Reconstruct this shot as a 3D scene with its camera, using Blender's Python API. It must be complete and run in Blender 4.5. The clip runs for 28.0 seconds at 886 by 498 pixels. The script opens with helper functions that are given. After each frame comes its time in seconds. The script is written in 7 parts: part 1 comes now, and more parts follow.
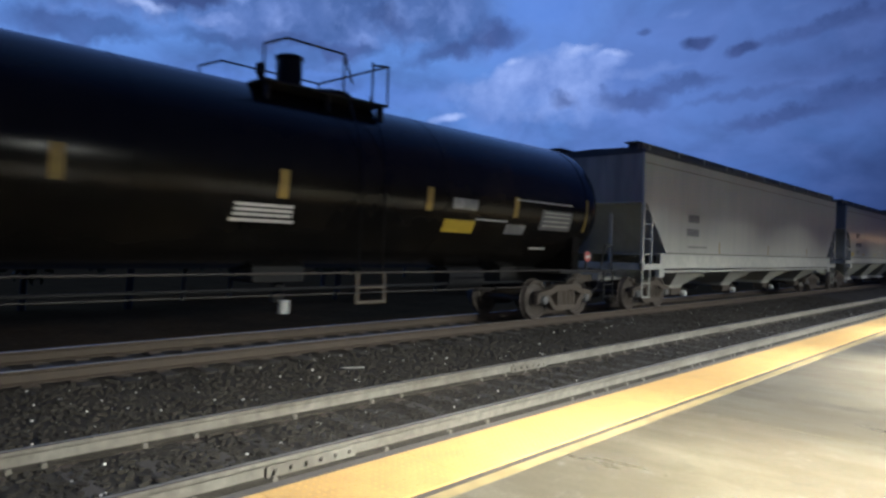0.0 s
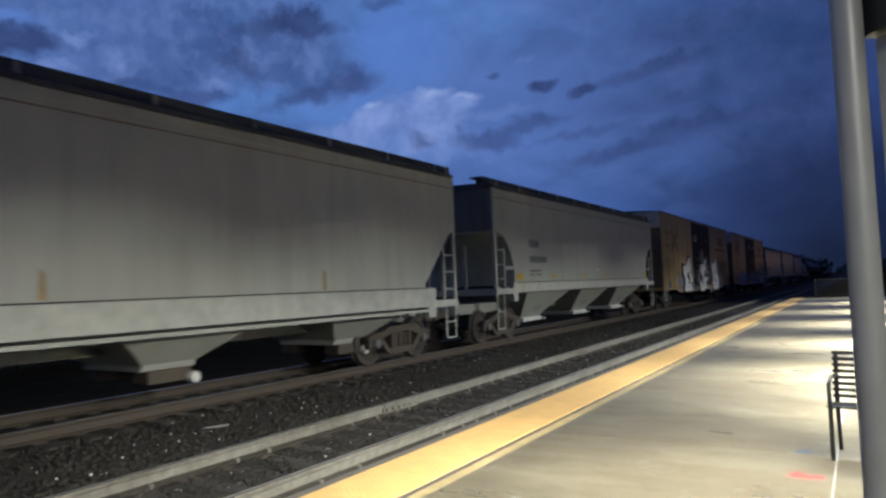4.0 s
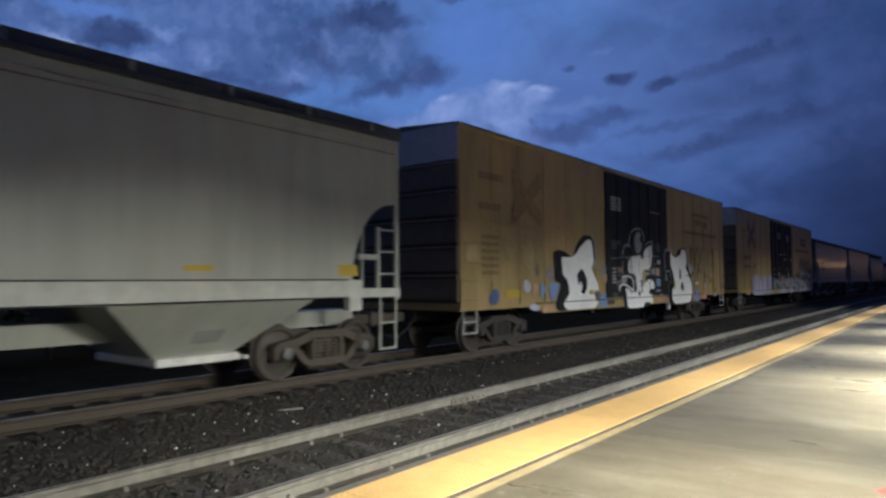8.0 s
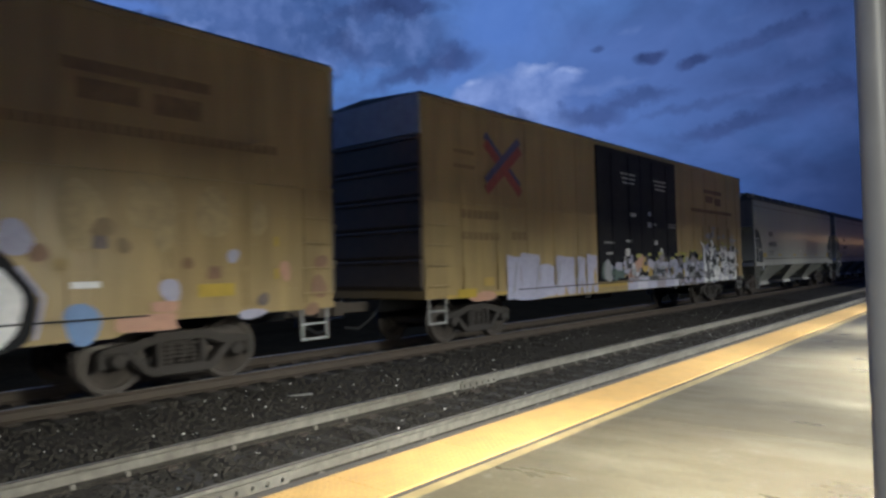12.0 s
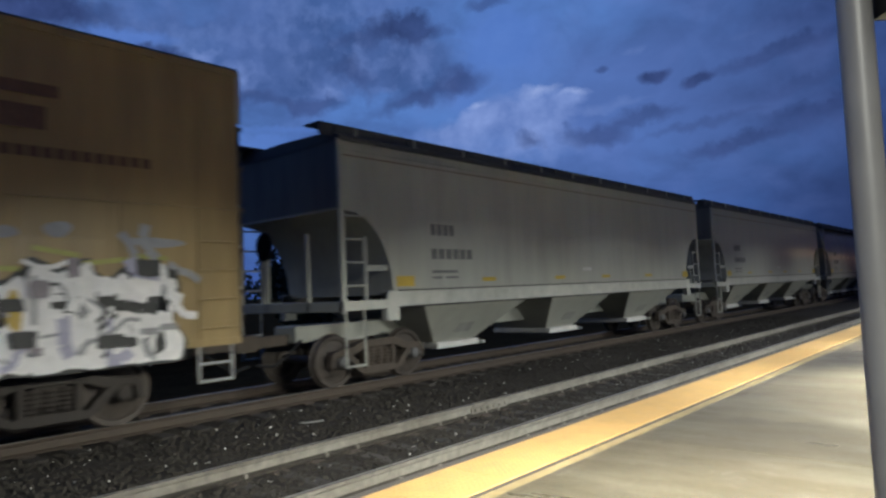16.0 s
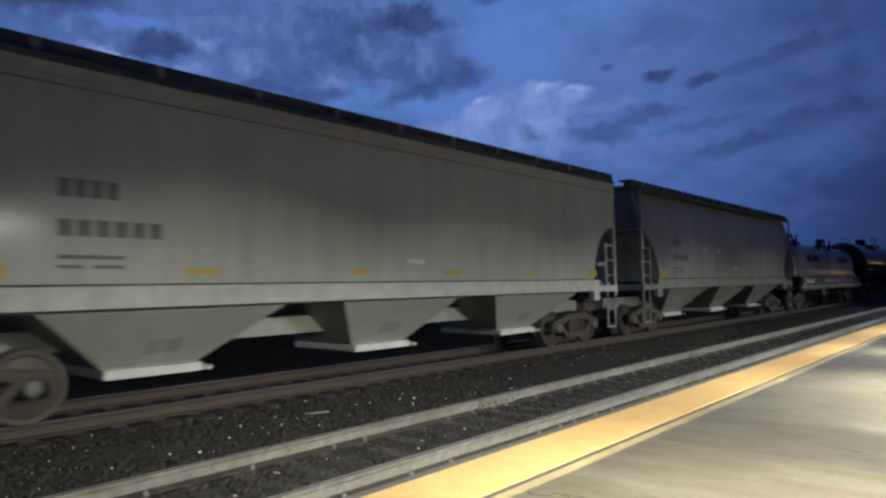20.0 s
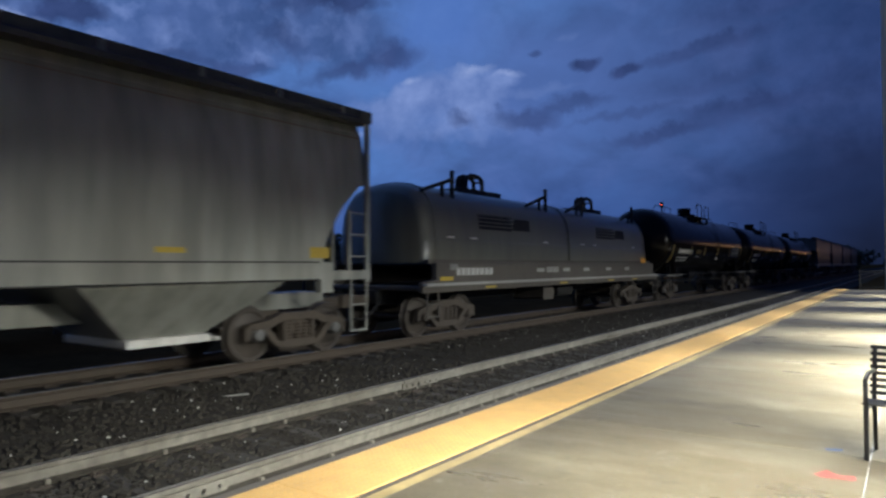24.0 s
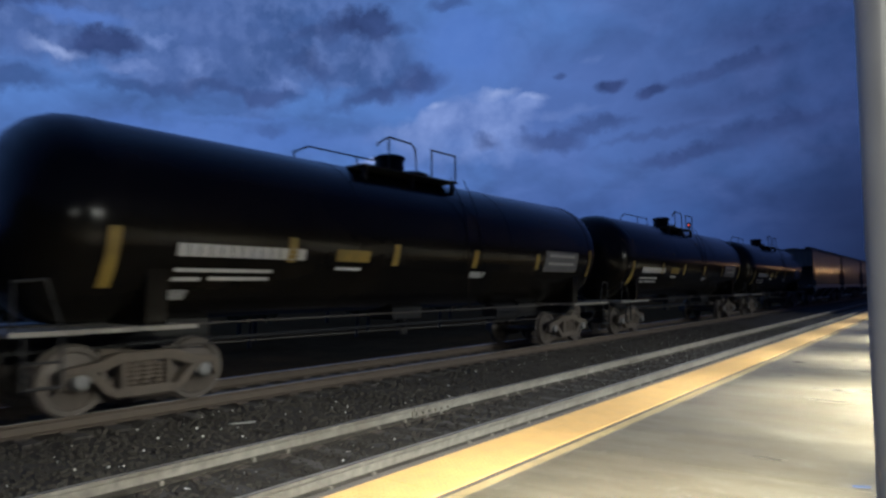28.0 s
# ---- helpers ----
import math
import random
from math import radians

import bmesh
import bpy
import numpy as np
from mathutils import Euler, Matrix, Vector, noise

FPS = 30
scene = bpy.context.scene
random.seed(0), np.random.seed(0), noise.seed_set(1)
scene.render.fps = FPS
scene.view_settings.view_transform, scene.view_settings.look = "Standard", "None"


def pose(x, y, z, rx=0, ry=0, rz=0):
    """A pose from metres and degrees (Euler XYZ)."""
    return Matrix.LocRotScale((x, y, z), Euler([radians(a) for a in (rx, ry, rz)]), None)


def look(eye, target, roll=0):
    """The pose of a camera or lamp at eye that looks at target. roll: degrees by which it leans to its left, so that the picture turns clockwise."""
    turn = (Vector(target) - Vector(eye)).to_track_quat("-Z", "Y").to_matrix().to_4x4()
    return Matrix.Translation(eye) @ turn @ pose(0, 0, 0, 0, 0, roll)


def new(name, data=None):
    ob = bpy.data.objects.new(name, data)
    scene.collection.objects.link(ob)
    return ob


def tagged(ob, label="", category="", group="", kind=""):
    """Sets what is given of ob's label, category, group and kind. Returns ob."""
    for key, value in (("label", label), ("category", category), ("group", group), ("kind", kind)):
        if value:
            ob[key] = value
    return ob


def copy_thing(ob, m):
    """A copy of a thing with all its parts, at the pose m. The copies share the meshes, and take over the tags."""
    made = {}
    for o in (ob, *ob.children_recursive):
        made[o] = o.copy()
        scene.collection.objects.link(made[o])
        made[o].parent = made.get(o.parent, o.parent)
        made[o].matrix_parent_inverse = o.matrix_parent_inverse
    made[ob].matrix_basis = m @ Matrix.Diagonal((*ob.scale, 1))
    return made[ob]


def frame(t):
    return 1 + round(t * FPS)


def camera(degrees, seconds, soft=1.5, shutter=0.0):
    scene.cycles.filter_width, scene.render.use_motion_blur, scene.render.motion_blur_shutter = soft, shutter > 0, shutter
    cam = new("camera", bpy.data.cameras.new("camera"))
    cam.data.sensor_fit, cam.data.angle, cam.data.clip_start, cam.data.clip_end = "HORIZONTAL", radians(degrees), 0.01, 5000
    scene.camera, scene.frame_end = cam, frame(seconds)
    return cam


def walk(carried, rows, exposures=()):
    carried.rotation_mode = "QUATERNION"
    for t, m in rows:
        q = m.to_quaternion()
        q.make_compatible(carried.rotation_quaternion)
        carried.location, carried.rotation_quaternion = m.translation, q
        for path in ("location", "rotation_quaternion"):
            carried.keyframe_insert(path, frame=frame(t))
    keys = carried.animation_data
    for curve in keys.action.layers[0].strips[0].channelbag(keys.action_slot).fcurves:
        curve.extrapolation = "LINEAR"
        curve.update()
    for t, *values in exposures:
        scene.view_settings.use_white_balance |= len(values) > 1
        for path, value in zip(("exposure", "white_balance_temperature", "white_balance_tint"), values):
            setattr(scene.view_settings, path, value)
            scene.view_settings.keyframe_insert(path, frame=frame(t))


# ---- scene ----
cam = camera(67.22, 28.0, soft=2.6, shutter=0.5)
PATH = [
    (0.0, pose(-0.085, 0.043, 1.569, 89.74, -1.70, 43.25)),
    (0.5, pose(-0.069, 0.042, 1.569, 89.16, -1.90, 43.64)),
    (1.0, pose(-0.056, 0.027, 1.571, 88.63, -1.80, 43.95)),
    (1.5, pose(0.003, 0.031, 1.589, 88.41, -0.62, 39.07)),
    (2.0, pose(0.019, 0.061, 1.583, 90.05, 1.24, 36.73)),
    (2.5, pose(0.043, 0.074, 1.573, 91.65, 2.33, 34.67)),
    (3.0, pose(0.037, 0.047, 1.567, 92.44, 3.04, 32.95)),
    (3.5, pose(0.026, 0.057, 1.567, 93.06, 2.68, 31.93)),
    (4.0, pose(0.017, 0.046, 1.567, 93.23, 2.17, 32.06)),
    (4.5, pose(0.009, 0.031, 1.574, 93.37, 1.20, 32.12)),
    (6.5, pose(-0.008, 0.019, 1.566, 93.84, 0.24, 34.41)),
    (7.0, pose(-0.018, -0.019, 1.568, 93.76, 0.14, 35.92)),
    (7.5, pose(-0.008, -0.019, 1.572, 93.18, 0.24, 37.41)),
    (8.0, pose(-0.000, -0.000, 1.571, 92.78, 0.37, 37.96)),
    (8.5, pose(-0.019, 0.016, 1.556, 92.46, 0.42, 37.67)),
    (9.0, pose(-0.027, 0.029, 1.559, 92.06, 0.20, 36.33)),
    (9.5, pose(-0.010, 0.058, 1.563, 92.16, -0.26, 33.49)),
    (10.0, pose(0.091, 0.137, 1.584, 92.86, -0.71, 35.45)),
    (10.5, pose(0.197, 0.204, 1.573, 92.69, -1.72, 40.24)),
    (11.0, pose(0.225, 0.241, 1.575, 91.97, 0.05, 40.21)),
    (11.5, pose(0.255, 0.238, 1.580, 91.63, 0.76, 41.14)),
    (12.0, pose(0.245, 0.264, 1.542, 91.62, 1.36, 40.57)),
    (12.5, pose(0.248, 0.249, 1.581, 91.71, 1.55, 38.97)),
    (14.5, pose(0.254, 0.262, 1.564, 92.51, 1.26, 39.16)),
    (15.0, pose(0.296, 0.229, 1.580, 93.04, 1.68, 39.93)),
    (15.5, pose(0.275, 0.234, 1.569, 93.36, 1.97, 40.49)),
    (16.0, pose(0.291, 0.226, 1.576, 93.54, 2.39, 41.36)),
    (16.5, pose(0.291, 0.234, 1.569, 93.63, 2.60, 42.00)),
    (17.0, pose(0.288, 0.233, 1.568, 93.71, 2.42, 42.38)),
    (17.5, pose(0.281, 0.230, 1.563, 93.75, 2.32, 42.64)),
    (18.0, pose(0.288, 0.266, 1.567, 93.61, 2.15, 42.58)),
    (18.5, pose(0.259, 0.264, 1.568, 93.36, 1.83, 42.07)),
    (19.0, pose(0.212, 0.282, 1.559, 93.19, 1.10, 41.86)),
    (19.5, pose(0.104, 0.259, 1.561, 93.04, 0.64, 41.61)),
    (20.0, pose(0.041, 0.245, 1.558, 93.00, 0.90, 41.25)),
    (20.5, pose(0.020, 0.265, 1.553, 92.70, 0.36, 41.24)),
    (21.0, pose(0.025, 0.254, 1.555, 92.52, 0.27, 40.77)),
    (21.5, pose(0.028, 0.265, 1.544, 92.22, 0.19, 37.49)),
    (22.0, pose(0.022, 0.252, 1.545, 91.76, -0.28, 35.93)),
    (22.5, pose(0.022, 0.262, 1.546, 91.13, -0.30, 35.41)),
    (24.5, pose(0.045, 0.296, 1.547, 91.54, 0.31, 34.98)),
    (25.0, pose(0.059, 0.277, 1.548, 91.80, 0.35, 35.24)),
    (25.5, pose(0.059, 0.361, 1.549, 91.96, 0.63, 35.48)),
    (26.0, pose(0.098, 0.536, 1.567, 92.84, 0.20, 35.97)),
    (26.5, pose(0.107, 0.579, 1.574, 93.45, 0.20, 36.37)),
    (27.0, pose(0.111, 0.563, 1.569, 93.81, 0.34, 36.55)),
    (27.5, pose(0.123, 0.568, 1.568, 93.80, 0.30, 36.86)),
    (28.0, pose(0.110, 0.603, 1.563, 93.37, 0.54, 37.26)),
]
walk(cam, PATH, [(0.0, 0.42), (1.0, 0.38), (1.6, 0.18), (2.4, 0.04), (3.0, 0.0), (23.3, 0.0), (24.5, -0.2), (25.3, -0.2), (26.2, -0.07), (27.0, 0.0), (28.0, 0.0)])

# ---- plan: y runs along the tracks, x across them, z = 0 on the platform ----
RAIL_NEAR_A, RAIL_NEAR_B = -4.690, -6.195     # rail centres of the empty near track
Z_NEAR = -0.166                               # its rail tops
TRAIN_X, Z_FAR = -9.915, -0.064               # centre line and rail tops of the train's track
EDGE_X, STRIP_X = -3.715, -3.045               # platform edge, inner edge of the tactile strip
PLATFORM_END = 47.0


def travel(t):
    """How far the train has rolled after t seconds."""
    return 5.527 * t + 0.01548 * t * t


# ---- dusk sky, lamps ----
def sky():
    world = bpy.data.worlds.new("dusk_sky")
    scene.world = world
    world.use_nodes = True
    nt = world.node_tree
    nt.nodes.clear()
    N, L = nt.nodes.new, nt.links.new

    def math_node(op, a, b=None):
        n = N("ShaderNodeMath")
        n.operation = op
        for i, v in enumerate((a, b)):
            if v is None:
                continue
            if isinstance(v, (int, float)):
                n.inputs[i].default_value = v
            else:
                L(v, n.inputs[i])
        return n.outputs[0]

    def ramp(fac, stops):
        n = N("ShaderNodeValToRGB")
        L(fac, n.inputs[0])
        el = n.color_ramp.elements
        while len(el) < len(stops):
            el.new(0.5)
        for e, (p, c) in zip(el, stops):
            e.position = p
            e.color = (*c, 1) if isinstance(c, tuple) else (c, c, c, 1)
        return n.outputs[0]

    def mix(fac, a, b):
        n = N("ShaderNodeMix")
        n.data_type = "RGBA"
        for s, v in ((0, fac), (6, a), (7, b)):
            if isinstance(v, tuple):
                n.inputs[s].default_value = (*v, 1)
            elif isinstance(v, (int, float)):
                n.inputs[s].default_value = v
            else:
                L(v, n.inputs[s])
        return n.outputs[2]

    def fbm(vec, scale, detail, rough, distort=0.0):
        n = N("ShaderNodeTexNoise")
        L(vec, n.inputs["Vector"])
        n.inputs["Scale"].default_value = scale
        n.inputs["Detail"].default_value = detail
        n.inputs["Roughness"].default_value = rough
        n.inputs["Distortion"].default_value = distort
        return n.outputs["Fac"]

    tc = N("ShaderNodeTexCoord")
    sep = N("ShaderNodeSeparateXYZ")
    L(tc.outputs["Generated"], sep.inputs[0])
    x, y, z = sep.outputs
    up = math_node("MAXIMUM", z, 0.0)
    low = math_node("ADD", up, 0.46)
    flat = N("ShaderNodeCombineXYZ")            # the cloud layer, seen from below
    L(math_node("DIVIDE", x, low), flat.inputs[0])
    L(math_node("DIVIDE", y, low), flat.inputs[1])
    azimuth = math_node("MULTIPLY", math_node("ARCTAN2", math_node("MULTIPLY", x, -1.0), y), 57.2958)
    height = math_node("MULTIPLY", math_node("ARCSINE", z), 57.2958)

    # clear dusk sky: brightest overhead and to the west, dark towards the north
    glow = math_node("ADD", math_node("MULTIPLY", x, -0.9), math_node("MULTIPLY", y, 0.25))
    glow = math_node("ADD", glow, math_node("ADD", math_node("MULTIPLY", up, 0.40), 0.10))
    clear = ramp(glow, [(0.14, (0.012, 0.026, 0.104)), (0.50, (0.048, 0.116, 0.35)), (0.86, (0.098, 0.222, 0.58))])
    # broken layer cloud
    big = fbm(flat.outputs[0], 2.3, 7.0, 0.54, 0.5)
    fine = fbm(flat.outputs[0], 6.6, 8.0, 0.56, 0.4)
    cover = math_node("ADD", math_node("MULTIPLY", big, 0.66), math_node("MULTIPLY", fine, 0.34))
    mask = ramp(cover, [(0.40, 0.0), (0.56, 1.0)])
    lit = fbm(flat.outputs[0], 6.4, 7.0, 0.56, 0.4)
    cloud = ramp(lit, [(0.36, (0.030, 0.054, 0.158)), (0.50, (0.052, 0.096, 0.275)), (0.68, (0.105, 0.17, 0.44))])
    gloom = ramp(glow, [(0.12, 0.8), (0.60, 0.0)])
    cloud = mix(gloom, cloud, (0.014, 0.024, 0.082))
    colour = mix(math_node("MULTIPLY", mask, 0.62), clear, cloud)

    # single clouds: the grey deck in the west, the tall cumulus that still catches light, dark scud
    wob = fbm(tc.outputs["Generated"], 11.0, 9.0, 0.60)
    wob2 = fbm(tc.outputs["Generated"], 18.0, 9.0, 0.60)
    grain = fbm(tc.outputs["Generated"], 26.0, 6.0, 0.55)

    def puff(az, el, wide, high, slope, rough, full, none):
        da = math_node("SUBTRACT", math_node("ADD", azimuth, math_node("MULTIPLY", math_node("SUBTRACT", wob, 0.5), rough)), az)
        de = math_node("SUBTRACT", math_node("ADD", height, math_node("MULTIPLY", math_node("SUBTRACT", wob2, 0.5), rough * 0.8)), el)
        if slope:
            de = math_node("ADD", de, math_node("MULTIPLY", da, slope))
        da, de = math_node("DIVIDE", da, wide), math_node("DIVIDE", de, high)
        return ramp(math_node("SQRT", math_node("ADD", math_node("MULTIPLY", da, da), math_node("MULTIPLY", de, de))), [(full, 1.0), (none, 0.0)])

    deck = mix(ramp(wob, [(0.36, 0.0), (0.64, 1.0)]), (0.042, 0.088, 0.250), (0.085, 0.150, 0.390))
    deck = mix(ramp(grain, [(0.48, 0.0), (0.66, 0.75)]), deck, (0.120, 0.195, 0.460))
    dark = mix(ramp(wob2, [(0.35, 0.0), (0.65, 1.0)]), (0.018, 0.032, 0.108), (0.042, 0.068, 0.205))
    dark = mix(gloom, dark, (0.011, 0.020, 0.072))
    bright = mix(ramp(grain, [(0.32, 0.0), (0.66, 1.0)]), (0.115, 0.198, 0.49), (0.215, 0.315, 0.66))
    rim = mix(ramp(grain, [(0.32, 0.0), (0.60, 1.0)]), (0.195, 0.30, 0.65), (0.35, 0.45, 0.78))
    blue = mix(ramp(wob, [(0.3, 0.0), (0.7, 1.0)]), (0.078, 0.178, 0.53), (0.112, 0.228, 0.62))
    night = (0.010, 0.016, 0.050)
    lift = (0.092, 0.168, 0.46)
    haze = (0.055, 0.098, 0.275)
    for az, el, wide, high, slope, rough, full, none, tone, share in (
            (24.0, 14.0, 18.0, 9.0, 0.0, 8.0, 0.35, 1.2, lift, 0.6),
            (35.0, 20.4, 5.5, 4.2, 0.0, 6.0, 0.4, 1.3, blue, 0.75), (56.0, 12.2, 14.0, 2.3, 0.0, 6.0, 0.5, 1.2, blue, 0.65), (39.0, 17.2, 2.6, 2.4, 0.0, 5.0, 0.4, 1.2, blue, 0.5),
            (59.0, 19.2, 16.0, 4.0, 0.0, 8.0, 0.6, 1.15, deck, 0.82), (47.0, 19.6, 6.5, 3.6, 0.0, 8.0, 0.5, 1.1, deck, 0.85), (72.0, 20.5, 9.0, 5.0, 0.0, 9.0, 0.5, 1.1, deck, 0.8), (52.0, 23.5, 12.0, 2.4, 0.0, 7.0, 0.5, 1.2, deck, 0.7),
            (66.5, 20.3, 4.6, 0.75, 0.0, 3.0, 0.4, 1.3, blue, 0.75), (55.0, 14.0, 8.0, 0.35, 0.0, 2.0, 0.3, 1.3, blue, 0.4),
            (72.5, 21.4, 6.0, 1.7, 0.0, 7.0, 0.45, 1.15, dark, 0.85), (64.4, 18.7, 3.4, 1.25, 0.0, 5.0, 0.5, 1.1, dark, 0.8), (43.4, 21.7, 4.4, 1.5, 0.0, 6.0, 0.5, 1.1, dark, 0.8), (47.5, 21.2, 3.0, 1.1, 0.0, 6.0, 0.4, 1.2, dark, 0.4),
            (42.0, 18.6, 4.6, 2.8, 0.0, 6.0, 0.5, 1.1, deck, 0.75), (38.9, 17.8, 2.3, 1.7, 0.0, 4.5, 0.4, 1.15, dark, 0.7), (43.0, 16.4, 4.6, 1.0, 0.28, 4.5, 0.35, 1.15, dark, 0.65), (48.2, 18.6, 2.6, 1.1, 0.0, 6.0, 0.2, 1.2, dark, 0.45), (52.0, 16.1, 4.0, 0.9, 0.0, 5.0, 0.4, 1.2, dark, 0.55),
            (57.0, 16.4, 3.4, 0.8, 0.0, 5.0, 0.4, 1.2, dark, 0.45), (72.0, 15.4, 6.0, 1.5, 0.0, 6.0, 0.45, 1.1, dark, 0.6), (62.0, 15.7, 6.0, 0.9, 0.0, 5.0, 0.4, 1.2, dark, 0.5), (52.0, 13.2, 2.2, 0.7, 0.0, 5.0, 0.4, 1.2, dark, 0.35), (36.5, 23.6, 2.4, 0.7, 0.0, 4.0, 0.4, 1.2, dark, 0.5),
            (68.0, 17.9, 3.0, 0.7, -0.1, 5.0, 0.2, 1.2, rim, 0.65), (60.6, 19.5, 1.4, 0.6, 0.2, 5.0, 0.1, 1.2, bright, 0.7), (58.2, 18.4, 1.6, 0.9, 0.0, 6.0, 0.1, 1.2, bright, 0.65), (62.6, 17.2, 2.0, 0.45, 0.2, 3.0, 0.3, 1.2, bright, 0.6),
            (53.2, 18.7, 1.4, 1.2, 0.0, 6.0, 0.1, 1.2, bright, 0.3), (50.8, 16.9, 1.6, 0.6, -0.3, 4.5, 0.1, 1.2, bright, 0.5), (46.0, 17.2, 1.4, 0.4, 0.0, 2.5, 0.3, 1.2, bright, 0.3),
            (36.0, 12.6, 8.0, 2.6, 0.0, 7.0, 0.4, 1.2, bright, 0.7), (33.4, 14.6, 4.6, 2.3, 0.0, 4.0, 0.62, 1.05, bright, 0.92), (37.4, 14.1, 2.7, 1.7, 0.0, 3.5, 0.55, 1.05, bright, 0.88), (41.0, 13.0, 3.4, 1.0, 0.1, 4.0, 0.4, 1.2, bright, 0.5), (30.0, 15.5, 2.0, 0.9, 0.0, 2.5, 0.5, 1.05, bright, 0.85),
            (37.6, 15.5, 1.1, 0.40, 0.1, 1.8, 0.1, 1.2, rim, 0.7), (32.3, 16.5, 2.4, 0.5, 0.0, 3.5, 0.1, 1.2, rim, 0.65), (29.2, 15.9, 1.6, 0.4, 0.0, 3.0, 0.1, 1.2, rim, 0.5), (43.2, 10.8, 1.9, 0.45, 0.15, 1.6, 0.3, 1.15, rim, 0.85),
            (33.2, 12.4, 1.6, 0.9, 0.0, 4.0, 0.2, 1.2, dark, 0.6), (28.0, 12.4, 3.4, 1.2, 0.0, 5.0, 0.45, 1.15, dark, 0.6), (24.0, 13.6, 4.6, 0.9, 0.08, 5.0, 0.4, 1.2, dark, 0.55), (27.0, 14.6, 4.2, 0.45, 0.1, 3.0, 0.3, 1.2, bright, 0.3), (19.5, 12.4, 6.0, 0.5, 0.12, 4.0, 0.3, 1.2, haze, 0.55),
            (22.8, 16.5, 1.7, 0.6, 0.15, 2.0, 0.5, 1.1, dark, 0.85), (19.4, 15.8, 1.5, 0.55, 0.15, 2.0, 0.5, 1.1, dark, 0.8), (27.0, 17.5, 0.7, 0.35, 0.0, 1.5, 0.4, 1.2, dark, 0.55), (24.4, 18.7, 1.2, 0.45, 0.25, 2.5, 0.2, 1.2, bright, 0.3), (15.9, 18.5, 1.1, 0.3, 0.1, 2.0, 0.2, 1.2, bright, 0.2),
            (13.6, 17.0, 7.0, 0.8, 0.16, 4.0, 0.4, 1.2, dark, 0.5), (16.5, 10.7, 5.5, 0.8, 0.14, 4.0, 0.4, 1.2, dark, 0.6), (9.0, 19.5, 7.0, 1.3, 0.1, 5.0, 0.4, 1.2, dark, 0.35), (12.0, 14.2, 7.0, 0.6, 0.14, 4.0, 0.3, 1.2, haze, 0.4), (10.0, 12.4, 6.0, 0.9, 0.1, 5.0, 0.4, 1.2, dark, 0.5), (-3.0, 16.0, 29.0, 22.0, 0.0, 6.0, 0.40, 1.1, dark, 0.65), (0.0, 5.0, 16.0, 8.0, 0.0, 4.0, 0.40, 1.1, night, 0.6)):
        colour = mix(math_node("MULTIPLY", puff(az, el, wide, high, slope, rough, full, none), share), colour, tone)
    # the haze near the horizon swallows the cloud
    colour = mix(ramp(z, [(0.02, 0.9), (0.16, 0.0)]), colour, ramp(glow, [(0.40, (0.009, 0.014, 0.037)), (0.72, (0.040, 0.085, 0.30))]))

    bg = N("ShaderNodeBackground")
    L(colour, bg.inputs[0])
    bg.inputs[1].default_value = 1.0
    out = N("ShaderNodeOutputWorld")
    L(bg.outputs[0], out.inputs[0])


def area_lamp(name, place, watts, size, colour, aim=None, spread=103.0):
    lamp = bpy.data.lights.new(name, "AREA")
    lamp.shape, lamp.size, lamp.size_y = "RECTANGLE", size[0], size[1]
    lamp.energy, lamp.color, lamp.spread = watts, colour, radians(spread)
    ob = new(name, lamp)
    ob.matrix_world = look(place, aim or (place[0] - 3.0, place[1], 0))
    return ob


sky()
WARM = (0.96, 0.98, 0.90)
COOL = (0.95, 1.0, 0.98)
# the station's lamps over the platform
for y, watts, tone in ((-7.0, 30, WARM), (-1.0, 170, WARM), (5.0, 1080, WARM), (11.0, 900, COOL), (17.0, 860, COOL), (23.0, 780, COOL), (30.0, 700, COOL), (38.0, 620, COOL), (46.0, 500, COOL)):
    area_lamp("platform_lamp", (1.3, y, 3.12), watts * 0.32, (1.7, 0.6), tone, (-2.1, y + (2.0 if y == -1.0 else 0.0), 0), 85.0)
# the lamps of the shelter beyond the bench
for y, watts in ((8.8, 330), (12.3, 560), (16.8, 520), (23.5, 420), (31.0, 340), (39.0, 300)):
    area_lamp("shelter_lamp", (0.55, y, 2.7), watts, (0.9, 0.3), COOL, (0.55, y, 0), 104.0)
# a row of orange lamps far along the line
for i in range(10):
    area_lamp("yard_lamp", (5.0, 94.0 + 9.0 * i, 4.5), 6.0, (0.14, 0.14), (1.0, 0.56, 0.24), (-9.0, 50.0 + 9.0 * i, 2.0), 150.0)


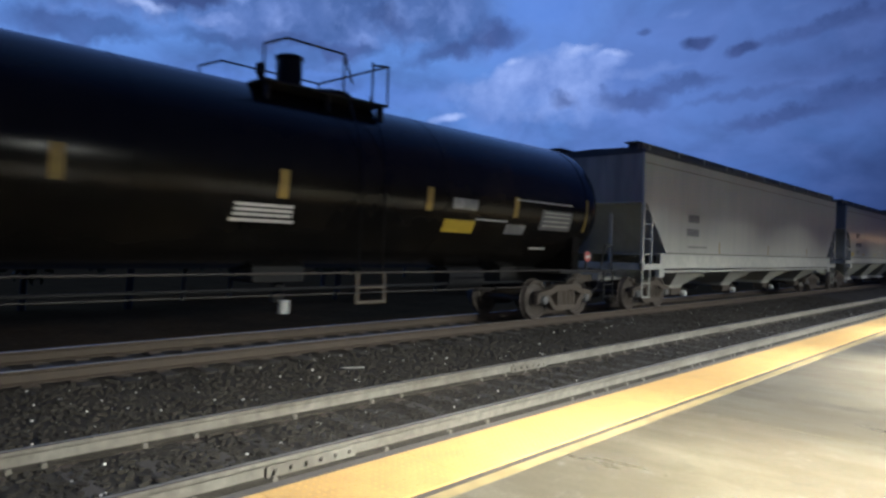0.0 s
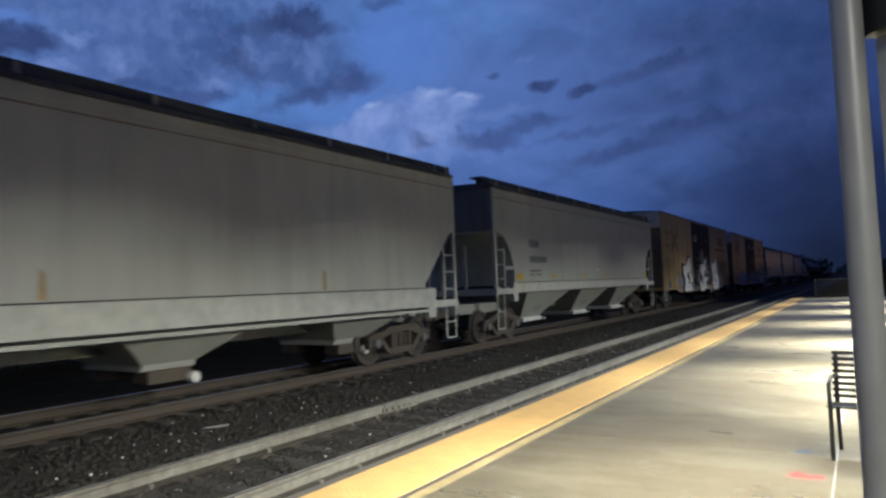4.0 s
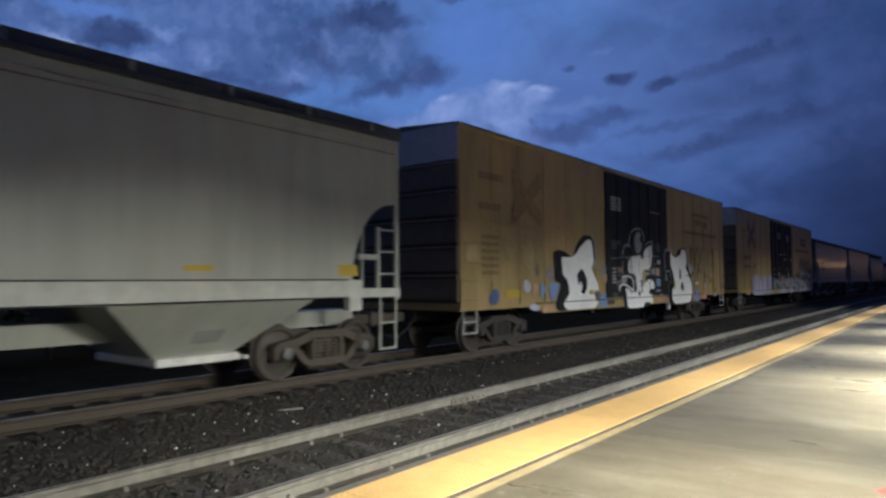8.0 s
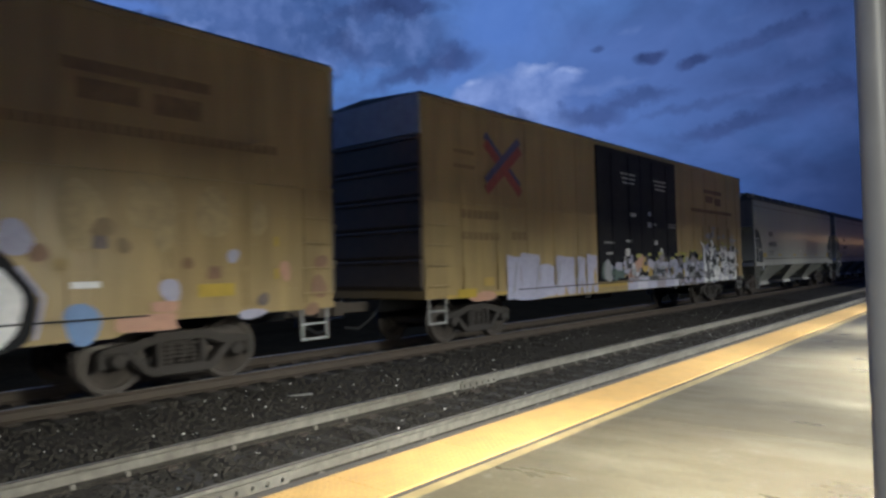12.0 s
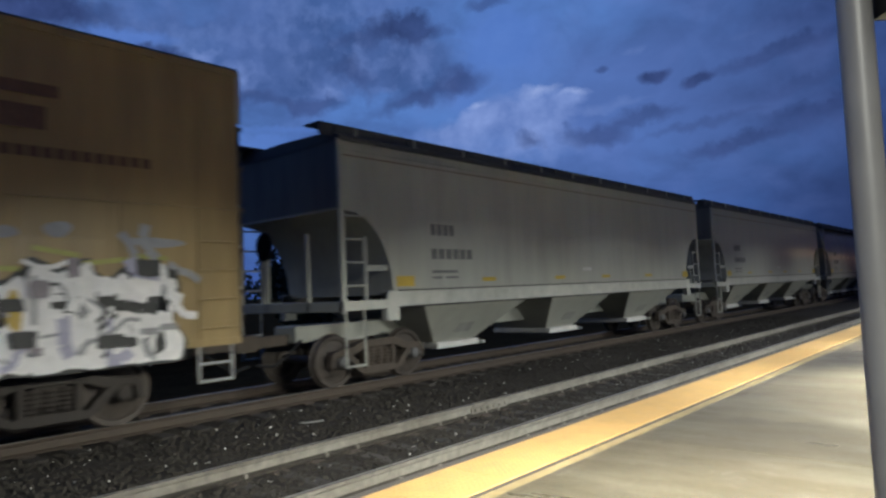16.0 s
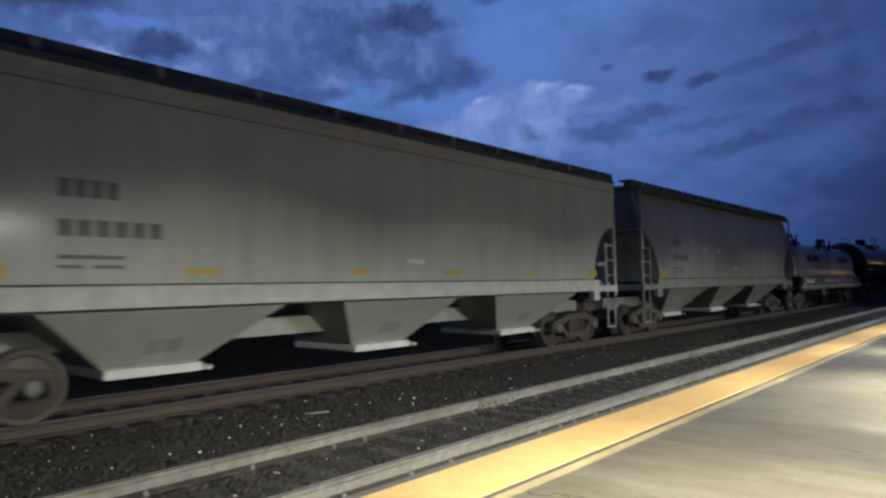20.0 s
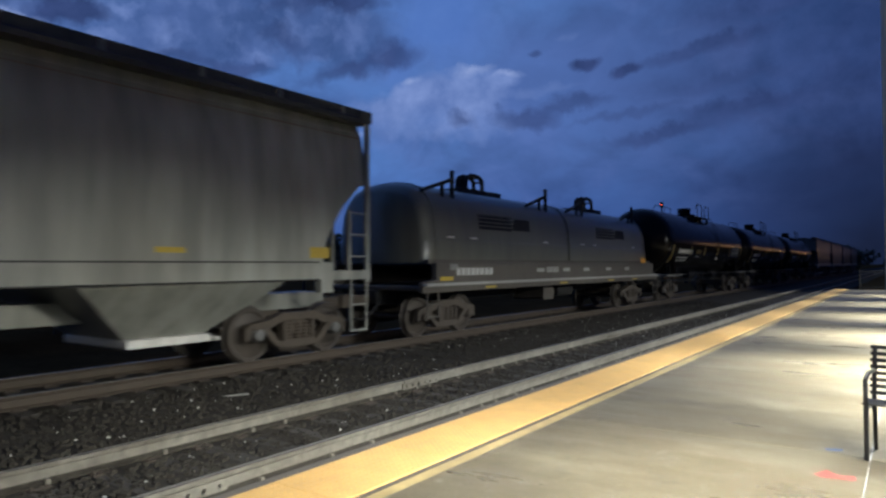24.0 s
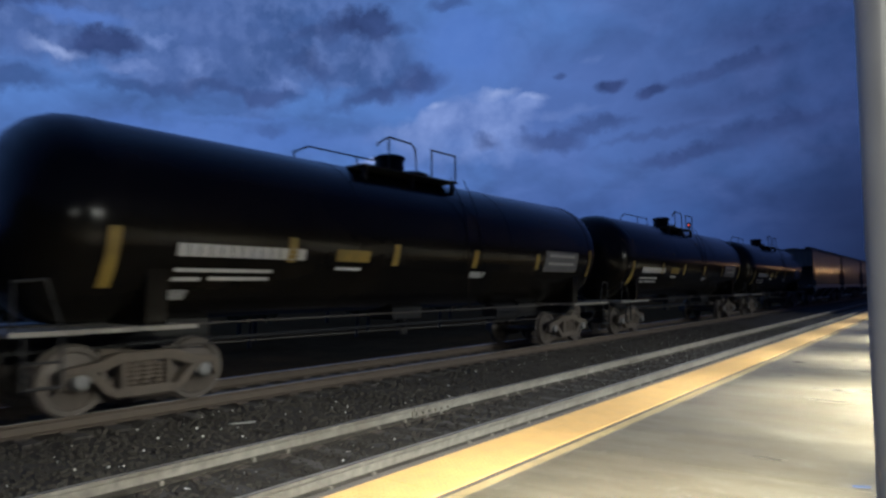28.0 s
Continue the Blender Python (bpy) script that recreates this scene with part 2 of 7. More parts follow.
# ---- materials ----
def material(name, base, rough=0.6, metal=0.0, tint=None, grain=6.0, stain=0.35, bump=0.15, bump_scale=40.0, coat=0.0, spread=0.0, streak=False, emit=0.0, spec=0.5, stretch=None, vary=0.12):
    """Paint, metal, stone: a base colour, worn and stained towards tint at two scales, with fine relief."""
    m = bpy.data.materials.new(name)
    m.use_nodes = True
    nt = m.node_tree
    N, L = nt.nodes.new, nt.links.new
    b = nt.nodes["Principled BSDF"]
    b.inputs["Metallic"].default_value = metal
    b.inputs["Coat Weight"].default_value = coat
    b.inputs["Coat Roughness"].default_value = 0.12
    b.inputs["Specular IOR Level"].default_value = spec
    tc = N("ShaderNodeTexCoord")
    mp = N("ShaderNodeMapping")
    L(tc.outputs["Object"], mp.inputs[0])
    if streak:
        mp.inputs["Scale"].default_value = (1.0, 1.0, 0.16)
    if stretch:
        mp.inputs["Scale"].default_value = stretch
    n1 = N("ShaderNodeTexNoise")
    n1.inputs["Scale"].default_value = grain * 0.12
    n1.inputs["Detail"].default_value = 5
    n1.inputs["Roughness"].default_value = 0.62
    L(mp.outputs[0], n1.inputs["Vector"])
    n2 = N("ShaderNodeTexNoise")
    n2.inputs["Scale"].default_value = grain
    n2.inputs["Detail"].default_value = 4
    L(mp.outputs[0], n2.inputs["Vector"])
    tint = tint or tuple(c * 0.55 for c in base)
    r1 = N("ShaderNodeValToRGB")
    r1.color_ramp.elements[0].position, r1.color_ramp.elements[1].position = 0.38, 0.72
    L(n1.outputs["Fac"], r1.inputs[0])
    mx = N("ShaderNodeMix")
    mx.data_type = "RGBA"
    mx.inputs[6].default_value = (*base, 1)
    mx.inputs[7].default_value = (*tint, 1)
    mul = N("ShaderNodeMath")
    mul.operation = "MULTIPLY"
    L(r1.outputs[0], mul.inputs[0])
    mul.inputs[1].default_value = stain
    L(mul.outputs[0], mx.inputs[0])
    hsv = N("ShaderNodeHueSaturation")
    L(mx.outputs[2], hsv.inputs["Color"])
    val = N("ShaderNodeMapRange")
    L(n2.outputs["Fac"], val.inputs[0])
    val.inputs[1].default_value, val.inputs[2].default_value = 0.25, 0.75
    val.inputs[3].default_value, val.inputs[4].default_value = 1 - stain * 0.45, 1 + stain * 0.3
    last = val.outputs[0]
    if spread:
        oi = N("ShaderNodeObjectInfo")
        mr = N("ShaderNodeMapRange")
        L(oi.outputs["Random"], mr.inputs[0])
        mr.inputs[3].default_value, mr.inputs[4].default_value = 1 - spread, 1 + spread
        m2 = N("ShaderNodeMath")
        m2.operation = "MULTIPLY"
        L(last, m2.inputs[0])
        L(mr.outputs[0], m2.inputs[1])
        last = m2.outputs[0]
    L(last, hsv.inputs["Value"])
    L(hsv.outputs[0], b.inputs["Base Color"])
    rr = N("ShaderNodeMapRange")
    L(n2.outputs["Fac"], rr.inputs[0])
    rr.inputs[3].default_value, rr.inputs[4].default_value = max(0.03, rough - vary), min(1, rough + vary)
    L(rr.outputs[0], b.inputs["Roughness"])
    if bump:
        n3 = N("ShaderNodeTexNoise")
        n3.inputs["Scale"].default_value = bump_scale
        n3.inputs["Detail"].default_value = 3
        L(tc.outputs["Object"], n3.inputs["Vector"])
        bp = N("ShaderNodeBump")
        bp.inputs["Strength"].default_value = bump
        bp.inputs["Distance"].default_value = 0.02
        L(n3.outputs["Fac"], bp.inputs["Height"])
        L(bp.outputs[0], b.inputs["Normal"])
    if emit:
        b.inputs["Emission Color"].default_value = (*base, 1)
        b.inputs["Emission Strength"].default_value = emit
    return m


HOPPER = material("grey_hopper_paint", (0.345, 0.345, 0.295), 0.42, spec=0.32, coat=0.14, tint=(0.235, 0.225, 0.18), grain=3.0, stain=0.28, bump=0.05, streak=True)
HOPPER_OLD = material("pale_hopper_paint", (0.375, 0.37, 0.32), 0.42, spec=0.4, tint=(0.25, 0.235, 0.19), grain=3.0, stain=0.28, bump=0.05, streak=True)
HOPPER_DULL = material("dull_grey_hopper_paint", (0.27, 0.27, 0.24), 0.40, spec=0.32, coat=0.12, tint=(0.15, 0.145, 0.12), grain=3.0, stain=0.7, bump=0.05, streak=True)
# car ends: grime and the shade between cars, both put into the colour
END_GRIME_SHADE = material("grimy_shaded_end_sheet", (0.13, 0.13, 0.12), 0.7, tint=(0.06, 0.057, 0.05), grain=3.0, stain=0.6, bump=0.05, streak=True, spec=0.3)
RUST_DIM = material("brown_seam_rust", (0.15, 0.085, 0.038), 0.8, tint=(0.21, 0.19, 0.16), grain=10, stain=0.9)
HOPPER_ROOF = material("dirty_roof_steel", (0.055, 0.056, 0.058), 0.75, tint=(0.03, 0.03, 0.03), stain=0.5)
ORANGE_PLACARD = material("orange_placard", (0.70, 0.33, 0.03), 0.5, stain=0.3)
HOPPER_DARK = material("dark_brown_hopper_paint", (0.07, 0.057, 0.048), 0.40, coat=0.5, tint=(0.06, 0.048, 0.04), grain=3.0, stain=0.5, bump=0.05, spec=0.3, streak=True)
SILL = material("pale_sill_paint", (0.43, 0.43, 0.375), 0.5, tint=(0.33, 0.32, 0.27), grain=4.0, stain=0.45, bump=0.08)
OUTLET = material("pale_outlet_gate", (0.62, 0.60, 0.55), 0.5, stain=0.4)
BOX_YELLOW = material("faded_yellow_boxcar_paint", (0.315, 0.222, 0.09), 0.42, tint=(0.17, 0.12, 0.058), grain=3.0, stain=0.5, bump=0.1, streak=True)
BOX_END = material("dull_dark_end_paint", (0.098, 0.071, 0.045), 0.7, tint=(0.04, 0.034, 0.028), stain=0.5)
BOX_WHITE = material("grey_white_end_paint", (0.34, 0.335, 0.32), 0.6, stain=0.4)
BOX_DOOR = material("black_door_paint", (0.011, 0.011, 0.012), 0.6, stain=0.4, bump=0.1, spec=0.2)
TANK = material("black_tank_paint", (0.0045, 0.0045, 0.0048), 0.20, tint=(0.016, 0.012, 0.007), grain=2.0, stain=0.6, bump=0.0, spec=0.14, vary=0.05)
COIL = material("grey_green_hood_paint", (0.115, 0.112, 0.085), 0.38, coat=0.3, tint=(0.065, 0.06, 0.046), grain=3.0, stain=0.5, bump=0.06, streak=True)
COIL_DECK = material("brown_grey_deck_steel", (0.085, 0.074, 0.060), 0.65, tint=(0.045, 0.034, 0.027), stain=0.5)
TRUCK_DARK = material("sooty_cast_steel", (0.038, 0.031, 0.025), 0.75, tint=(0.024, 0.02, 0.016), grain=9.0, stain=0.55, bump=0.3)
TRUCK = material("dusty_cast_steel", (0.074, 0.057, 0.041), 0.75, tint=(0.05, 0.038, 0.028), grain=9.0, stain=0.55, bump=0.3)
WHEEL = material("rolled_wheel_steel", (0.066, 0.055, 0.045), 0.55, metal=0.35, tint=(0.09, 0.07, 0.055), grain=8.0, stain=0.5)
CAP = material("bright_bearing_cap", (0.13, 0.127, 0.12), 0.55, metal=0.2, stain=0.35)
DARK = material("black_grimy_steel", (0.020, 0.019, 0.018), 0.75, stain=0.5, spec=0.25)
GREY_STEEL = material("grey_painted_steel", (0.34, 0.335, 0.31), 0.55, stain=0.4)
YELLOW_TAPE = material("yellow_reflective_tape", (0.44, 0.30, 0.03), 0.5, stain=0.3)
DULL_TAPE = material("dull_yellow_tape", (0.25, 0.165, 0.03), 0.6, tint=(0.12, 0.08, 0.02), stain=0.5)
WHITE_MARK = material("white_stencil_paint", (0.50, 0.49, 0.46), 0.6, stain=0.3)
DARK_MARK = material("dark_stencil_paint", (0.12, 0.12, 0.115), 0.6, stain=0.3)
RED_MARK = material("red_paint", (0.34, 0.075, 0.06), 0.6, stain=0.7, grain=20)
BLUE_MARK = material("blue_paint", (0.055, 0.10, 0.24), 0.6, stain=0.6, grain=20)
LILAC_MARK = material("lilac_spray_paint", (0.37, 0.36, 0.45), 0.6, stain=0.35, grain=8)
WHITE_SPRAY = material("white_spray_paint", (0.74, 0.73, 0.70), 0.6, stain=0.3, grain=8)
BLACK_SPRAY = material("black_spray_paint", (0.012, 0.012, 0.013), 0.7, spec=0.2, stain=0.3, grain=8)
PINK_SPRAY = material("salmon_spray_paint", (0.45, 0.25, 0.17), 0.6, stain=0.3, grain=8)
RUST = material("orange_rust_streak", (0.34, 0.245, 0.11), 0.8, stain=0.5)
RAIL_SIDE = material("dusty_rail_steel", (0.195, 0.182, 0.152), 0.6, metal=0.0, tint=(0.105, 0.09, 0.07), grain=9, stain=0.85, bump=0.15)
RAIL_RUST = material("brown_rail_steel", (0.062, 0.047, 0.034), 0.7, metal=0.1, tint=(0.075, 0.053, 0.036), grain=5, stain=0.45, bump=0.15)
RAIL_HEAD = material("rolled_rail_head", (0.30, 0.28, 0.25), 0.4, metal=0.5, stain=0.35)
TIE = material("weathered_tie_wood", (0.050, 0.043, 0.036), 0.9, tint=(0.03, 0.026, 0.022), grain=14, stain=0.6, bump=0.5, bump_scale=25, spread=0.25)
BALLAST = material("grey_ballast_stone", (0.054, 0.048, 0.039), 0.9, tint=(0.025, 0.022, 0.018), grain=14, stain=0.8, bump=0.5, bump_scale=60, spec=0.15)
EARTH = material("dark_ballast_bed", (0.048, 0.043, 0.036), 0.95, tint=(0.029, 0.025, 0.021), grain=22, stain=0.8, bump=0.9, bump_scale=28, spec=0.1)


def worn_concrete(name):
    """Trodden, polished concrete: cross-wise smears, pale worn patches, dark stains and grit."""
    m = bpy.data.materials.new(name)
    m.use_nodes = True
    nt = m.node_tree
    N, L = nt.nodes.new, nt.links.new
    b = nt.nodes["Principled BSDF"]
    tc = N("ShaderNodeTexCoord")

    def cloud(scale, detail, rough, stops, stretch=(1, 1, 1)):
        mp = N("ShaderNodeMapping")
        mp.inputs["Scale"].default_value = stretch
        L(tc.outputs["Object"], mp.inputs[0])
        n = N("ShaderNodeTexNoise")
        n.inputs["Scale"].default_value = scale
        n.inputs["Detail"].default_value = detail
        n.inputs["Roughness"].default_value = rough
        L(mp.outputs[0], n.inputs["Vector"])
        r = N("ShaderNodeMapRange")
        L(n.outputs["Fac"], r.inputs[0])
        for i, v in enumerate(stops):
            r.inputs[i + 1].default_value = v
        return r.outputs[0]

    def blend(fac, a, c, mode="MIX"):
        n = N("ShaderNodeMix")
        n.data_type, n.blend_type = "RGBA", mode
        L(fac, n.inputs[0])
        for s, v in ((6, a), (7, c)):
            if isinstance(v, tuple):
                n.inputs[s].default_value = (*v, 1)
            else:
                L(v, n.inputs[s])
        return n.outputs[2]

    colour = blend(cloud(0.5, 6, 0.6, (0.35, 0.68, 0, 1)), (0.148, 0.123, 0.076), (0.105, 0.086, 0.051))
    colour = blend(cloud(1.1, 8, 0.68, (0.50, 0.72, 0, 0.6), (0.5, 1, 1)), colour, (0.235, 0.208, 0.145))
    colour = blend(cloud(2.6, 9, 0.72, (0.56, 0.70, 0, 0.8)), colour, (0.085, 0.072, 0.05))
    colour = blend(cloud(3.4, 10, 0.75, (0.60, 0.68, 0, 0.7), (0.7, 1, 1)), colour, (0.27, 0.25, 0.20))
    colour = blend(cloud(7.5, 9, 0.74, (0.57, 0.68, 0, 0.42), (1, 0.45, 1)), colour, (0.27, 0.25, 0.20))
    hsv = N("ShaderNodeHueSaturation")
    L(colour, hsv.inputs["Color"])
    L(cloud(55, 6, 0.8, (0.3, 0.7, 0.72, 1.25)), hsv.inputs["Value"])
    L(hsv.outputs[0], b.inputs["Base Color"])
    L(cloud(1.6, 7, 0.65, (0.35, 0.65, 0.27, 0.48), (0.35, 1, 1)), b.inputs["Roughness"])
    bp = N("ShaderNodeBump")
    bp.inputs["Strength"].default_value = 0.10
    bp.inputs["Distance"].default_value = 0.01
    L(cloud(45, 5, 0.7, (0.2, 0.8, 0, 1)), bp.inputs["Height"])
    L(bp.outputs[0], b.inputs["Normal"])
    return m


CONCRETE = worn_concrete("worn_platform_concrete")
CONCRETE_EDGE = material("dark_concrete_edge", (0.115, 0.10, 0.085), 0.8, stain=0.5, bump=0.3)
TACTILE = material("yellow_tactile_tile", (0.62, 0.385, 0.14), 0.5, tint=(0.50, 0.31, 0.115), grain=4, stain=0.45, bump=0.1, spread=0.05, spec=0.25)
PALE_LINE = material("worn_pale_yellow_line", (0.40, 0.30, 0.13), 0.6, tint=(0.21, 0.17, 0.10), grain=6, stain=0.7)
JOINT = material("dark_joint_filler", (0.085, 0.072, 0.058), 0.9, stain=0.4)
BLACK_METAL = material("black_powder_coat", (0.012, 0.012, 0.013), 0.4, stain=0.2, bump=0.03)
POLE = material("grey_painted_pole", (0.36, 0.345, 0.32), 0.42, metal=0.1, stain=0.3, bump=0.03)
PANEL = material("cream_painted_panel", (0.70, 0.67, 0.60), 0.55, stain=0.2)
BARK = material("dark_bark", (0.06, 0.05, 0.04), 0.9, stain=0.5)
LEAF = material("dark_leaves", (0.035, 0.05, 0.025), 0.7, stain=0.5)
FIELD = material("dark_dry_ground", (0.085, 0.048, 0.020), 1.0, stain=0.6, bump=0.5, spec=0.0)
WALL_FAR = material("far_wall_plaster", (0.16, 0.13, 0.10), 0.9, stain=0.4)
SODIUM = material("sodium_lamp_glass", (1.0, 0.52, 0.16), 0.5, stain=0.0, bump=0, emit=5.0)
RED_LAMP = material("red_signal_glass", (1.0, 0.10, 0.05), 0.5, stain=0.0, bump=0, emit=2.5)


# ---- mesh helpers ----
class Shape:
    """Collects solids into one mesh."""

    def __init__(self):
        self.v, self.f = [], []

    def add(self, verts, faces):
        n = len(self.v)
        self.v += [tuple(p) for p in verts]
        self.f += [tuple(i + n for i in f) for f in faces]
        return self

    def box(self, x0, x1, y0, y1, z0, z1, c=0.0):
        """A box; c: the width of its chamfers."""
        if not c:
            return self.add([(x, y, z) for x in (x0, x1) for y in (y0, y1) for z in (z0, z1)],
                            [(0, 1, 3, 2), (4, 6, 7, 5), (0, 4, 5, 1), (2, 3, 7, 6), (0, 2, 6, 4), (1, 5, 7, 3)])
        return self.prism([(y0 + c, z0), (y1 - c, z0), (y1, z0 + c), (y1, z1 - c), (y1 - c, z1), (y0 + c, z1), (y0, z1 - c), (y0, z0 + c)], x0, x1, "x")

    def prism(self, poly, a, b, axis="x"):
        """A polygon pulled from a to b along an axis. poly: (y, z) for x, (x, z) for y, (x, y) for z."""
        put = {"x": lambda p, s: (s, p[0], p[1]), "y": lambda p, s: (p[0], s, p[1]), "z": lambda p, s: (p[0], p[1], s)}[axis]
        n = len(poly)
        verts = [put(p, a) for p in poly] + [put(p, b) for p in poly]
        return self.add(verts, [tuple(range(n))[::-1], tuple(range(n, 2 * n))] + [(i, (i + 1) % n, (i + 1) % n + n, i + n) for i in range(n)])

    def loft(self, rings, cap=True):
        """Rings of equally many points, joined one to the next."""
        n = len(rings[0])
        verts = [p for r in rings for p in r]
        faces = []
        for k in range(len(rings) - 1):
            o = k * n
            faces += [(o + i, o + (i + 1) % n, o + n + (i + 1) % n, o + n + i) for i in range(n)]
        if cap:
            faces += [tuple(range(n))[::-1], tuple(range(len(verts) - n, len(verts)))]
        return self.add(verts, faces)

    def tube(self, p, q, r, n=10, r2=None):
        p, q = Vector(p), Vector(q)
        w = (q - p).normalized()
        u = w.orthogonal().normalized()
        v = w.cross(u)
        ring = lambda c, rad: [c + (u * math.cos(2 * math.pi * i / n) + v * math.sin(2 * math.pi * i / n)) * rad for i in range(n)]
        return self.loft([ring(p, r), ring(q, r if r2 is None else r2)])

    def path(self, pts, r, n=8):
        """A bent round bar, mitred at its bends."""
        pts = [Vector(p) for p in pts]
        ways = [(b - a).normalized() for a, b in zip(pts, pts[1:])]
        u = ways[0].orthogonal().normalized()
        v = ways[0].cross(u)
        rings = [[pts[0] + (u * math.cos(2 * math.pi * i / n) + v * math.sin(2 * math.pi * i / n)) * r for i in range(n)]]
        for k, w in enumerate(ways):
            face = w + ways[k + 1] if k + 1 < len(ways) else w
            rings.append([q + w * ((pts[k + 1] - q).dot(face) / w.dot(face)) for q in rings[-1]])
        return self.loft(rings)

    def lathe(self, profile, n=32, axis="x"):
        """(along, radius) pairs turned round an axis through the origin."""
        rings = []
        for s, r in profile:
            ring = []
            for i in range(n):
                a = 2 * math.pi * i / n
                c, d = r * math.cos(a), r * math.sin(a)
                ring.append((s, c, d) if axis == "x" else (c, s, d) if axis == "y" else (c, d, s))
            rings.append(ring)
        return self.loft(rings)

    def moved(self, m):
        self.v = [tuple(m @ Vector(p)) for p in self.v]
        return self


def mesh_of(name, shape, mat, smooth=None, bevel=0.0):
    me = bpy.data.meshes.new(name)
    me.from_pydata(shape.v, [], shape.f)
    bm = bmesh.new()
    bm.from_mesh(me)
    bmesh.ops.recalc_face_normals(bm, faces=bm.faces)
    if bevel:
        edges = [e for e in bm.edges if len(e.link_faces) == 2 and e.calc_face_angle(0) > 0.6]
        bmesh.ops.bevel(bm, geom=edges, offset=bevel, segments=1, affect="EDGES", clamp_overlap=True)
    bm.to_mesh(me)
    bm.free()
    me.materials.append(mat)
    if smooth:
        me.shade_smooth()
        me.set_sharp_from_angle(angle=radians(smooth))
    return me


def part(name, shape, mat, parent, label="", smooth=None, bevel=0.0, at=None):
    ob = new(name, mesh_of(name, shape, mat, smooth, bevel))
    ob.parent = parent
    if at is not None:
        ob.matrix_basis = at
    return tagged(ob, label)


def again(ob, at, parent=None):
    """One more object on the same mesh."""
    o = ob.copy()
    scene.collection.objects.link(o)
    if parent is not None:
        o.parent = parent
    o.matrix_basis = at
    return o


def thing(name, label, category, group="", kind="", at=None):
    ob = new(name)
    if at is not None:
        ob.matrix_basis = at
    return tagged(ob, label, category, group, kind)


def solid(name, shape, mat, label, category, kind="", smooth=None, bevel=0.0, at=None, group=""):
    ob = new(name, mesh_of(name, shape, mat, smooth, bevel))
    if at is not None:
        ob.matrix_basis = at
    return tagged(ob, label, category, group, kind)


# ---- ground, platform, tracks ----
def ground():
    s = Shape()
    s.add([(-2500, -2500, -0.95), (2500, -2500, -0.95), (2500, 2500, -0.95), (-2500, 2500, -0.95)], [(0, 1, 2, 3)])
    solid("ground", s, FIELD, "dark dry open ground beside the railway", "ground", "structure")
    # ballast bed: one long profile with an uneven surface
    xs = [-16.0, -13.4, -12.0, -11.4, -10.9, -10.4, -9.9, -9.4, -8.9, -8.5, -8.1, -7.7, -7.3, -6.9, -6.5, -6.1, -5.7, -5.3, -4.9, -4.5, -4.1, -3.75]
    zs = [-0.97, -0.80, -0.30, -0.27, -0.27, -0.27, -0.27, -0.27, -0.27, -0.27, -0.30, -0.345, -0.362, -0.364, -0.362, -0.358, -0.356, -0.356, -0.356, -0.358, -0.38, -0.42]
    ys = [-30 + 0.5 * i for i in range(180)] + [60 + 8.0 * i for i in range(56)]
    v = []
    for y in ys:
        for x, z in zip(xs, zs):
            v.append((x, y, z + 0.035 * noise.noise((x * 1.7, y * 1.7, 3.0)) + 0.02 * noise.noise((x * 5, y * 5, 7.0))))
    n = len(xs)
    f = [(j * n + i, j * n + i + 1, (j + 1) * n + i + 1, (j + 1) * n + i) for j in range(len(ys) - 1) for i in range(n - 1)]
    solid("ballast_bed", Shape().add(v, f), EARTH, "dark oily ballast bed under two tracks", "ballast", "structure")


def stones():
    """Loose stone lying on the bed, thick where the camera is near."""
    rng = np.random.RandomState(4)
    cube = np.array([(x, y, z) for x in (-1, 1) for y in (-1, 1) for z in (-1, 1)], float)
    faces = np.array([(0, 1, 3, 2), (4, 6, 7, 5), (0, 4, 5, 1), (2, 3, 7, 6), (0, 2, 6, 4), (1, 5, 7, 3)])
    for name, label, count, mat, size, ylim in (("ballast_stones", "grey crushed ballast stones between the rails", 26000, BALLAST, (0.014, 0.034), 34.0),
                                                 ("pale_stones", "pale stone chips scattered over the ballast", 680, OUTLET, (0.007, 0.018), 26.0)):
        y = 0.5 + ylim * rng.rand(count) ** 1.6
        x = -8.95 + 5.2 * rng.rand(count)
        z = np.interp(x, [-8.9, -8.5, -8.1, -7.7, -7.3, -4.5, -3.75], [-0.27, -0.27, -0.30, -0.345, -0.362, -0.358, -0.42])
        keep = (abs(x - RAIL_NEAR_A) > 0.09) & (abs(x - RAIL_NEAR_B) > 0.09)
        x, y, z = x[keep], y[keep], z[keep]
        k = len(x)
        r = size[0] + (size[1] - size[0]) * rng.rand(k) ** 2
        pts = cube[None] * (0.55 + 0.45 * rng.rand(k, 8, 3)) * np.array([1.0, 1.0, 0.75]) * r[:, None, None]
        a = rng.rand(k) * 6.283
        c, s = np.cos(a)[:, None], np.sin(a)[:, None]
        px, py = pts[..., 0] * c - pts[..., 1] * s, pts[..., 0] * s + pts[..., 1] * c
        verts = np.stack([px + x[:, None], py + y[:, None], pts[..., 2] + (z + 0.004 + 0.014 * rng.rand(k))[:, None]], -1).reshape(-1, 3)
        fs = (faces[None] + (np.arange(k) * 8)[:, None, None]).reshape(-1, 4)
        me = bpy.data.meshes.new(name)
        me.from_pydata(verts.tolist(), [], fs.tolist())
        me.materials.append(mat)
        tagged(new(name, me), label, "ballast", "", "stuff")


def rail_profile(cx, top):
    h = [(0.036, 0), (0.036, -0.028), (0.030, -0.040), (0.009, -0.050), (0.009, -0.135), (0.030, -0.150), (0.072, -0.158), (0.072, -0.172)]
    return [(cx + x, top + z) for x, z in h] + [(cx - x, top + z) for x, z in h[::-1]]


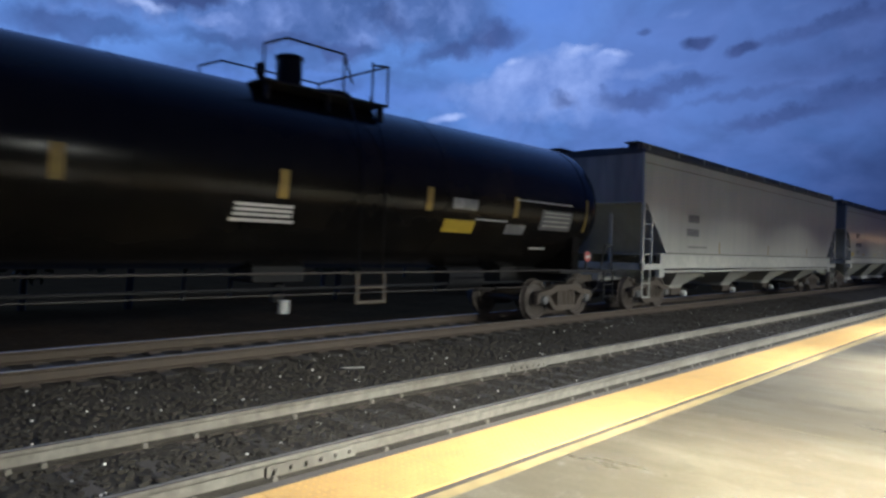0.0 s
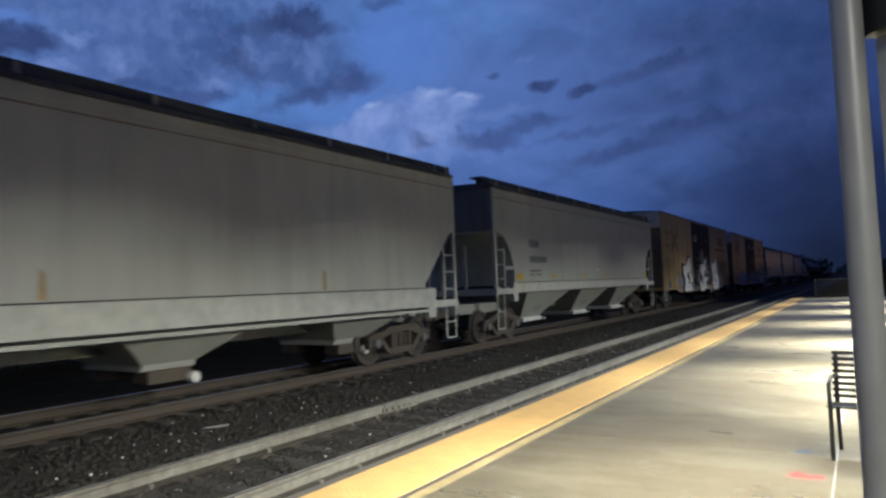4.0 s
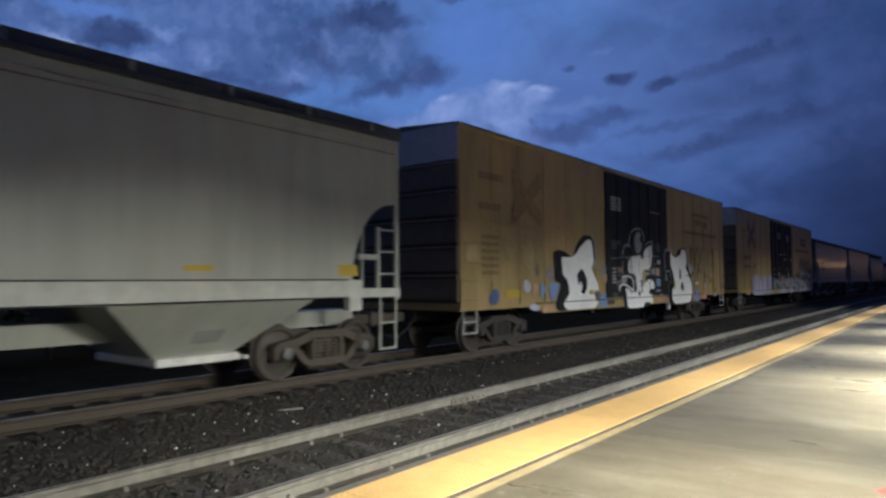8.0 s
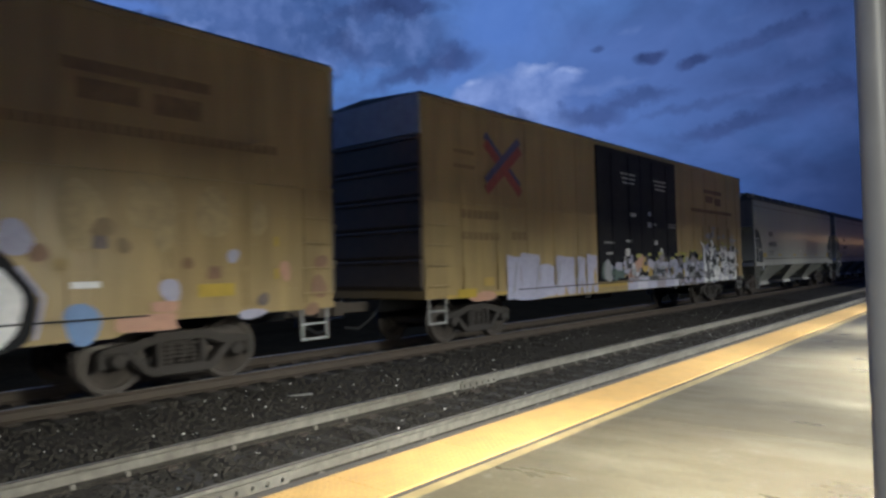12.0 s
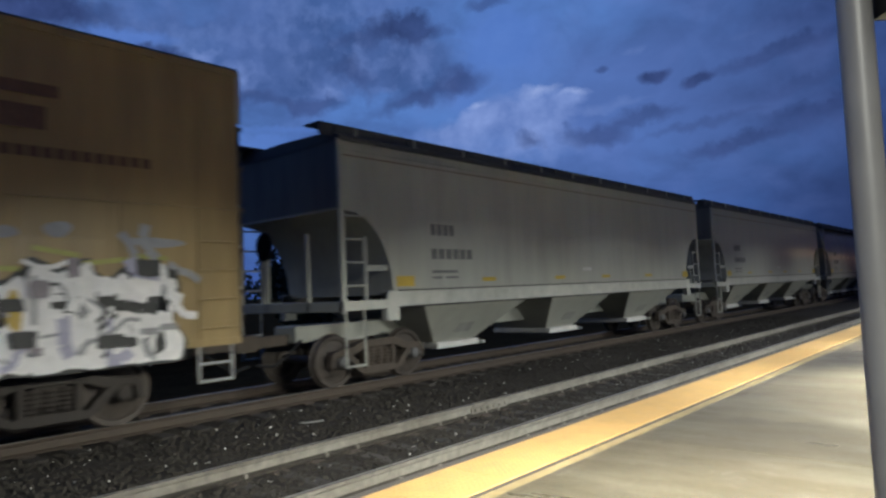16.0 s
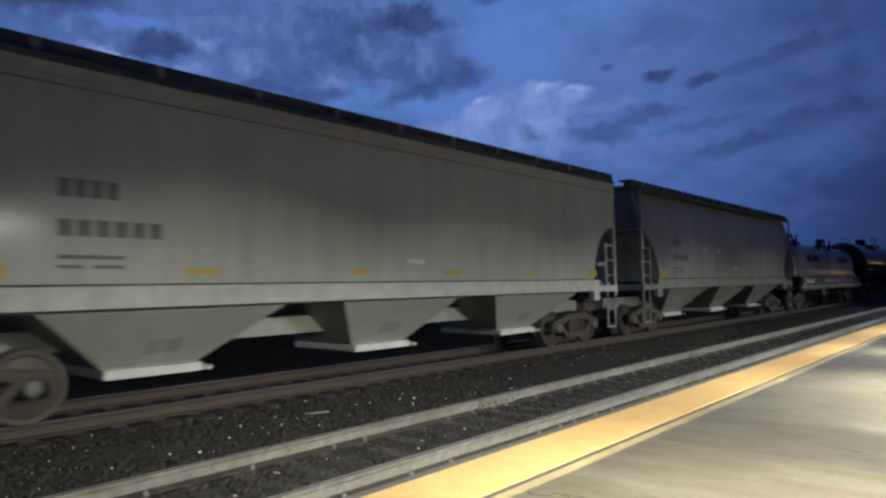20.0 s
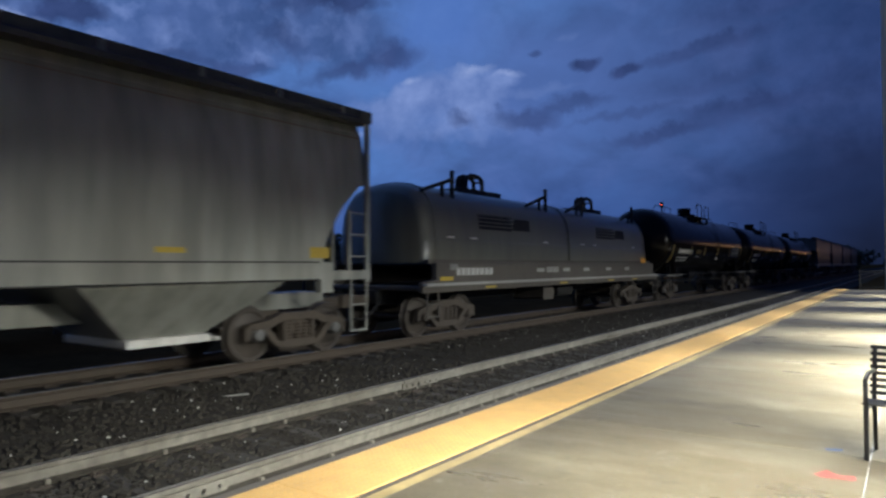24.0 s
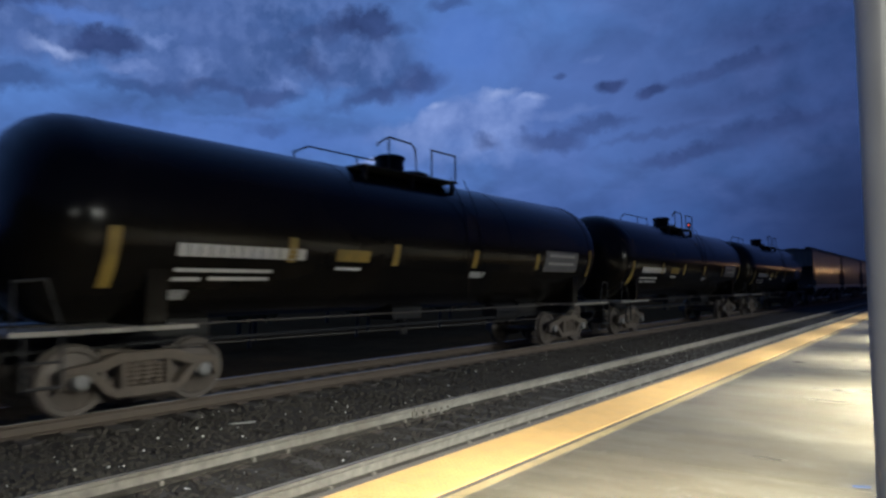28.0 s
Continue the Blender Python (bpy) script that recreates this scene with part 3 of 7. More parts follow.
def track(name, label, xa, xb, top, metal, tie_from, tie_to):
    t = thing(name, label, "railway track", kind="structure")
    for x in (xa, xb):
        part("rail", Shape().prism(rail_profile(x, top - 0.003), -40, 520, "y"), metal, t, smooth=40)
        if metal is RAIL_SIDE:
            part("rail_head", Shape().box(x - 0.033, x + 0.008, -40, 520, top - 0.004, top, 0), RAIL_HEAD, t, "worn rolling surface")
            part("rail_lip", Shape().box(x + 0.008, x + 0.034, -40, 520, top - 0.004, top - 0.001, 0), JOINT, t, "dark rusty lip of the rail head")
            foot = [(x + 0.012, top - 0.132), (x + 0.034, top - 0.146), (x + 0.075, top - 0.154), (x + 0.075, top - 0.176), (x + 0.010, top - 0.176)]
            part("rail_foot", Shape().prism(foot, -40, 520, "y"), BALLAST, t, "dirty rail foot")
        else:
            part("rail_head", Shape().box(x - 0.030, x + 0.030, -40, 520, top - 0.004, top, 0), RAIL_HEAD, t, "worn rolling surface")
    mid = (xa + xb) / 2
    tie = None
    plate = clip = None
    i = 0
    y = tie_from
    rnd = random.Random(5)
    while y < tie_to:
        m = pose(mid + rnd.uniform(-0.05, 0.05), y + rnd.uniform(-0.03, 0.03), top - 0.172 - 0.095, rnd.uniform(-1, 1), rnd.uniform(-0.6, 0.6), rnd.uniform(-1.2, 1.2))
        if tie is None:
            s = Shape().box(-1.28, 1.28, -0.112, 0.112, -0.08, 0.082, 0.012)
            tie = part("tie", s, TIE, t, at=m)
            p = Shape().box(-0.18, 0.18, -0.10, 0.10, 0.0, 0.016, 0.004)
            for sx in (-0.11, 0.11):
                for sy in (-0.06, 0.06):
                    p.box(sx - 0.012, sx + 0.012, sy - 0.012, sy + 0.012, 0.016, 0.03)
            plate = part("tie_plate", p, RAIL_RUST, t, at=pose(xa, y, top - 0.187))
            grip = Shape().box(0.050, 0.082, -0.022, 0.022, -0.178, -0.128, 0.006)
            clip = part("rail_anchor", grip, RAIL_SIDE, t, "pale rail anchor", at=pose(xa, y, top)) if metal is RAIL_SIDE else None
        else:
            again(tie, m)
            if y < 26:
                again(plate, pose(xa, y, top - 0.187))
        if y < 26:
            again(plate, pose(xb, y, top - 0.187))
            if clip and rnd.random() < 0.75:
                again(clip, pose(xa, y + rnd.uniform(-0.2, 0.2), top))
                again(clip, pose(xb, y + rnd.uniform(-0.2, 0.2), top))
        y += 0.53
        i += 1
    return t


def joint_bar(parent, x, y, top, side):
    s = Shape().box(-0.012, 0.012, -0.45, 0.45, -0.145, -0.048, 0.012)
    for k in range(6):
        s.tube((0.01 * side, -0.375 + 0.15 * k, -0.095), (0.05 * side, -0.375 + 0.15 * k, -0.095), 0.018, 6)
    part("joint_bar", s, RAIL_SIDE, parent, "bolted pale joint bar", at=pose(x + 0.022 * side, y, top))


def tracks():
    near = track("near_track", "empty near track with dusty pale rails", RAIL_NEAR_A, RAIL_NEAR_B, Z_NEAR, RAIL_SIDE, -6.0, 62.0)
    joint_bar(near, RAIL_NEAR_B, 8.55, Z_NEAR, 1)
    joint_bar(near, RAIL_NEAR_B, 16.8, Z_NEAR, 1)
    joint_bar(near, RAIL_NEAR_A, 3.4, Z_NEAR, 1)
    # dark gap where the rails meet
    part("rail_gap", Shape().box(-0.0375, 0.0375, -0.006, 0.006, -0.05, 0.0012), DARK, near, at=pose(RAIL_NEAR_B, 8.13, Z_NEAR))
    part("rail_gap", Shape().box(-0.0375, 0.0375, -0.006, 0.006, -0.05, 0.0012), DARK, near, at=pose(RAIL_NEAR_B, 16.38, Z_NEAR))
    track("far_track", "rusty brown track that the train rolls on", TRAIN_X + 0.7525, TRAIN_X - 0.7525, Z_FAR, RAIL_RUST, -6.0, 62.0)
    solid("stick", Shape().box(-0.014, 0.014, -0.22, 0.22, -0.008, 0.008, 0.004), GREY_STEEL, "pale broken stick lying on the ballast", "stick", at=pose(-7.93, 6.42, -0.305, 4, 0, -45))


def platform():
    p = thing("platform", "low worn concrete station platform", "platform", kind="structure")
    rnd = random.Random(2)
    y = -18.0
    k = 0
    while y < PLATFORM_END - 0.1:
        y1 = min(y + 4.1, PLATFORM_END)
        for x0, x1 in ((-2.86, -0.251), (-0.239, 3.2), (3.21, 7.0)):
            part("slab", Shape().box(x0, x1, y + 0.006, y1 - 0.006, -0.18, rnd.uniform(-0.002, 0.002), 0.004), CONCRETE, p)
        y = y1
        k += 1
    part("footing", Shape().box(-3.76, 7.0, -18, PLATFORM_END, -1.0, -0.03), CONCRETE_EDGE, p)
    part("edge_beam", Shape().box(-3.83, EDGE_X - 0.003, -18, PLATFORM_END, -0.30, -0.004, 0.01), CONCRETE_EDGE, p, "dark concrete platform edge")
    part("joint_strip", Shape().box(STRIP_X, -2.965, -18, PLATFORM_END, -0.1, -0.008), JOINT, p)
    part("pale_line", Shape().box(-2.965, -2.86, -18, PLATFORM_END, -0.1, 0.002), PALE_LINE, p, "worn pale yellow line")
    part("white_joint", Shape().box(-0.252, -0.238, -18, PLATFORM_END, -0.1, -0.002), BOX_WHITE, p, "pale filled joint")


def end_fence():
    f = thing("fence", "low dark metal fence across the platform end", "fence", at=pose(0, PLATFORM_END + 0.25, 0))
    for z in (0.12, 1.08):
        part("fence_rail", Shape().box(-2.4, 6.8, -0.02, 0.02, z, z + 0.05), DARK, f)
    first = None
    for i in range(77):
        m = pose(-2.38 + 0.12 * i, 0, 0)
        if first is None:
            first = part("fence_bar", Shape().box(-0.012, 0.012, -0.012, 0.012, 0.12, 1.08), DARK, f, at=m)
        else:
            again(first, m)
    post = part("fence_post", Shape().box(-0.04, 0.04, -0.04, 0.04, -1.0, 1.16, 0.006), DARK, f, at=pose(-2.4, 0, 0))
    for i in range(1, 5):
        again(post, pose(-2.4 + 2.3 * i, 0, 0))


def tactile():
    t = thing("tactile_strip", "bright yellow tactile warning strip along the edge", "tactile strip", kind="structure")
    first = None
    y = -16.0
    while y < PLATFORM_END - 0.3:
        m = pose((EDGE_X + STRIP_X) / 2, y + 0.61, 0)
        if first is None:
            first = part("tactile_tile", Shape().box(-0.333, 0.333, -0.607, 0.607, -0.05, 0.004, 0.003), TACTILE, t, at=m)
        else:
            again(first, m)
        y += 1.22
    # truncated domes on the tiles near by
    v, f = [], []
    n = 6
    for j in range(0, 260):
        for i in range(10):
            cx, cy = EDGE_X + 0.036 + 0.0664 * i, 0.4 + 0.0605 * j
            o = len(v)
            for r, z in ((0.0135, 0.0038), (0.008, 0.0090)):
                v += [(cx + r * math.cos(6.2832 * a / n), cy + r * math.sin(6.2832 * a / n), z) for a in range(n)]
            f += [(o + a, o + (a + 1) % n, o + n + (a + 1) % n, o + n + a) for a in range(n)] + [tuple(o + n + a for a in range(n))]
    d = part("tactile_domes", Shape().add(v, f), TACTILE, t)
    tagged(d, kind="stuff")


def paint_marks():
    for name, label, mat, pts in (("red_paint_mark", "faint red survey paint on the platform", RED_MARK, [(-0.57, 5.90), (-0.50, 6.06), (-0.42, 5.96), (-0.32, 6.0), (-0.30, 5.88), (-0.42, 5.86), (-0.52, 5.85)]),
                                  ("blue_paint_mark", "faint blue survey paint on the platform", BLUE_MARK, [(-0.57, 6.72), (-0.45, 6.77), (-0.44, 6.71), (-0.56, 6.67)])):
        solid(name, Shape().prism(pts, 0.0035, 0.005, "z"), mat, label, "paint mark")


ground()
platform()


# ---- the train: each car stands on the rail tops, +x faces the platform ----
def mark(parent, name, poly, mat, x, label=""):
    """Flat paint or tape on a car's side: poly is (y, z)."""
    return part(name, Shape().prism(poly, x, x + 0.004), mat, parent, label)


def bar(parent, name, y0, y1, z0, z1, mat, x, label=""):
    return mark(parent, name, [(y0, z0), (y1, z0), (y1, z1), (y0, z1)], mat, x, label)


def stencil(parent, y0, y1, z0, z1, count, mat, x):
    """Unreadable lettering: a row of short bars."""
    w = (y1 - y0) / count
    first = part("stencil_bar", Shape().box(0, 0.004, 0, w * 0.74, z0, z1), mat, parent, at=pose(x, y0, 0))
    for i in range(1, count):
        again(first, pose(x, y0 + i * w, 0))


WHEEL_MESH = {}


def truck(car, y, tone=TRUCK):
    """A two-axle truck with its wheelsets, centred at y."""
    b = Shape()
    b.box(-1.02, 1.02, -0.17, 0.17, 0.42, 0.70, 0.04)
    b.box(-0.22, 0.22, -0.25, 0.25, 0.70, 0.82, 0.02)
    for s in (-1, 1):
        b.box(-0.85, 0.85, s * 0.38 - 0.05, s * 0.38 + 0.05, 0.34, 0.44, 0.02)
    base = part("truck", b, tone, car, smooth=30, at=pose(0, y, 0))
    for s in (-1, 1):
        f = Shape()
        x0, x1 = s * 1.0 - 0.085, s * 1.0 + 0.085
        f.prism([(-1.16, 0.56), (-1.10, 0.64), (-0.66, 0.70), (-0.40, 0.80), (0.40, 0.80), (0.66, 0.70), (1.10, 0.64), (1.16, 0.56), (0.62, 0.56), (0.36, 0.66), (-0.36, 0.66), (-0.62, 0.56)], x0, x1)
        f.prism([(-0.44, 0.30), (-0.34, 0.19), (0.34, 0.19), (0.44, 0.30), (0.30, 0.33), (-0.30, 0.33)], x0, x1)
        for e in (-1, 1):
            f.prism([(e * 0.34, 0.19), (e * 0.44, 0.32), (e * 0.70, 0.58), (e * 0.86, 0.58), (e * 0.56, 0.26), (e * 0.42, 0.19)], x0, x1)
            f.prism([(e * 0.28, 0.30), (e * 0.37, 0.30), (e * 0.37, 0.70), (e * 0.28, 0.70)], x0, x1)
            f.prism([(e * 0.74, 0.60), (e * 1.16, 0.60), (e * 1.16, 0.36), (e * 1.07, 0.36), (e * 1.04, 0.54), (e * 0.78, 0.54), (e * 0.74, 0.48)], x0 + 0.01, x1 - 0.01)
        part("side_frame", f, tone, base, bevel=0.012)
        spring = None
        for k in (-0.19, 0.0, 0.19):
            if spring is None:
                coil = []
                for i in range(5):
                    coil += [(0.33 + i * 0.06, 0.066), (0.36 + i * 0.06, 0.088)]
                spring = part("spring", Shape().lathe(coil + [(0.63, 0.066)], 10, "z"), tone, base, smooth=40, at=pose(s * 1.0, k, 0))
            else:
                again(spring, pose(s * 1.0, k, 0))
        for e in (-1, 1):
            c = Shape().lathe([(-0.12, 0.115), (-0.02, 0.115), (0.0, 0.10), (0.045, 0.10), (0.055, 0.085), (0.055, 0.02)], 16)
            part("bearing_cap", c, CAP if tone is TRUCK else tone, base, "bright bearing end cap" if tone is TRUCK else "", smooth=35, at=pose(s * 1.07 if s > 0 else s * 1.07, e * 0.89, 0.457, 0, 0, 0 if s > 0 else 180))
    for e in (-1, 1):
        if "mesh" not in WHEEL_MESH:
            w = Shape()
            for s in (-1, 1):
                # outer face, tread, flange, inner face
                prof = [(0.845, 0.13), (0.825, 0.16), (0.80, 0.36), (0.835, 0.385), (0.838, 0.452), (0.828, 0.457), (0.735, 0.462), (0.722, 0.488), (0.705, 0.488), (0.695, 0.46), (0.70, 0.38), (0.77, 0.34), (0.745, 0.17), (0.68, 0.14)]
                w.lathe([(s * a, r) for a, r in prof], 36)
            w.lathe([(-1.05, 0.075), (1.05, 0.075)], 14)
            WHEEL_MESH["mesh"] = mesh_of("wheelset", w, WHEEL, smooth=30)
        ws = new("wheelset", WHEEL_MESH["mesh"])
        ws.parent = base
        ws.matrix_basis = pose(0, e * 0.89, 0.457)
    return base


def coupler(car, y, d):
    """A drawbar and knuckle that reaches out towards d."""
    s = Shape()
    s.box(-0.09, 0.09, min(y, y + d * 0.75), max(y, y + d * 0.75), 0.76, 0.96, 0.03)
    s.prism([(-0.16, y + d * 0.72), (0.16, y + d * 0.72), (0.20, y + d * 0.98), (0.05, y + d * 1.04), (-0.02, y + d * 0.92), (-0.19, y + d * 0.98)], 0.72, 1.0, "z")
    part("coupler", s, TRUCK, car, "rusty coupler", bevel=0.015)
    h = Shape()
    pts = [(0.35, y - d * 0.05, 0.85), (0.38, y + d * 0.25, 0.62), (0.36, y + d * 0.55, 0.45), (0.3, y + d * 0.85, 0.50)]
    h.path(pts, 0.025, 6)
    part("air_hose", h, DARK, car, "black air hose")


def stirrup(car, y, zt, zb, w=0.42, mat=GREY_STEEL):
    for side in (-1, 1):
        s = Shape()
        x = side * 1.56
        s.path([(x, y - w / 2, zt), (x, y - w / 2, zb), (x, y + w / 2, zb), (x, y + w / 2, zt)], 0.022, 6)
        s.tube((x, y - w / 2, (zt + zb) / 2), (x, y + w / 2, (zt + zb) / 2), 0.018, 6)
        part("stirrup_step", s, mat, car)


def hopper_car(name, label, half, truck_at, bays, paint, sill_low, sill_high, arc, tape=True, marks=DARK_MARK, gates="box"):
    """A covered hopper: side sheets with cut-away ends, roof walk, bays and outlet gates below."""
    car = thing(name, label, "hopper car", "covered hopper cars of the train")
    H, top = half, 4.30
    wx = 1.57
    # side outline with the cut-away ends (round on the newer cars, angular on the old one)
    right = []
    if arc == "round":
        for i in range(9):
            a = math.pi / 2 * i / 8
            right.append((H - 1.20 + 1.04 * (1 - math.cos(a)), sill_high - 0.03 + 1.46 * math.sin(a)))
    elif arc == "slope":
        right = [(H - 1.22, sill_high - 0.03), (H - 1.13, sill_high + 0.42), (H - 0.78, sill_high + 0.98), (H - 0.26, sill_high + 1.46)]
    else:
        right = [(H - 1.47, sill_high - 0.03), (H - 1.44, sill_high + 0.05), (H - 0.80, sill_high + 0.73), (H - 0.22, sill_high + 1.35)]
    right.append((H - 0.04, right[-1][1] + 0.03))
    side_x = lambda z: float(np.interp(z, [1.6, 2.9, 3.5, 4.0, 4.3], [wx, wx, 1.51, 1.40, 1.28])) if arc == "slope" else wx
    levels = sorted(set([z for _, z in right] + [2.9, 3.2, 3.5, 3.75, 4.0, top]))
    reach_y = lambda z: float(np.interp(z, [p[1] for p in right], [p[0] for p in right]))
    s = Shape()
    s.loft([[(-side_x(z), -reach_y(z), z), (side_x(z), -reach_y(z), z), (side_x(z), reach_y(z), z), (-side_x(z), reach_y(z), z)] for z in levels])
    part("body", s, paint, car, smooth=22)
    # side sill
    for side in (-1, 1):
        b = Shape()
        x0, x1 = sorted((side * (wx - 0.10), side * (wx + 0.035)))
        b.box(x0, x1, -H + 1.0, H - 1.0, sill_low, sill_high, 0.01)
        b.box(x0, x1 + 0.02 if side > 0 else x1, -H + 1.0, H - 1.0, sill_high - 0.02, sill_high + 0.03, 0.01)
        for e in (-1, 1):
            y0, y1 = sorted((e * (H - 1.0), e * H))
            b.box(x0, x1, y0, y1, sill_low + 0.0, sill_low + 0.16, 0.01)
            y0, y1 = sorted((e * (H - 1.30), e * (H - 1.0)))
            b.box(x0, x1, y0, y1, sill_low - 0.22, sill_high + 0.04, 0.01)
        part("side_sill", b, paint if arc == "slope" else SILL, car, "grimy side sill" if arc == "slope" else "pale side sill")
        # thin dark bars drawn in as the shadow lines along the sill
        for z in (sill_low + 0.012, sill_high + 0.042):
            a, b = sorted((side * wx, side * (wx + 0.038)))
            part("sill_seam", Shape().box(a, b, -H + 1.32, H - 1.32, z - 0.012, z + 0.011), DARK, car)
        if arc == "cut":
            part("sill_flange", Shape().box(x0, x1, -H + 1.1, H - 1.1, sill_low - 0.09, sill_low - 0.03, 0.01), paint, car)
    # end frames: corner post, ladder stile and rungs
    for e in (-1, 1):
        for side in (-1, 1):
            x = side * (wx - 0.02)
            f = Shape()
            y0, y1 = sorted((e * (H - 0.10), e * H))
            f.box(x - 0.03, x + 0.03, y0, y1, sill_low - 0.05, top, 0.008)
            y0, y1 = sorted((e * (H - 0.58), e * (H - 0.51)))
            f.box(x - 0.03, x + 0.03, y0, y1, sill_low, sill_high + 1.0, 0.008)
            part("corner_post", f, paint, car)
            rung = None
            for k in range(6):
                z = sill_low + 0.42 + 0.40 * k
                if rung is None:
                    rung = part("rung", Shape().tube((0, -0.25, 0), (0, 0.25, 0), 0.020, 6), paint, car, at=pose(x, e * (H - 0.30), z))
                elif z < sill_high + 1.0 or e < 0:
                    again(rung, pose(x, e * (H - 0.30), z))
        # end sheet stiffeners, end sill, brake gear platform
        q = Shape()
        y0, y1 = sorted((e * (H - 0.06), e * H))
        q.box(-wx, wx, y0, y1, sill_low - 0.02, sill_low + 0.16, 0.01)
        for x in (-0.62, 0.62):
            q.box(x - 0.035, x + 0.035, y0, y1, sill_low, sill_high + 1.1, 0.008)
        part("end_frame", q, paint, car)
        # thin sheet over the end, its darker colour holding grime and shade
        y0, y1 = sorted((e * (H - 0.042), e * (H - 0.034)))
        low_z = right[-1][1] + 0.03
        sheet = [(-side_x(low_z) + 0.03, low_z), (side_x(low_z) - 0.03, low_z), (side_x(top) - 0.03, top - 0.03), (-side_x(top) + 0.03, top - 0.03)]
        part("end_sheet", Shape().prism(sheet, y0, y1, "y"), HOPPER_DULL if arc == "cut" else END_GRIME_SHADE, car, "end sheet darkened for grime and shade")
        if arc == "round":
            y0, y1 = sorted((e * (H - 1.06), e * (H - 0.55)))
            part("grab_bar", Shape().box(wx - 0.05, wx + 0.01, y0, y1, sill_high + 0.40, sill_high + 0.50, 0.01), paint, car)
        if e < 0:
            w = Shape().lathe([(0.0, 0.26), (0.02, 0.28), (0.04, 0.26), (0.02, 0.24), (0.0, 0.26)], 20, "y")
            part("brake_wheel", w, DARK, car, at=pose(-0.6, e * (H + 0.06), 2.6), smooth=40)
    # centre sill
    part("centre_sill", Shape().box(-0.30, 0.30, -H - 0.05, H + 0.05, 0.80, 1.10, 0.02), paint, car)
    # bays with outlet gates
    reach = (bays[1] - bays[0]) / 2 if len(bays) > 1 else 2.0
    for y in bays:
        b = Shape()
        up, lo = (1.70 if abs(y) > 1 else 1.48) if gates == "box" else reach, (0.66 if gates == "box" else 0.48)
        zb = 0.56 if gates == "box" else 0.52
        ring = lambda hx, hy, z: [(-hx, y - hy, z), (hx, y - hy, z), (hx, y + hy, z), (-hx, y + hy, z)]
        if gates == "box":
            b.loft([ring(1.52, up, sill_low + 0.02), ring(1.50, up - 0.04, sill_low - 0.04), ring(0.80, lo + 0.04, zb + 0.02), ring(0.80, lo, zb)])
        else:
            b.loft([ring(1.48, up * 0.62, sill_low + 0.02), ring(0.80, lo, zb + 0.10), ring(0.75, lo, zb)])
        bay = part("bay", b, paint, car, bevel=0.01)
        if gates == "box":
            g = Shape().box(-0.90, 0.90, y - lo - 0.02, y + lo + 0.04, 0.43, 0.555, 0.02)
            g.tube((-1.0, y + lo + 0.10, 0.47), (1.0, y + lo + 0.10, 0.47), 0.035, 8)
            part("outlet_gate", g, OUTLET, bay, "pale sliding outlet gate", bevel=0.008)
            on = lambda z: 0.80 + 0.70 * (z - 0.58) / (sill_low - 0.62)
            v = [(on(z) + d, y + yy, z) for d in (0.003, 0.008) for yy, z in ((-0.22, 0.74), (0.28, 0.74), (0.28, 0.94), (-0.22, 0.94))]
            part("bay_stain", Shape().add(v, [(3, 2, 1, 0), (4, 5, 6, 7), (0, 1, 5, 4), (1, 2, 6, 5), (2, 3, 7, 6), (3, 0, 4, 7)]), HOPPER_DULL, bay, "dull inspection plate")
        else:
            for u, w in ((0.42, 0.80), (-0.80, -0.42)):
                part("outlet_gate", Shape().box(u, w, y - lo * 0.8, y + lo * 0.8, 0.32, 0.52, 0.02), TRUCK, bay, "rusty outlet gate", bevel=0.008)
            part("outlet_cap", Shape().lathe([(0.0, 0.09), (0.12, 0.09), (0.15, 0.06), (0.15, 0.01)], 16), OUTLET, bay, "round white outlet cap", smooth=40, at=pose(0.82, y + lo * 0.75, 0.36))
    # roof, roof walks on brackets, hatches
    r = Shape()
    r.prism([(-wx - 0.03, top - 0.03), (wx + 0.03, top - 0.03), (wx + 0.03, top + 0.05), (1.47, top + 0.08), (1.40, top + 0.14), (0, top + 0.18), (-1.40, top + 0.14), (-1.47, top + 0.08), (-wx - 0.03, top + 0.05)], -H + 0.02, H - 0.02, "y")
    part("roof", r, HOPPER_ROOF, car, "dark dirty roof")
    over = 0.12 if arc == "cut" else 0.26
    for side in (-1, 1):
        w = Shape()
        x0, x1 = sorted((side * 1.02, side * 1.40))
        w.box(x0, x1, -H - over, H + over, top + 0.245, top + 0.28, 0.0)
        w.box(side * 1.40 - 0.012, side * 1.40 + 0.012, -H - over, H + over, top + 0.06, top + 0.28)
        k = -H + 0.1
        while k < H:
            w.box(x0 + 0.02, x1 + 0.04 if side > 0 else x1 - 0.02, k - 0.04, k + 0.04, top + 0.04, top + 0.25)
            k += (2 * H - 0.2) / 9
        part("roof_walk", w, HOPPER_ROOF, car, "dark steel roof walk on brackets")
    for side in (-1, 1):
        c = Shape()
        z = top - 0.17
        a, b = sorted((side * (side_x(z) - 0.02), side * (side_x(z) + 0.018)))
        c.box(a, b, -H + 0.06, H - 0.06, z - 0.018, z + 0.018, 0.004)
        part("top_chord", c, paint, car, "rolled stiffener under the roof edge")
        z = top - 0.28
        a, b = sorted((side * (side_x(z) - 0.02), side * (side_x(z) + 0.006)))
        part("rust_line", Shape().box(a, b, -H + 0.10, H - 0.10, z - 0.010, z + 0.010), RUST_DIM, car, "rusty seam under the roof edge")
        bracket = None
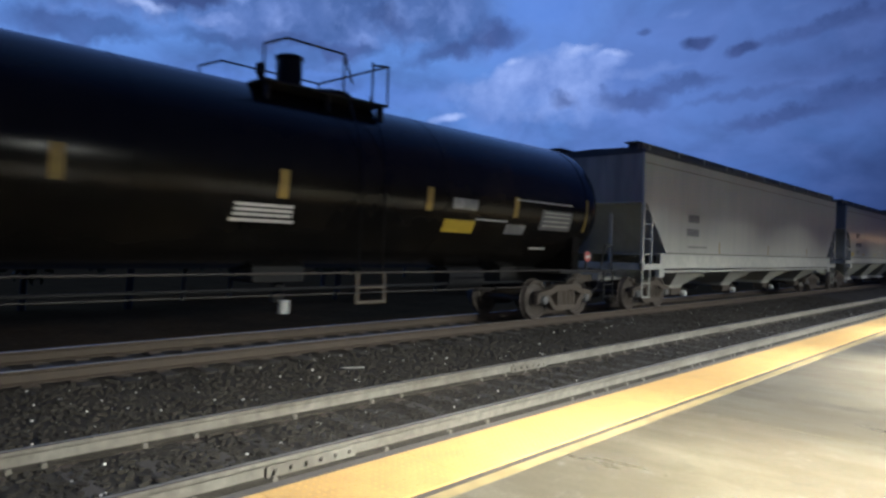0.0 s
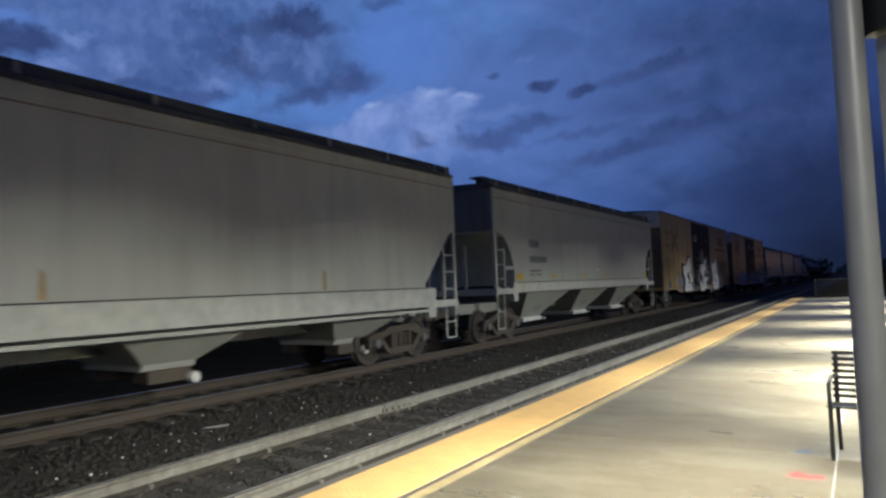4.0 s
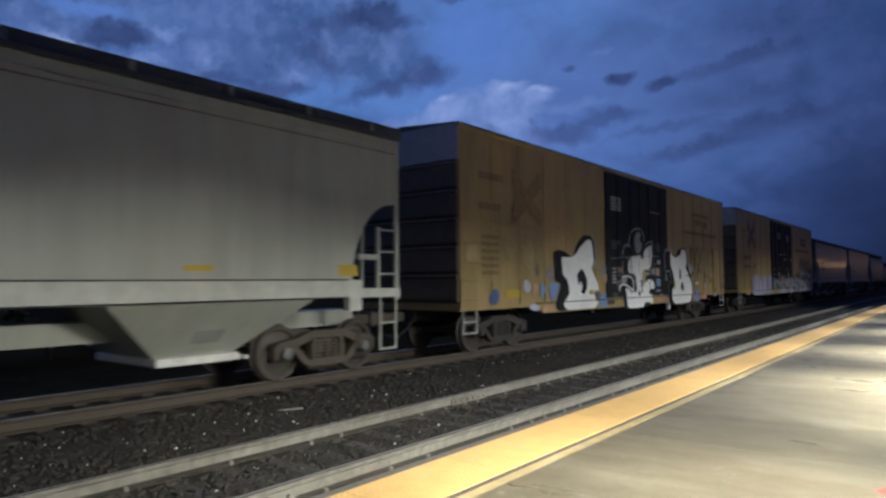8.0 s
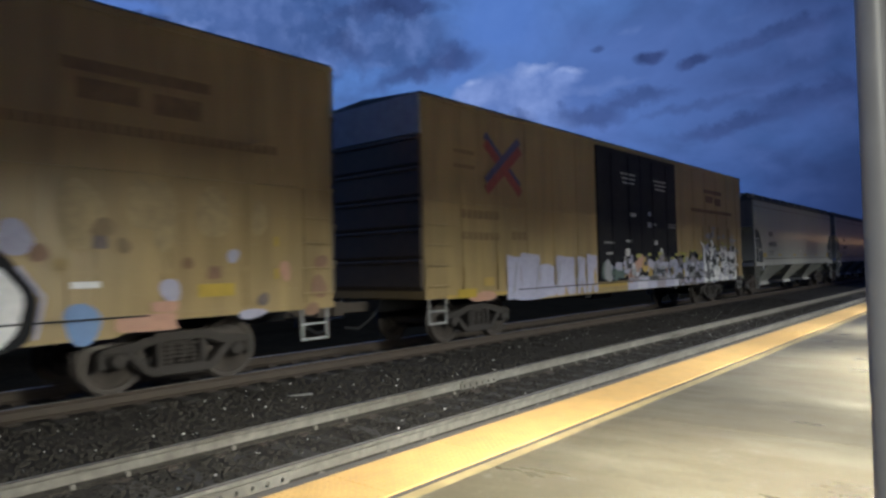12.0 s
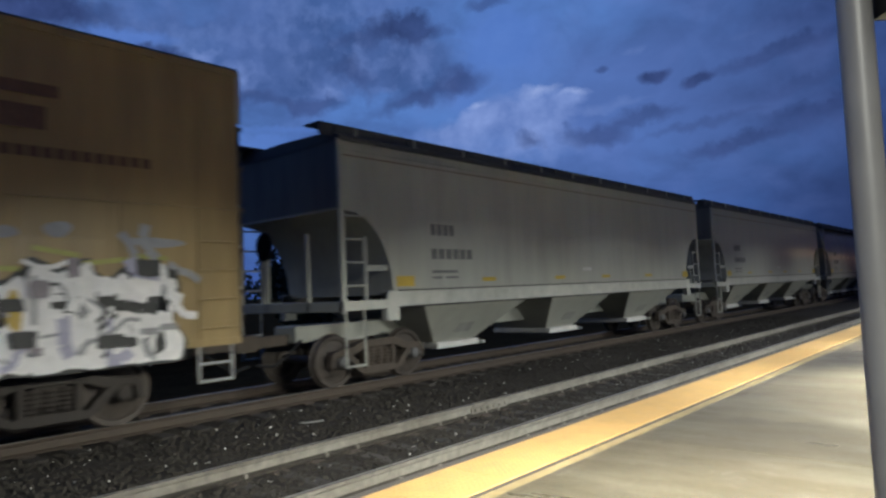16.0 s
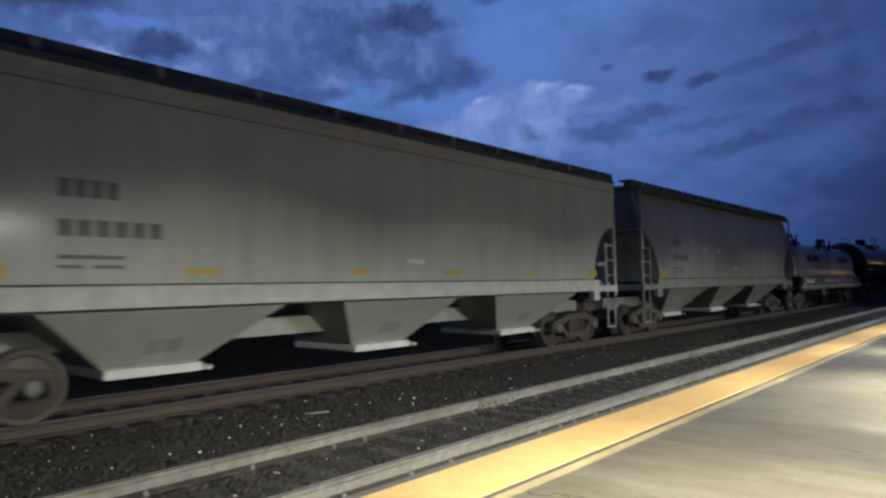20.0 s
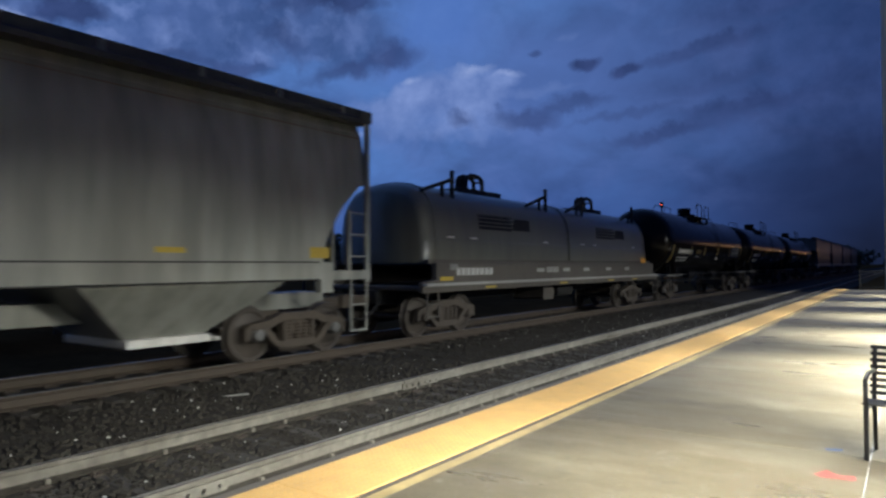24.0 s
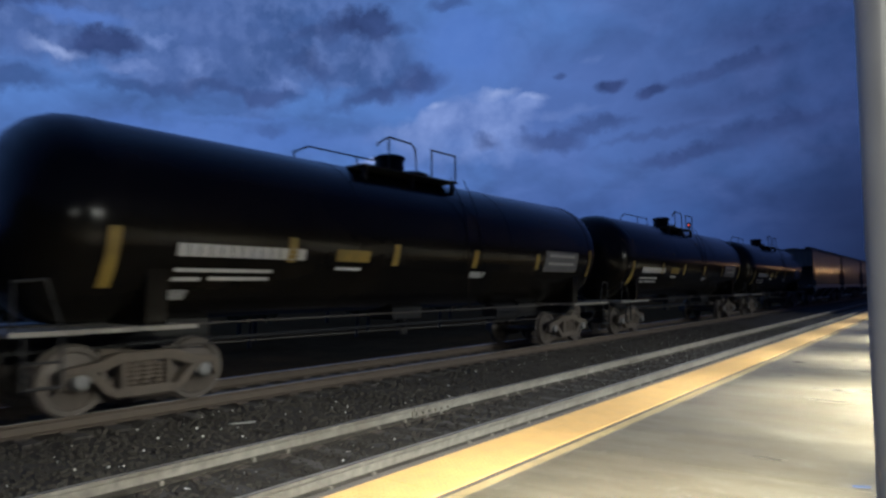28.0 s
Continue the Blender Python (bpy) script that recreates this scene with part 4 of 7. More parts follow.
        for k in range(11):
            m = pose(side * 1.42, -H + 0.55 + (2 * H - 1.1) * k / 10, top + 0.06)
            if bracket is None:
                bracket = part("walk_bracket", Shape().box(-0.012, 0.012, -0.035, 0.035, 0.0, 0.20, 0.004), HOPPER_DULL, car, at=m)
            else:
                again(bracket, m)
    hatch = Shape().box(-0.36, 0.36, -H + 0.8, H - 0.8, top + 0.10, top + 0.27, 0.03)
    part("hatch_trough", hatch, HOPPER_ROOF, car)
    # tape, stencils
    x = wx + 0.002
    if tape:
        for y in (-6.53, -4.0, -1.14, 1.22, 3.9, 6.75):
            wdt = 0.46
            bar(car, "reflective_tape", y - wdt / 2, y + wdt / 2, 1.74 if abs(y) > 6 else 1.80, 1.93 if abs(y) > 6 else 1.88, YELLOW_TAPE, x, "yellow reflective tape")
        stencil(car, -5.79, -5.06, 2.71, 2.93, 4, marks, x)
        stencil(car, -5.79, -4.5, 2.25, 2.45, 6, marks, x)
        bar(car, "stencil_line", -5.79, -5.03, 1.98, 2.03, marks, x)
        bar(car, "stencil_line", -5.79, -5.50, 1.87, 1.91, marks, x)
        bar(car, "stencil_line", -5.40, -5.03, 1.87, 1.91, marks, x)
        bar(car, "stencil_line", 0.0, 0.42, 2.0, 2.08, WHITE_MARK, x)
        if arc == "slope":
            for y in (-3.03, -1.7):
                mark(car, "paint_spot", [(y - 0.16, 2.60), (y + 0.12, 2.57), (y + 0.17, 2.64), (y + 0.02, 2.72), (y - 0.10, 2.69)], WHITE_MARK, x, "white paint spot")
    else:
        stencil(car, -H + 2.9, -H + 3.7, 2.55, 2.78, 5, marks, x)
        stencil(car, -H + 2.8, -H + 3.7, 2.14, 2.36, 5, marks, x)
        bar(car, "stencil_line", -H + 2.9, -H + 4.3, 1.80, 1.84, marks, x)
        for y in (-4.6, 0.2, 5.2):
            mark(car, "rust_streak", [(y - 0.05, 1.66), (y + 0.06, 1.64), (y + 0.04, 1.96), (y - 0.02, 2.04)], RUST, x, "orange rust streak")
    for e in (-1, 1):
        truck(car, e * truck_at)
        coupler(car, e * H, e)
        stirrup(car, e * (H - 0.28), sill_low, 0.42, mat=paint)
    return car


def box_car(name, label, half, truck_at, door, graffiti):
    """A tall boxcar with ribbed ends and a double black plug door in each side."""
    car = thing(name, label, "boxcar", "boxcars of the train")
    H, top, low, wx = half, 5.0, 1.0, 1.58
    part("body", Shape().box(-wx, wx, -H + 0.06, H - 0.06, low, top), BOX_YELLOW, car, bevel=0.02)
    for side in (-1, 1):
        x0, x1 = sorted((side * (wx - 0.08), side * (wx + 0.012)))
        s = Shape().prism([(-H + 0.06, 1.0), (-H + 3.2, 1.0), (-H + 3.6, 0.82), (H - 3.6, 0.82), (H - 3.2, 1.0), (H - 0.06, 1.0), (H - 0.06, 1.10), (-H + 0.06, 1.10)], x0, x1)
        part("side_sill", s, BOX_YELLOW, car)
        x0, x1 = sorted((side * wx, side * (wx + 0.026)))
        s = Shape()
        k = -H + 0.06
        while k < H - 0.1:
            if not door[0] - 0.3 < k < door[1] + 0.1:
                s.box(x0, x1, k, k + 0.035, 1.1, 1.64)
                s.box(x0, side * (wx + 0.010) if side > 0 else x1, k, k + 0.03, 1.67, top - 0.02)
            k += 1.19
        for y in (5.31, 6.02, 6.98, 8.15, 9.19):
            s.box(x0, side * (wx + 0.020) if side > 0 else x1, y, y + 0.09, 1.70, 2.92)
            s.box(x0, side * (wx + 0.020) if side > 0 else x1, y, y + 0.09, 1.12, 1.62)
        s.box(x0, x1, -H + 0.06, door[0], 1.64, 1.675)
        s.box(x0, x1, door[1], H - 0.06, 1.64, 1.675)
        s.box(x0, x1, -H + 0.06, door[0], 2.93, 2.955)
        s.box(x0, x1, door[1], H - 0.06, 2.93, 2.955)
        s.box(x0, x1, -H + 0.06, H - 0.06, top - 0.09, top)
        for a, b in ((-H + 0.10, -H + 3.4), (H - 3.4, H - 0.10)):
            for z in (1.32, 2.02, 2.46):
                s.box(x0, side * (wx + 0.014) if side > 0 else x1, a, b, z, z + 0.022)
        part("side_ribs", s, BOX_YELLOW, car, "sheet seams and ribs")
        # two plug doors
        mid = (door[0] + door[1]) / 2
        for a, b in ((door[0], mid - 0.012), (mid + 0.012, door[1])):
            x0, x1 = sorted((side * (wx - 0.03), side * (wx + 0.045)))
            d = Shape().box(x0, x1, a, b, 1.12, top - 0.12, 0.02)
            leaf = part("door", d, BOX_DOOR, car, "black plug door", bevel=0.01)
            rod = part("lock_rod", Shape().tube((0, 0, 1.2), (0, 0, top - 0.25), 0.014, 6), BOX_DOOR, leaf, at=pose(side * (wx + 0.056), a + (b - a) * 0.3, 0))
            again(rod, pose(side * (wx + 0.056), a + (b - a) * 0.7, 0))
            belt = part("door_belt", Shape().box(0, 0.008, a + 0.05, b - 0.05, -0.02, 0.02), BOX_DOOR, leaf, at=pose(side * (wx + 0.045) - (0.008 if side < 0 else 0), 0, 2.63))
            again(belt, pose(side * (wx + 0.045) - (0.008 if side < 0 else 0), 0, 1.68))
        t = Shape().box(*sorted((side * wx, side * (wx + 0.062))), -H + 3.2, H - 3.2, 1.066, 1.088)
        part("door_track", t, DARK, car, "dark door track")
    # roof with cross ribs
    r = Shape().prism([(-wx - 0.02, top - 0.03), (wx + 0.02, top - 0.03), (wx + 0.02, top + 0.03), (0, top + 0.14), (-wx - 0.02, top + 0.03)], -H + 0.04, H - 0.04, "y")
    k = -H + 0.3
    while k < H - 0.2:
        r.prism([(-wx, top + 0.03), (wx, top + 0.03), (0, top + 0.17)], k, k + 0.06, "y")
        k += 1.2
    part("roof", r, HOPPER_ROOF, car, "dull grey ribbed roof")
    # ribbed ends with a pale top panel
    for e in (-1, 1):
        y0, y1 = sorted((e * (H - 0.06), e * H))
        part("end_panel", Shape().box(-wx, wx, y0, y1, 4.22, top, 0.01), BOX_WHITE, car, "pale excess-height panel")
        for i in range(5):
            z = 1.15 + 0.60 * i
            ya, yb = e * (H - 0.07), e * (H + 0.005)
            part("end_rib", Shape().prism([(ya, z), (ya, z + 0.585), (yb, z + 0.56), (yb, z + 0.10)], -wx + 0.02, wx - 0.02), BOX_END, car, "pressed steel end panel", bevel=0.015)
            part("end_bead", Shape().box(-wx + 0.02, wx - 0.02, *sorted((e * (H - 0.05), e * (H + 0.035))), z + 0.555, z + 0.63, 0.02), BOX_END, car, "dark end stiffener")
        truck(car, e * truck_at, TRUCK_DARK)
        coupler(car, e * H, e)
        stirrup(car, e * (H - 0.45), low, 0.52, 0.5, GREY_STEEL)
        rung = part("rung", Shape().tube((0, -0.28, 0), (0, 0.28, 0), 0.013, 6), BOX_YELLOW, car, at=pose(wx + 0.06, e * (H - 0.45), 1.25))
        for i in range(1, 4):
            again(rung, pose(wx + 0.06, e * (H - 0.45), 1.25 + 0.40 * i))
    part("centre_sill", Shape().box(-0.3, 0.3, -H + 0.1, H - 0.1, 0.74, 1.0, 0.02), DARK, car)
    for y in (-3.05, 3.05):
        part("cross_bearer", Shape().box(-1.4, 1.4, y - 0.15, y + 0.15, 0.70, 1.0), DARK, car)
    part("brake_reservoir", Shape().tube((0.5, -1.3, 0.78), (0.5, -0.2, 0.78), 0.22, 16), DARK, car, smooth=40)
    graffiti(car, wx + 0.029)
    return car


def curved(parent, name, y0, y1, z0, z1, mat, r, zc, label=""):
    """Paint or tape that follows a tank's round side."""
    s = Shape()
    a0, a1 = math.asin((z0 - zc) / r), math.asin((z1 - zc) / r)
    n = 6
    inner = [((r + 0.001) * math.cos(a0 + (a1 - a0) * i / n), zc + (r + 0.001) * math.sin(a0 + (a1 - a0) * i / n)) for i in range(n + 1)]
    outer = [((r + 0.006) * math.cos(a0 + (a1 - a0) * i / n), zc + (r + 0.006) * math.sin(a0 + (a1 - a0) * i / n)) for i in range(n + 1)]
    s.prism(inner + outer[::-1], y0, y1, "y")
    return part(name, s, mat, parent, label)


def curved_stencil(parent, y0, y1, z0, z1, count, mat, r, zc):
    w = (y1 - y0) / count
    a0, a1 = math.asin((z0 - zc) / r), math.asin((z1 - zc) / r)
    ring = [((r + q) * math.cos(a), zc + (r + q) * math.sin(a)) for q, a in ((0.001, a0), (0.001, (a0 + a1) / 2), (0.001, a1), (0.006, a1), (0.006, (a0 + a1) / 2), (0.006, a0))]
    first = part("stencil_bar", Shape().prism(ring, 0, w * 0.9, "y"), mat, parent, at=pose(0, y0, 0))
    for i in range(1, count):
        again(first, pose(0, y0 + i * w, 0))


def tank_car(name, label, half, truck_at, kind):
    """A black tank car: round shell with domed heads, manway, platform with rails, ladders."""
    car = thing(name, label, "tank car", "tank cars of the train")
    H, r, zc = half, 1.49, 2.66
    prof = [(-H - 0.30, 0.02), (-H - 0.275, 0.5), (-H - 0.19, 0.88), (-H - 0.04, 1.17), (-H + 0.17, 1.36), (-H + 0.42, 1.46), (-H + 0.65, r)]
    prof += [(-H * 0.33, r), (H * 0.33, r)] + [(-y, q) for y, q in prof[::-1]]
    shell = Shape().lathe(prof, 56, "y").moved(Matrix.Translation((0, 0, zc)))
    part("tank_shell", shell, TANK, car, smooth=35)
    for y in (-H + 0.86, -H * 0.33, H * 0.33, H - 0.86):
        ring = Shape().lathe([(y - 0.02, r), (y - 0.015, r + 0.006), (y + 0.015, r + 0.006), (y + 0.02, r)], 56, "y")
        part("weld_seam", ring.moved(Matrix.Translation((0, 0, zc))), TANK, car, smooth=40)
    # manway, valve housing and platform on top
    top = zc + r
    if kind == 0:
        part("manway_housing", Shape().lathe([(top - 0.1, 0.22), (top + 0.56, 0.22), (top + 0.57, 0.245), (top + 0.62, 0.245), (top + 0.65, 0.18), (top + 0.66, 0.02)], 24, "z"), TANK, car, smooth=40, at=pose(0.05, 0.28, 0))
        part("vent_valve", Shape().lathe([(top - 0.1, 0.05), (top + 0.22, 0.05), (top + 0.24, 0.085), (top + 0.38, 0.085), (top + 0.42, 0.03)], 14, "z"), DARK, car, smooth=40, at=pose(0.05, -0.27, 0))
        a, b, my = -0.8, 1.67, 1.15
    else:
        part("manway_housing", Shape().lathe([(top - 0.1, 0.33), (top + 0.36, 0.33), (top + 0.37, 0.36), (top + 0.43, 0.36), (top + 0.47, 0.28), (top + 0.49, 0.02)], 24, "z"), TANK, car, smooth=40, at=pose(0.05, -0.25, 0))
        a, b, my = -2.1, 1.0, 0.55
    part("manway", Shape().lathe([(top - 0.1, 0.36), (top + 0.10, 0.36), (top + 0.10, 0.42), (top + 0.15, 0.42), (top + 0.20, 0.3), (top + 0.22, 0.02)], 24, "z"), TANK, car, smooth=40, at=pose(0.0, my, 0))
    d = Shape()
    zd = top - 0.12
    d.box(0.55, 1.05, a, b, zd, zd + 0.04)
    d.box(-1.05, -0.55, a, b, zd, zd + 0.04)
    for y in (a + 0.1, (a + b) / 2, b - 0.1):
        d.box(0.9, 1.0, y - 0.03, y + 0.03, top - 0.62, zd)
        d.box(-1.0, -0.9, y - 0.03, y + 0.03, top - 0.62, zd)
    part("platform", d, DARK, car, "black grating platform")
    rail = Shape()
    zr = top + 0.60
    if kind == 0:
        rail.path([(1.02, a, zr - 0.18), (1.02, a + 0.4, zr), (1.02, a + 1.5, zr), (1.02, a + 1.68, zr - 0.45)], 0.02, 6)
        for y in (a, a + 1.5):
            rail.tube((1.02, y, zd), (1.02, y, zr - (0.18 if y == a else 0.0)), 0.018, 6)
    else:
        # one long rail that climbs to the manway and drops behind it, then a small frame
        rail.path([(1.02, a + 0.40, zr - 0.26), (1.02, a + 0.45, zr - 0.20), (1.02, a + 0.75, zr - 0.03), (1.02, a + 1.45, zr - 0.05), (1.02, a + 1.60, zr - 0.15), (1.02, a + 1.64, zd)], 0.02, 6)
        rail.tube((1.02, a + 0.75, zd), (1.02, a + 0.75, zr - 0.03), 0.018, 6)
        rail.path([(1.02, b - 0.94, zd), (1.02, b - 0.94, zr - 0.08), (1.02, b - 0.06, zr - 0.08), (1.02, b - 0.06, zd)], 0.02, 6)
    part("safety_rail", rail, DARK, car)
    if kind == 0:
        back = Shape().path([(-1.02, a, zr - 0.18), (-1.02, a + 0.4, zr), (-1.02, b, zr), (1.02, b, zr), (1.02, b - 0.35, zr - 0.05)], 0.02, 6)
        posts = ((1.02, b), (-1.02, a), (-1.02, a + 1.9), (-1.02, b), (1.02, b - 0.35))
    else:
        back = Shape().path([(-1.02, a, zr - 0.18), (-1.02, a + 0.4, zr), (-1.02, b, zr)], 0.02, 6)
        posts = ((-1.02, a), (-1.02, a + 1.9), (-1.02, b))
    for x, y in posts:
        back.tube((x, y, zd), (x, y, zr - (0.18 if y == a else 0.0)), 0.018, 6)
    part("safety_rail", back, DARK, car)
    if kind == 0:
        step = Shape().path([(1.50, 0.71, 1.16), (1.50, 0.71, 0.68), (1.50, 1.29, 0.68), (1.50, 1.29, 1.16)], 0.028, 6)
        step.tube((1.50, 0.71, 0.92), (1.50, 1.29, 0.92), 0.02, 6)
        part("ladder_step", step, TRUCK, car, "dull steel ladder step")
    ladder = Shape()
    for y in (0.74, 1.24):
        ladder.path([(1.50, y, 1.16), (1.53, y, 2.6), (1.40, y, 3.4), (1.04, y, top)], 0.012, 6)
    part("ladder", ladder, TANK, car, "thin black ladder rails")
    # stub sills, saddles, side rails, underside piping
    for e in (-1, 1):
        y0, y1 = sorted((e * (truck_at - 1.5), e * (H + 0.62)))
        part("stub_sill", Shape().box(-0.24, 0.24, y0, y1, 0.80, 1.18, 0.02), DARK, car)
        part("saddle", Shape().prism([(-1.28, 1.10), (1.28, 1.10), (1.30, 1.95), (1.0, 1.50), (0.5, 1.25), (-0.5, 1.25), (-1.0, 1.50), (-1.30, 1.95)], e * truck_at - 0.16, e * truck_at + 0.16, "y"), TANK, car)
        y0, y1 = sorted((e * (H - 1.9), e * (H + 0.5)))
        part("end_deck", Shape().box(-1.5, 1.5, y0, y1, 1.10, 1.16, 0.01), RAIL_SIDE if kind == 1 else DARK, car, "worn end deck")
        for x in (-1.48, 1.48):
            part("hand_rail", Shape().path([(x, e * (H + 0.45), 1.16), (x, e * (H + 0.45), 1.75), (x, e * (H + 0.1), 1.78), (x, e * (H - 0.1), 1.16)], 0.018, 6), DARK, car)
        stirrup(car, e * (H + 0.15), 1.1, 0.5, mat=DARK)
        truck(car, e * truck_at)
        coupler(car, e * (H + 0.1), e)
    for x in (-1.48, 1.48):
        part("side_rail", Shape().tube((x, -H + 0.4, 1.16), (x, H - 0.4, 1.16), 0.016, 8), TRUCK_DARK, car, "long dark side rail")
    q = Shape()
    q.tube((0.55, -H + 1.4, 0.86), (0.55, H - 1.4, 0.86), 0.035, 8)
    q.box(-0.35, 0.35, -0.5, 0.5, 0.95, 1.3, 0.04)
    q.tube((0, 0.2, 1.2), (0, 0.2, 0.58), 0.12, 12)
    part("underside_valve", q, BLACK_SPRAY, car, bevel=0.015)
    part("brake_rod", Shape().tube((1.1, -H + 1.6, 0.84), (1.1, H - 2.4, 0.78), 0.012, 6), TRUCK_DARK, car, "thin brake rod")
    part("brake_reservoir", Shape().tube((0.4, H - 4.6, 0.98), (0.4, H - 3.5, 0.98), 0.24, 16), BLACK_SPRAY, car, smooth=40)
    if kind == 0:
        part("valve_cap", Shape().tube((0.0, 0.0, 0.54), (0.0, 0.0, 0.74), 0.075, 10), BOX_WHITE, car, "pale valve cap", at=pose(1.2, -0.45, 0.0))
        for y in (-3.68, -0.68, 2.36, 4.92):
            curved(car, "reflective_tape", y - 0.08, y + 0.08, 2.26, 2.68, DULL_TAPE, r, zc, "yellow reflective tape")
        curved(car, "reflective_tape", H - 0.86, H - 0.76, 2.05, 2.80, DULL_TAPE, r - 0.003, zc, "yellow reflective tape")
        for z in (2.14, 2.07, 2.0):
            curved(car, "stencil_line", -1.42, -0.46, z - 0.018, z + 0.024, WHITE_MARK, r, zc)
        curved(car, "stencil_line", -1.45, -0.40, 1.90, 1.945, WHITE_MARK, r, zc)
        curved(car, "placard", 2.83, 3.70, 1.90, 2.14, YELLOW_TAPE, r, zc, "yellow warning placard")
        curved(car, "placard", 2.98, 3.68, 2.34, 2.54, DULL_PLATE, r, zc, "white lettered plate")
        curved(car, "placard", 4.70, 5.36, 1.92, 2.12, DULL_PLATE, r, zc, "white lettered plate")
        curved(car, "placard", 5.85, 7.05, 2.05, 2.48, DIM_PLATE, r, zc, "grey lettered plate")
        # the long upper stripe paints in a lamp's reflection along the shell
        curved(car, "stripe", 4.9, 7.0, 2.62, 2.645, WHITE_MARK, r, zc)
        curved(car, "stripe", 3.7, 4.7, 2.16, 2.185, WHITE_MARK, r, zc)
        disc = part("warning_disc", Shape().lathe([(0.0, 0.13), (0.012, 0.13), (0.014, 0.01)], 18), RED_MARK, car, "red and white warning disc", at=pose(1.5, H - 0.75, 1.48))
        part("warning_stripe", Shape().box(0.0145, 0.019, -0.10, 0.10, -0.03, 0.03), WHITE_MARK, disc)
        part("disc_bracket", Shape().box(1.46, 1.49, H - 0.78, H - 0.72, 1.10, 1.50), DARK, car)
        curved(car, "stencil_line", 5.9, 6.5, 1.62, 1.66, WHITE_MARK, r, zc)
        for z in (2.14, 2.24, 2.34, 2.42):
            curved(car, "plate_line", 5.95, 6.95, z - 0.016, z + 0.016, GREY_STEEL, r + 0.006, zc)
    else:
        curved(car, "reflective_tape", -7.22, -7.04, 1.68, 2.48, DULL_TAPE, r + 0.002, zc, "yellow reflective tape")
        for y in (-4.18, -1.6, 1.13, 3.98):
            curved(car, "reflective_tape", y - 0.09, y + 0.09, 2.08, 2.48, DULL_TAPE, r, zc, "yellow reflective tape")
        curved(car, "reflective_tape", H - 0.80, H - 0.70, 1.95, 2.70, DULL_TAPE, r - 0.003, zc, "yellow reflective tape")
        curved_stencil(car, -6.22, -3.87, 2.12, 2.30, 13, WHITE_MARK, r, zc)
        curved(car, "stencil_line", -6.2, -4.5, 1.90, 1.95, WHITE_MARK, r, zc)
        curved(car, "stencil_line", -6.2, -5.75, 1.77, 1.82, WHITE_MARK, r, zc)
        curved(car, "stencil_line", -5.62, -4.52, 1.78, 1.83, WHITE_MARK, r, zc)
        curved(car, "placard", -6.36, -5.86, 1.50, 1.64, DULL_PLATE, r, zc, "white lettered plate")
        curved(car, "placard", -3.18, -2.33, 2.12, 2.33, DULL_TAPE, r, zc, "yellow warning placard")
        curved(car, "stencil_line", -3.15, -2.5, 1.97, 2.02, WHITE_MARK, r, zc)
        curved(car, "placard", 1.05, 1.65, 1.86, 2.0, GREY_STEEL, r, zc, "grey lettered plate")
        curved(car, "placard", 4.38, 6.3, 2.05, 2.6, DIM_PLATE, r, zc, "grey lettered plate")
        curved_stencil(car, 4.6, 6.1, 2.44, 2.52, 7, GREY_STEEL, r, zc)
        curved_stencil(car, 4.6, 6.1, 2.22, 2.30, 7, GREY_STEEL, r, zc)
    return car


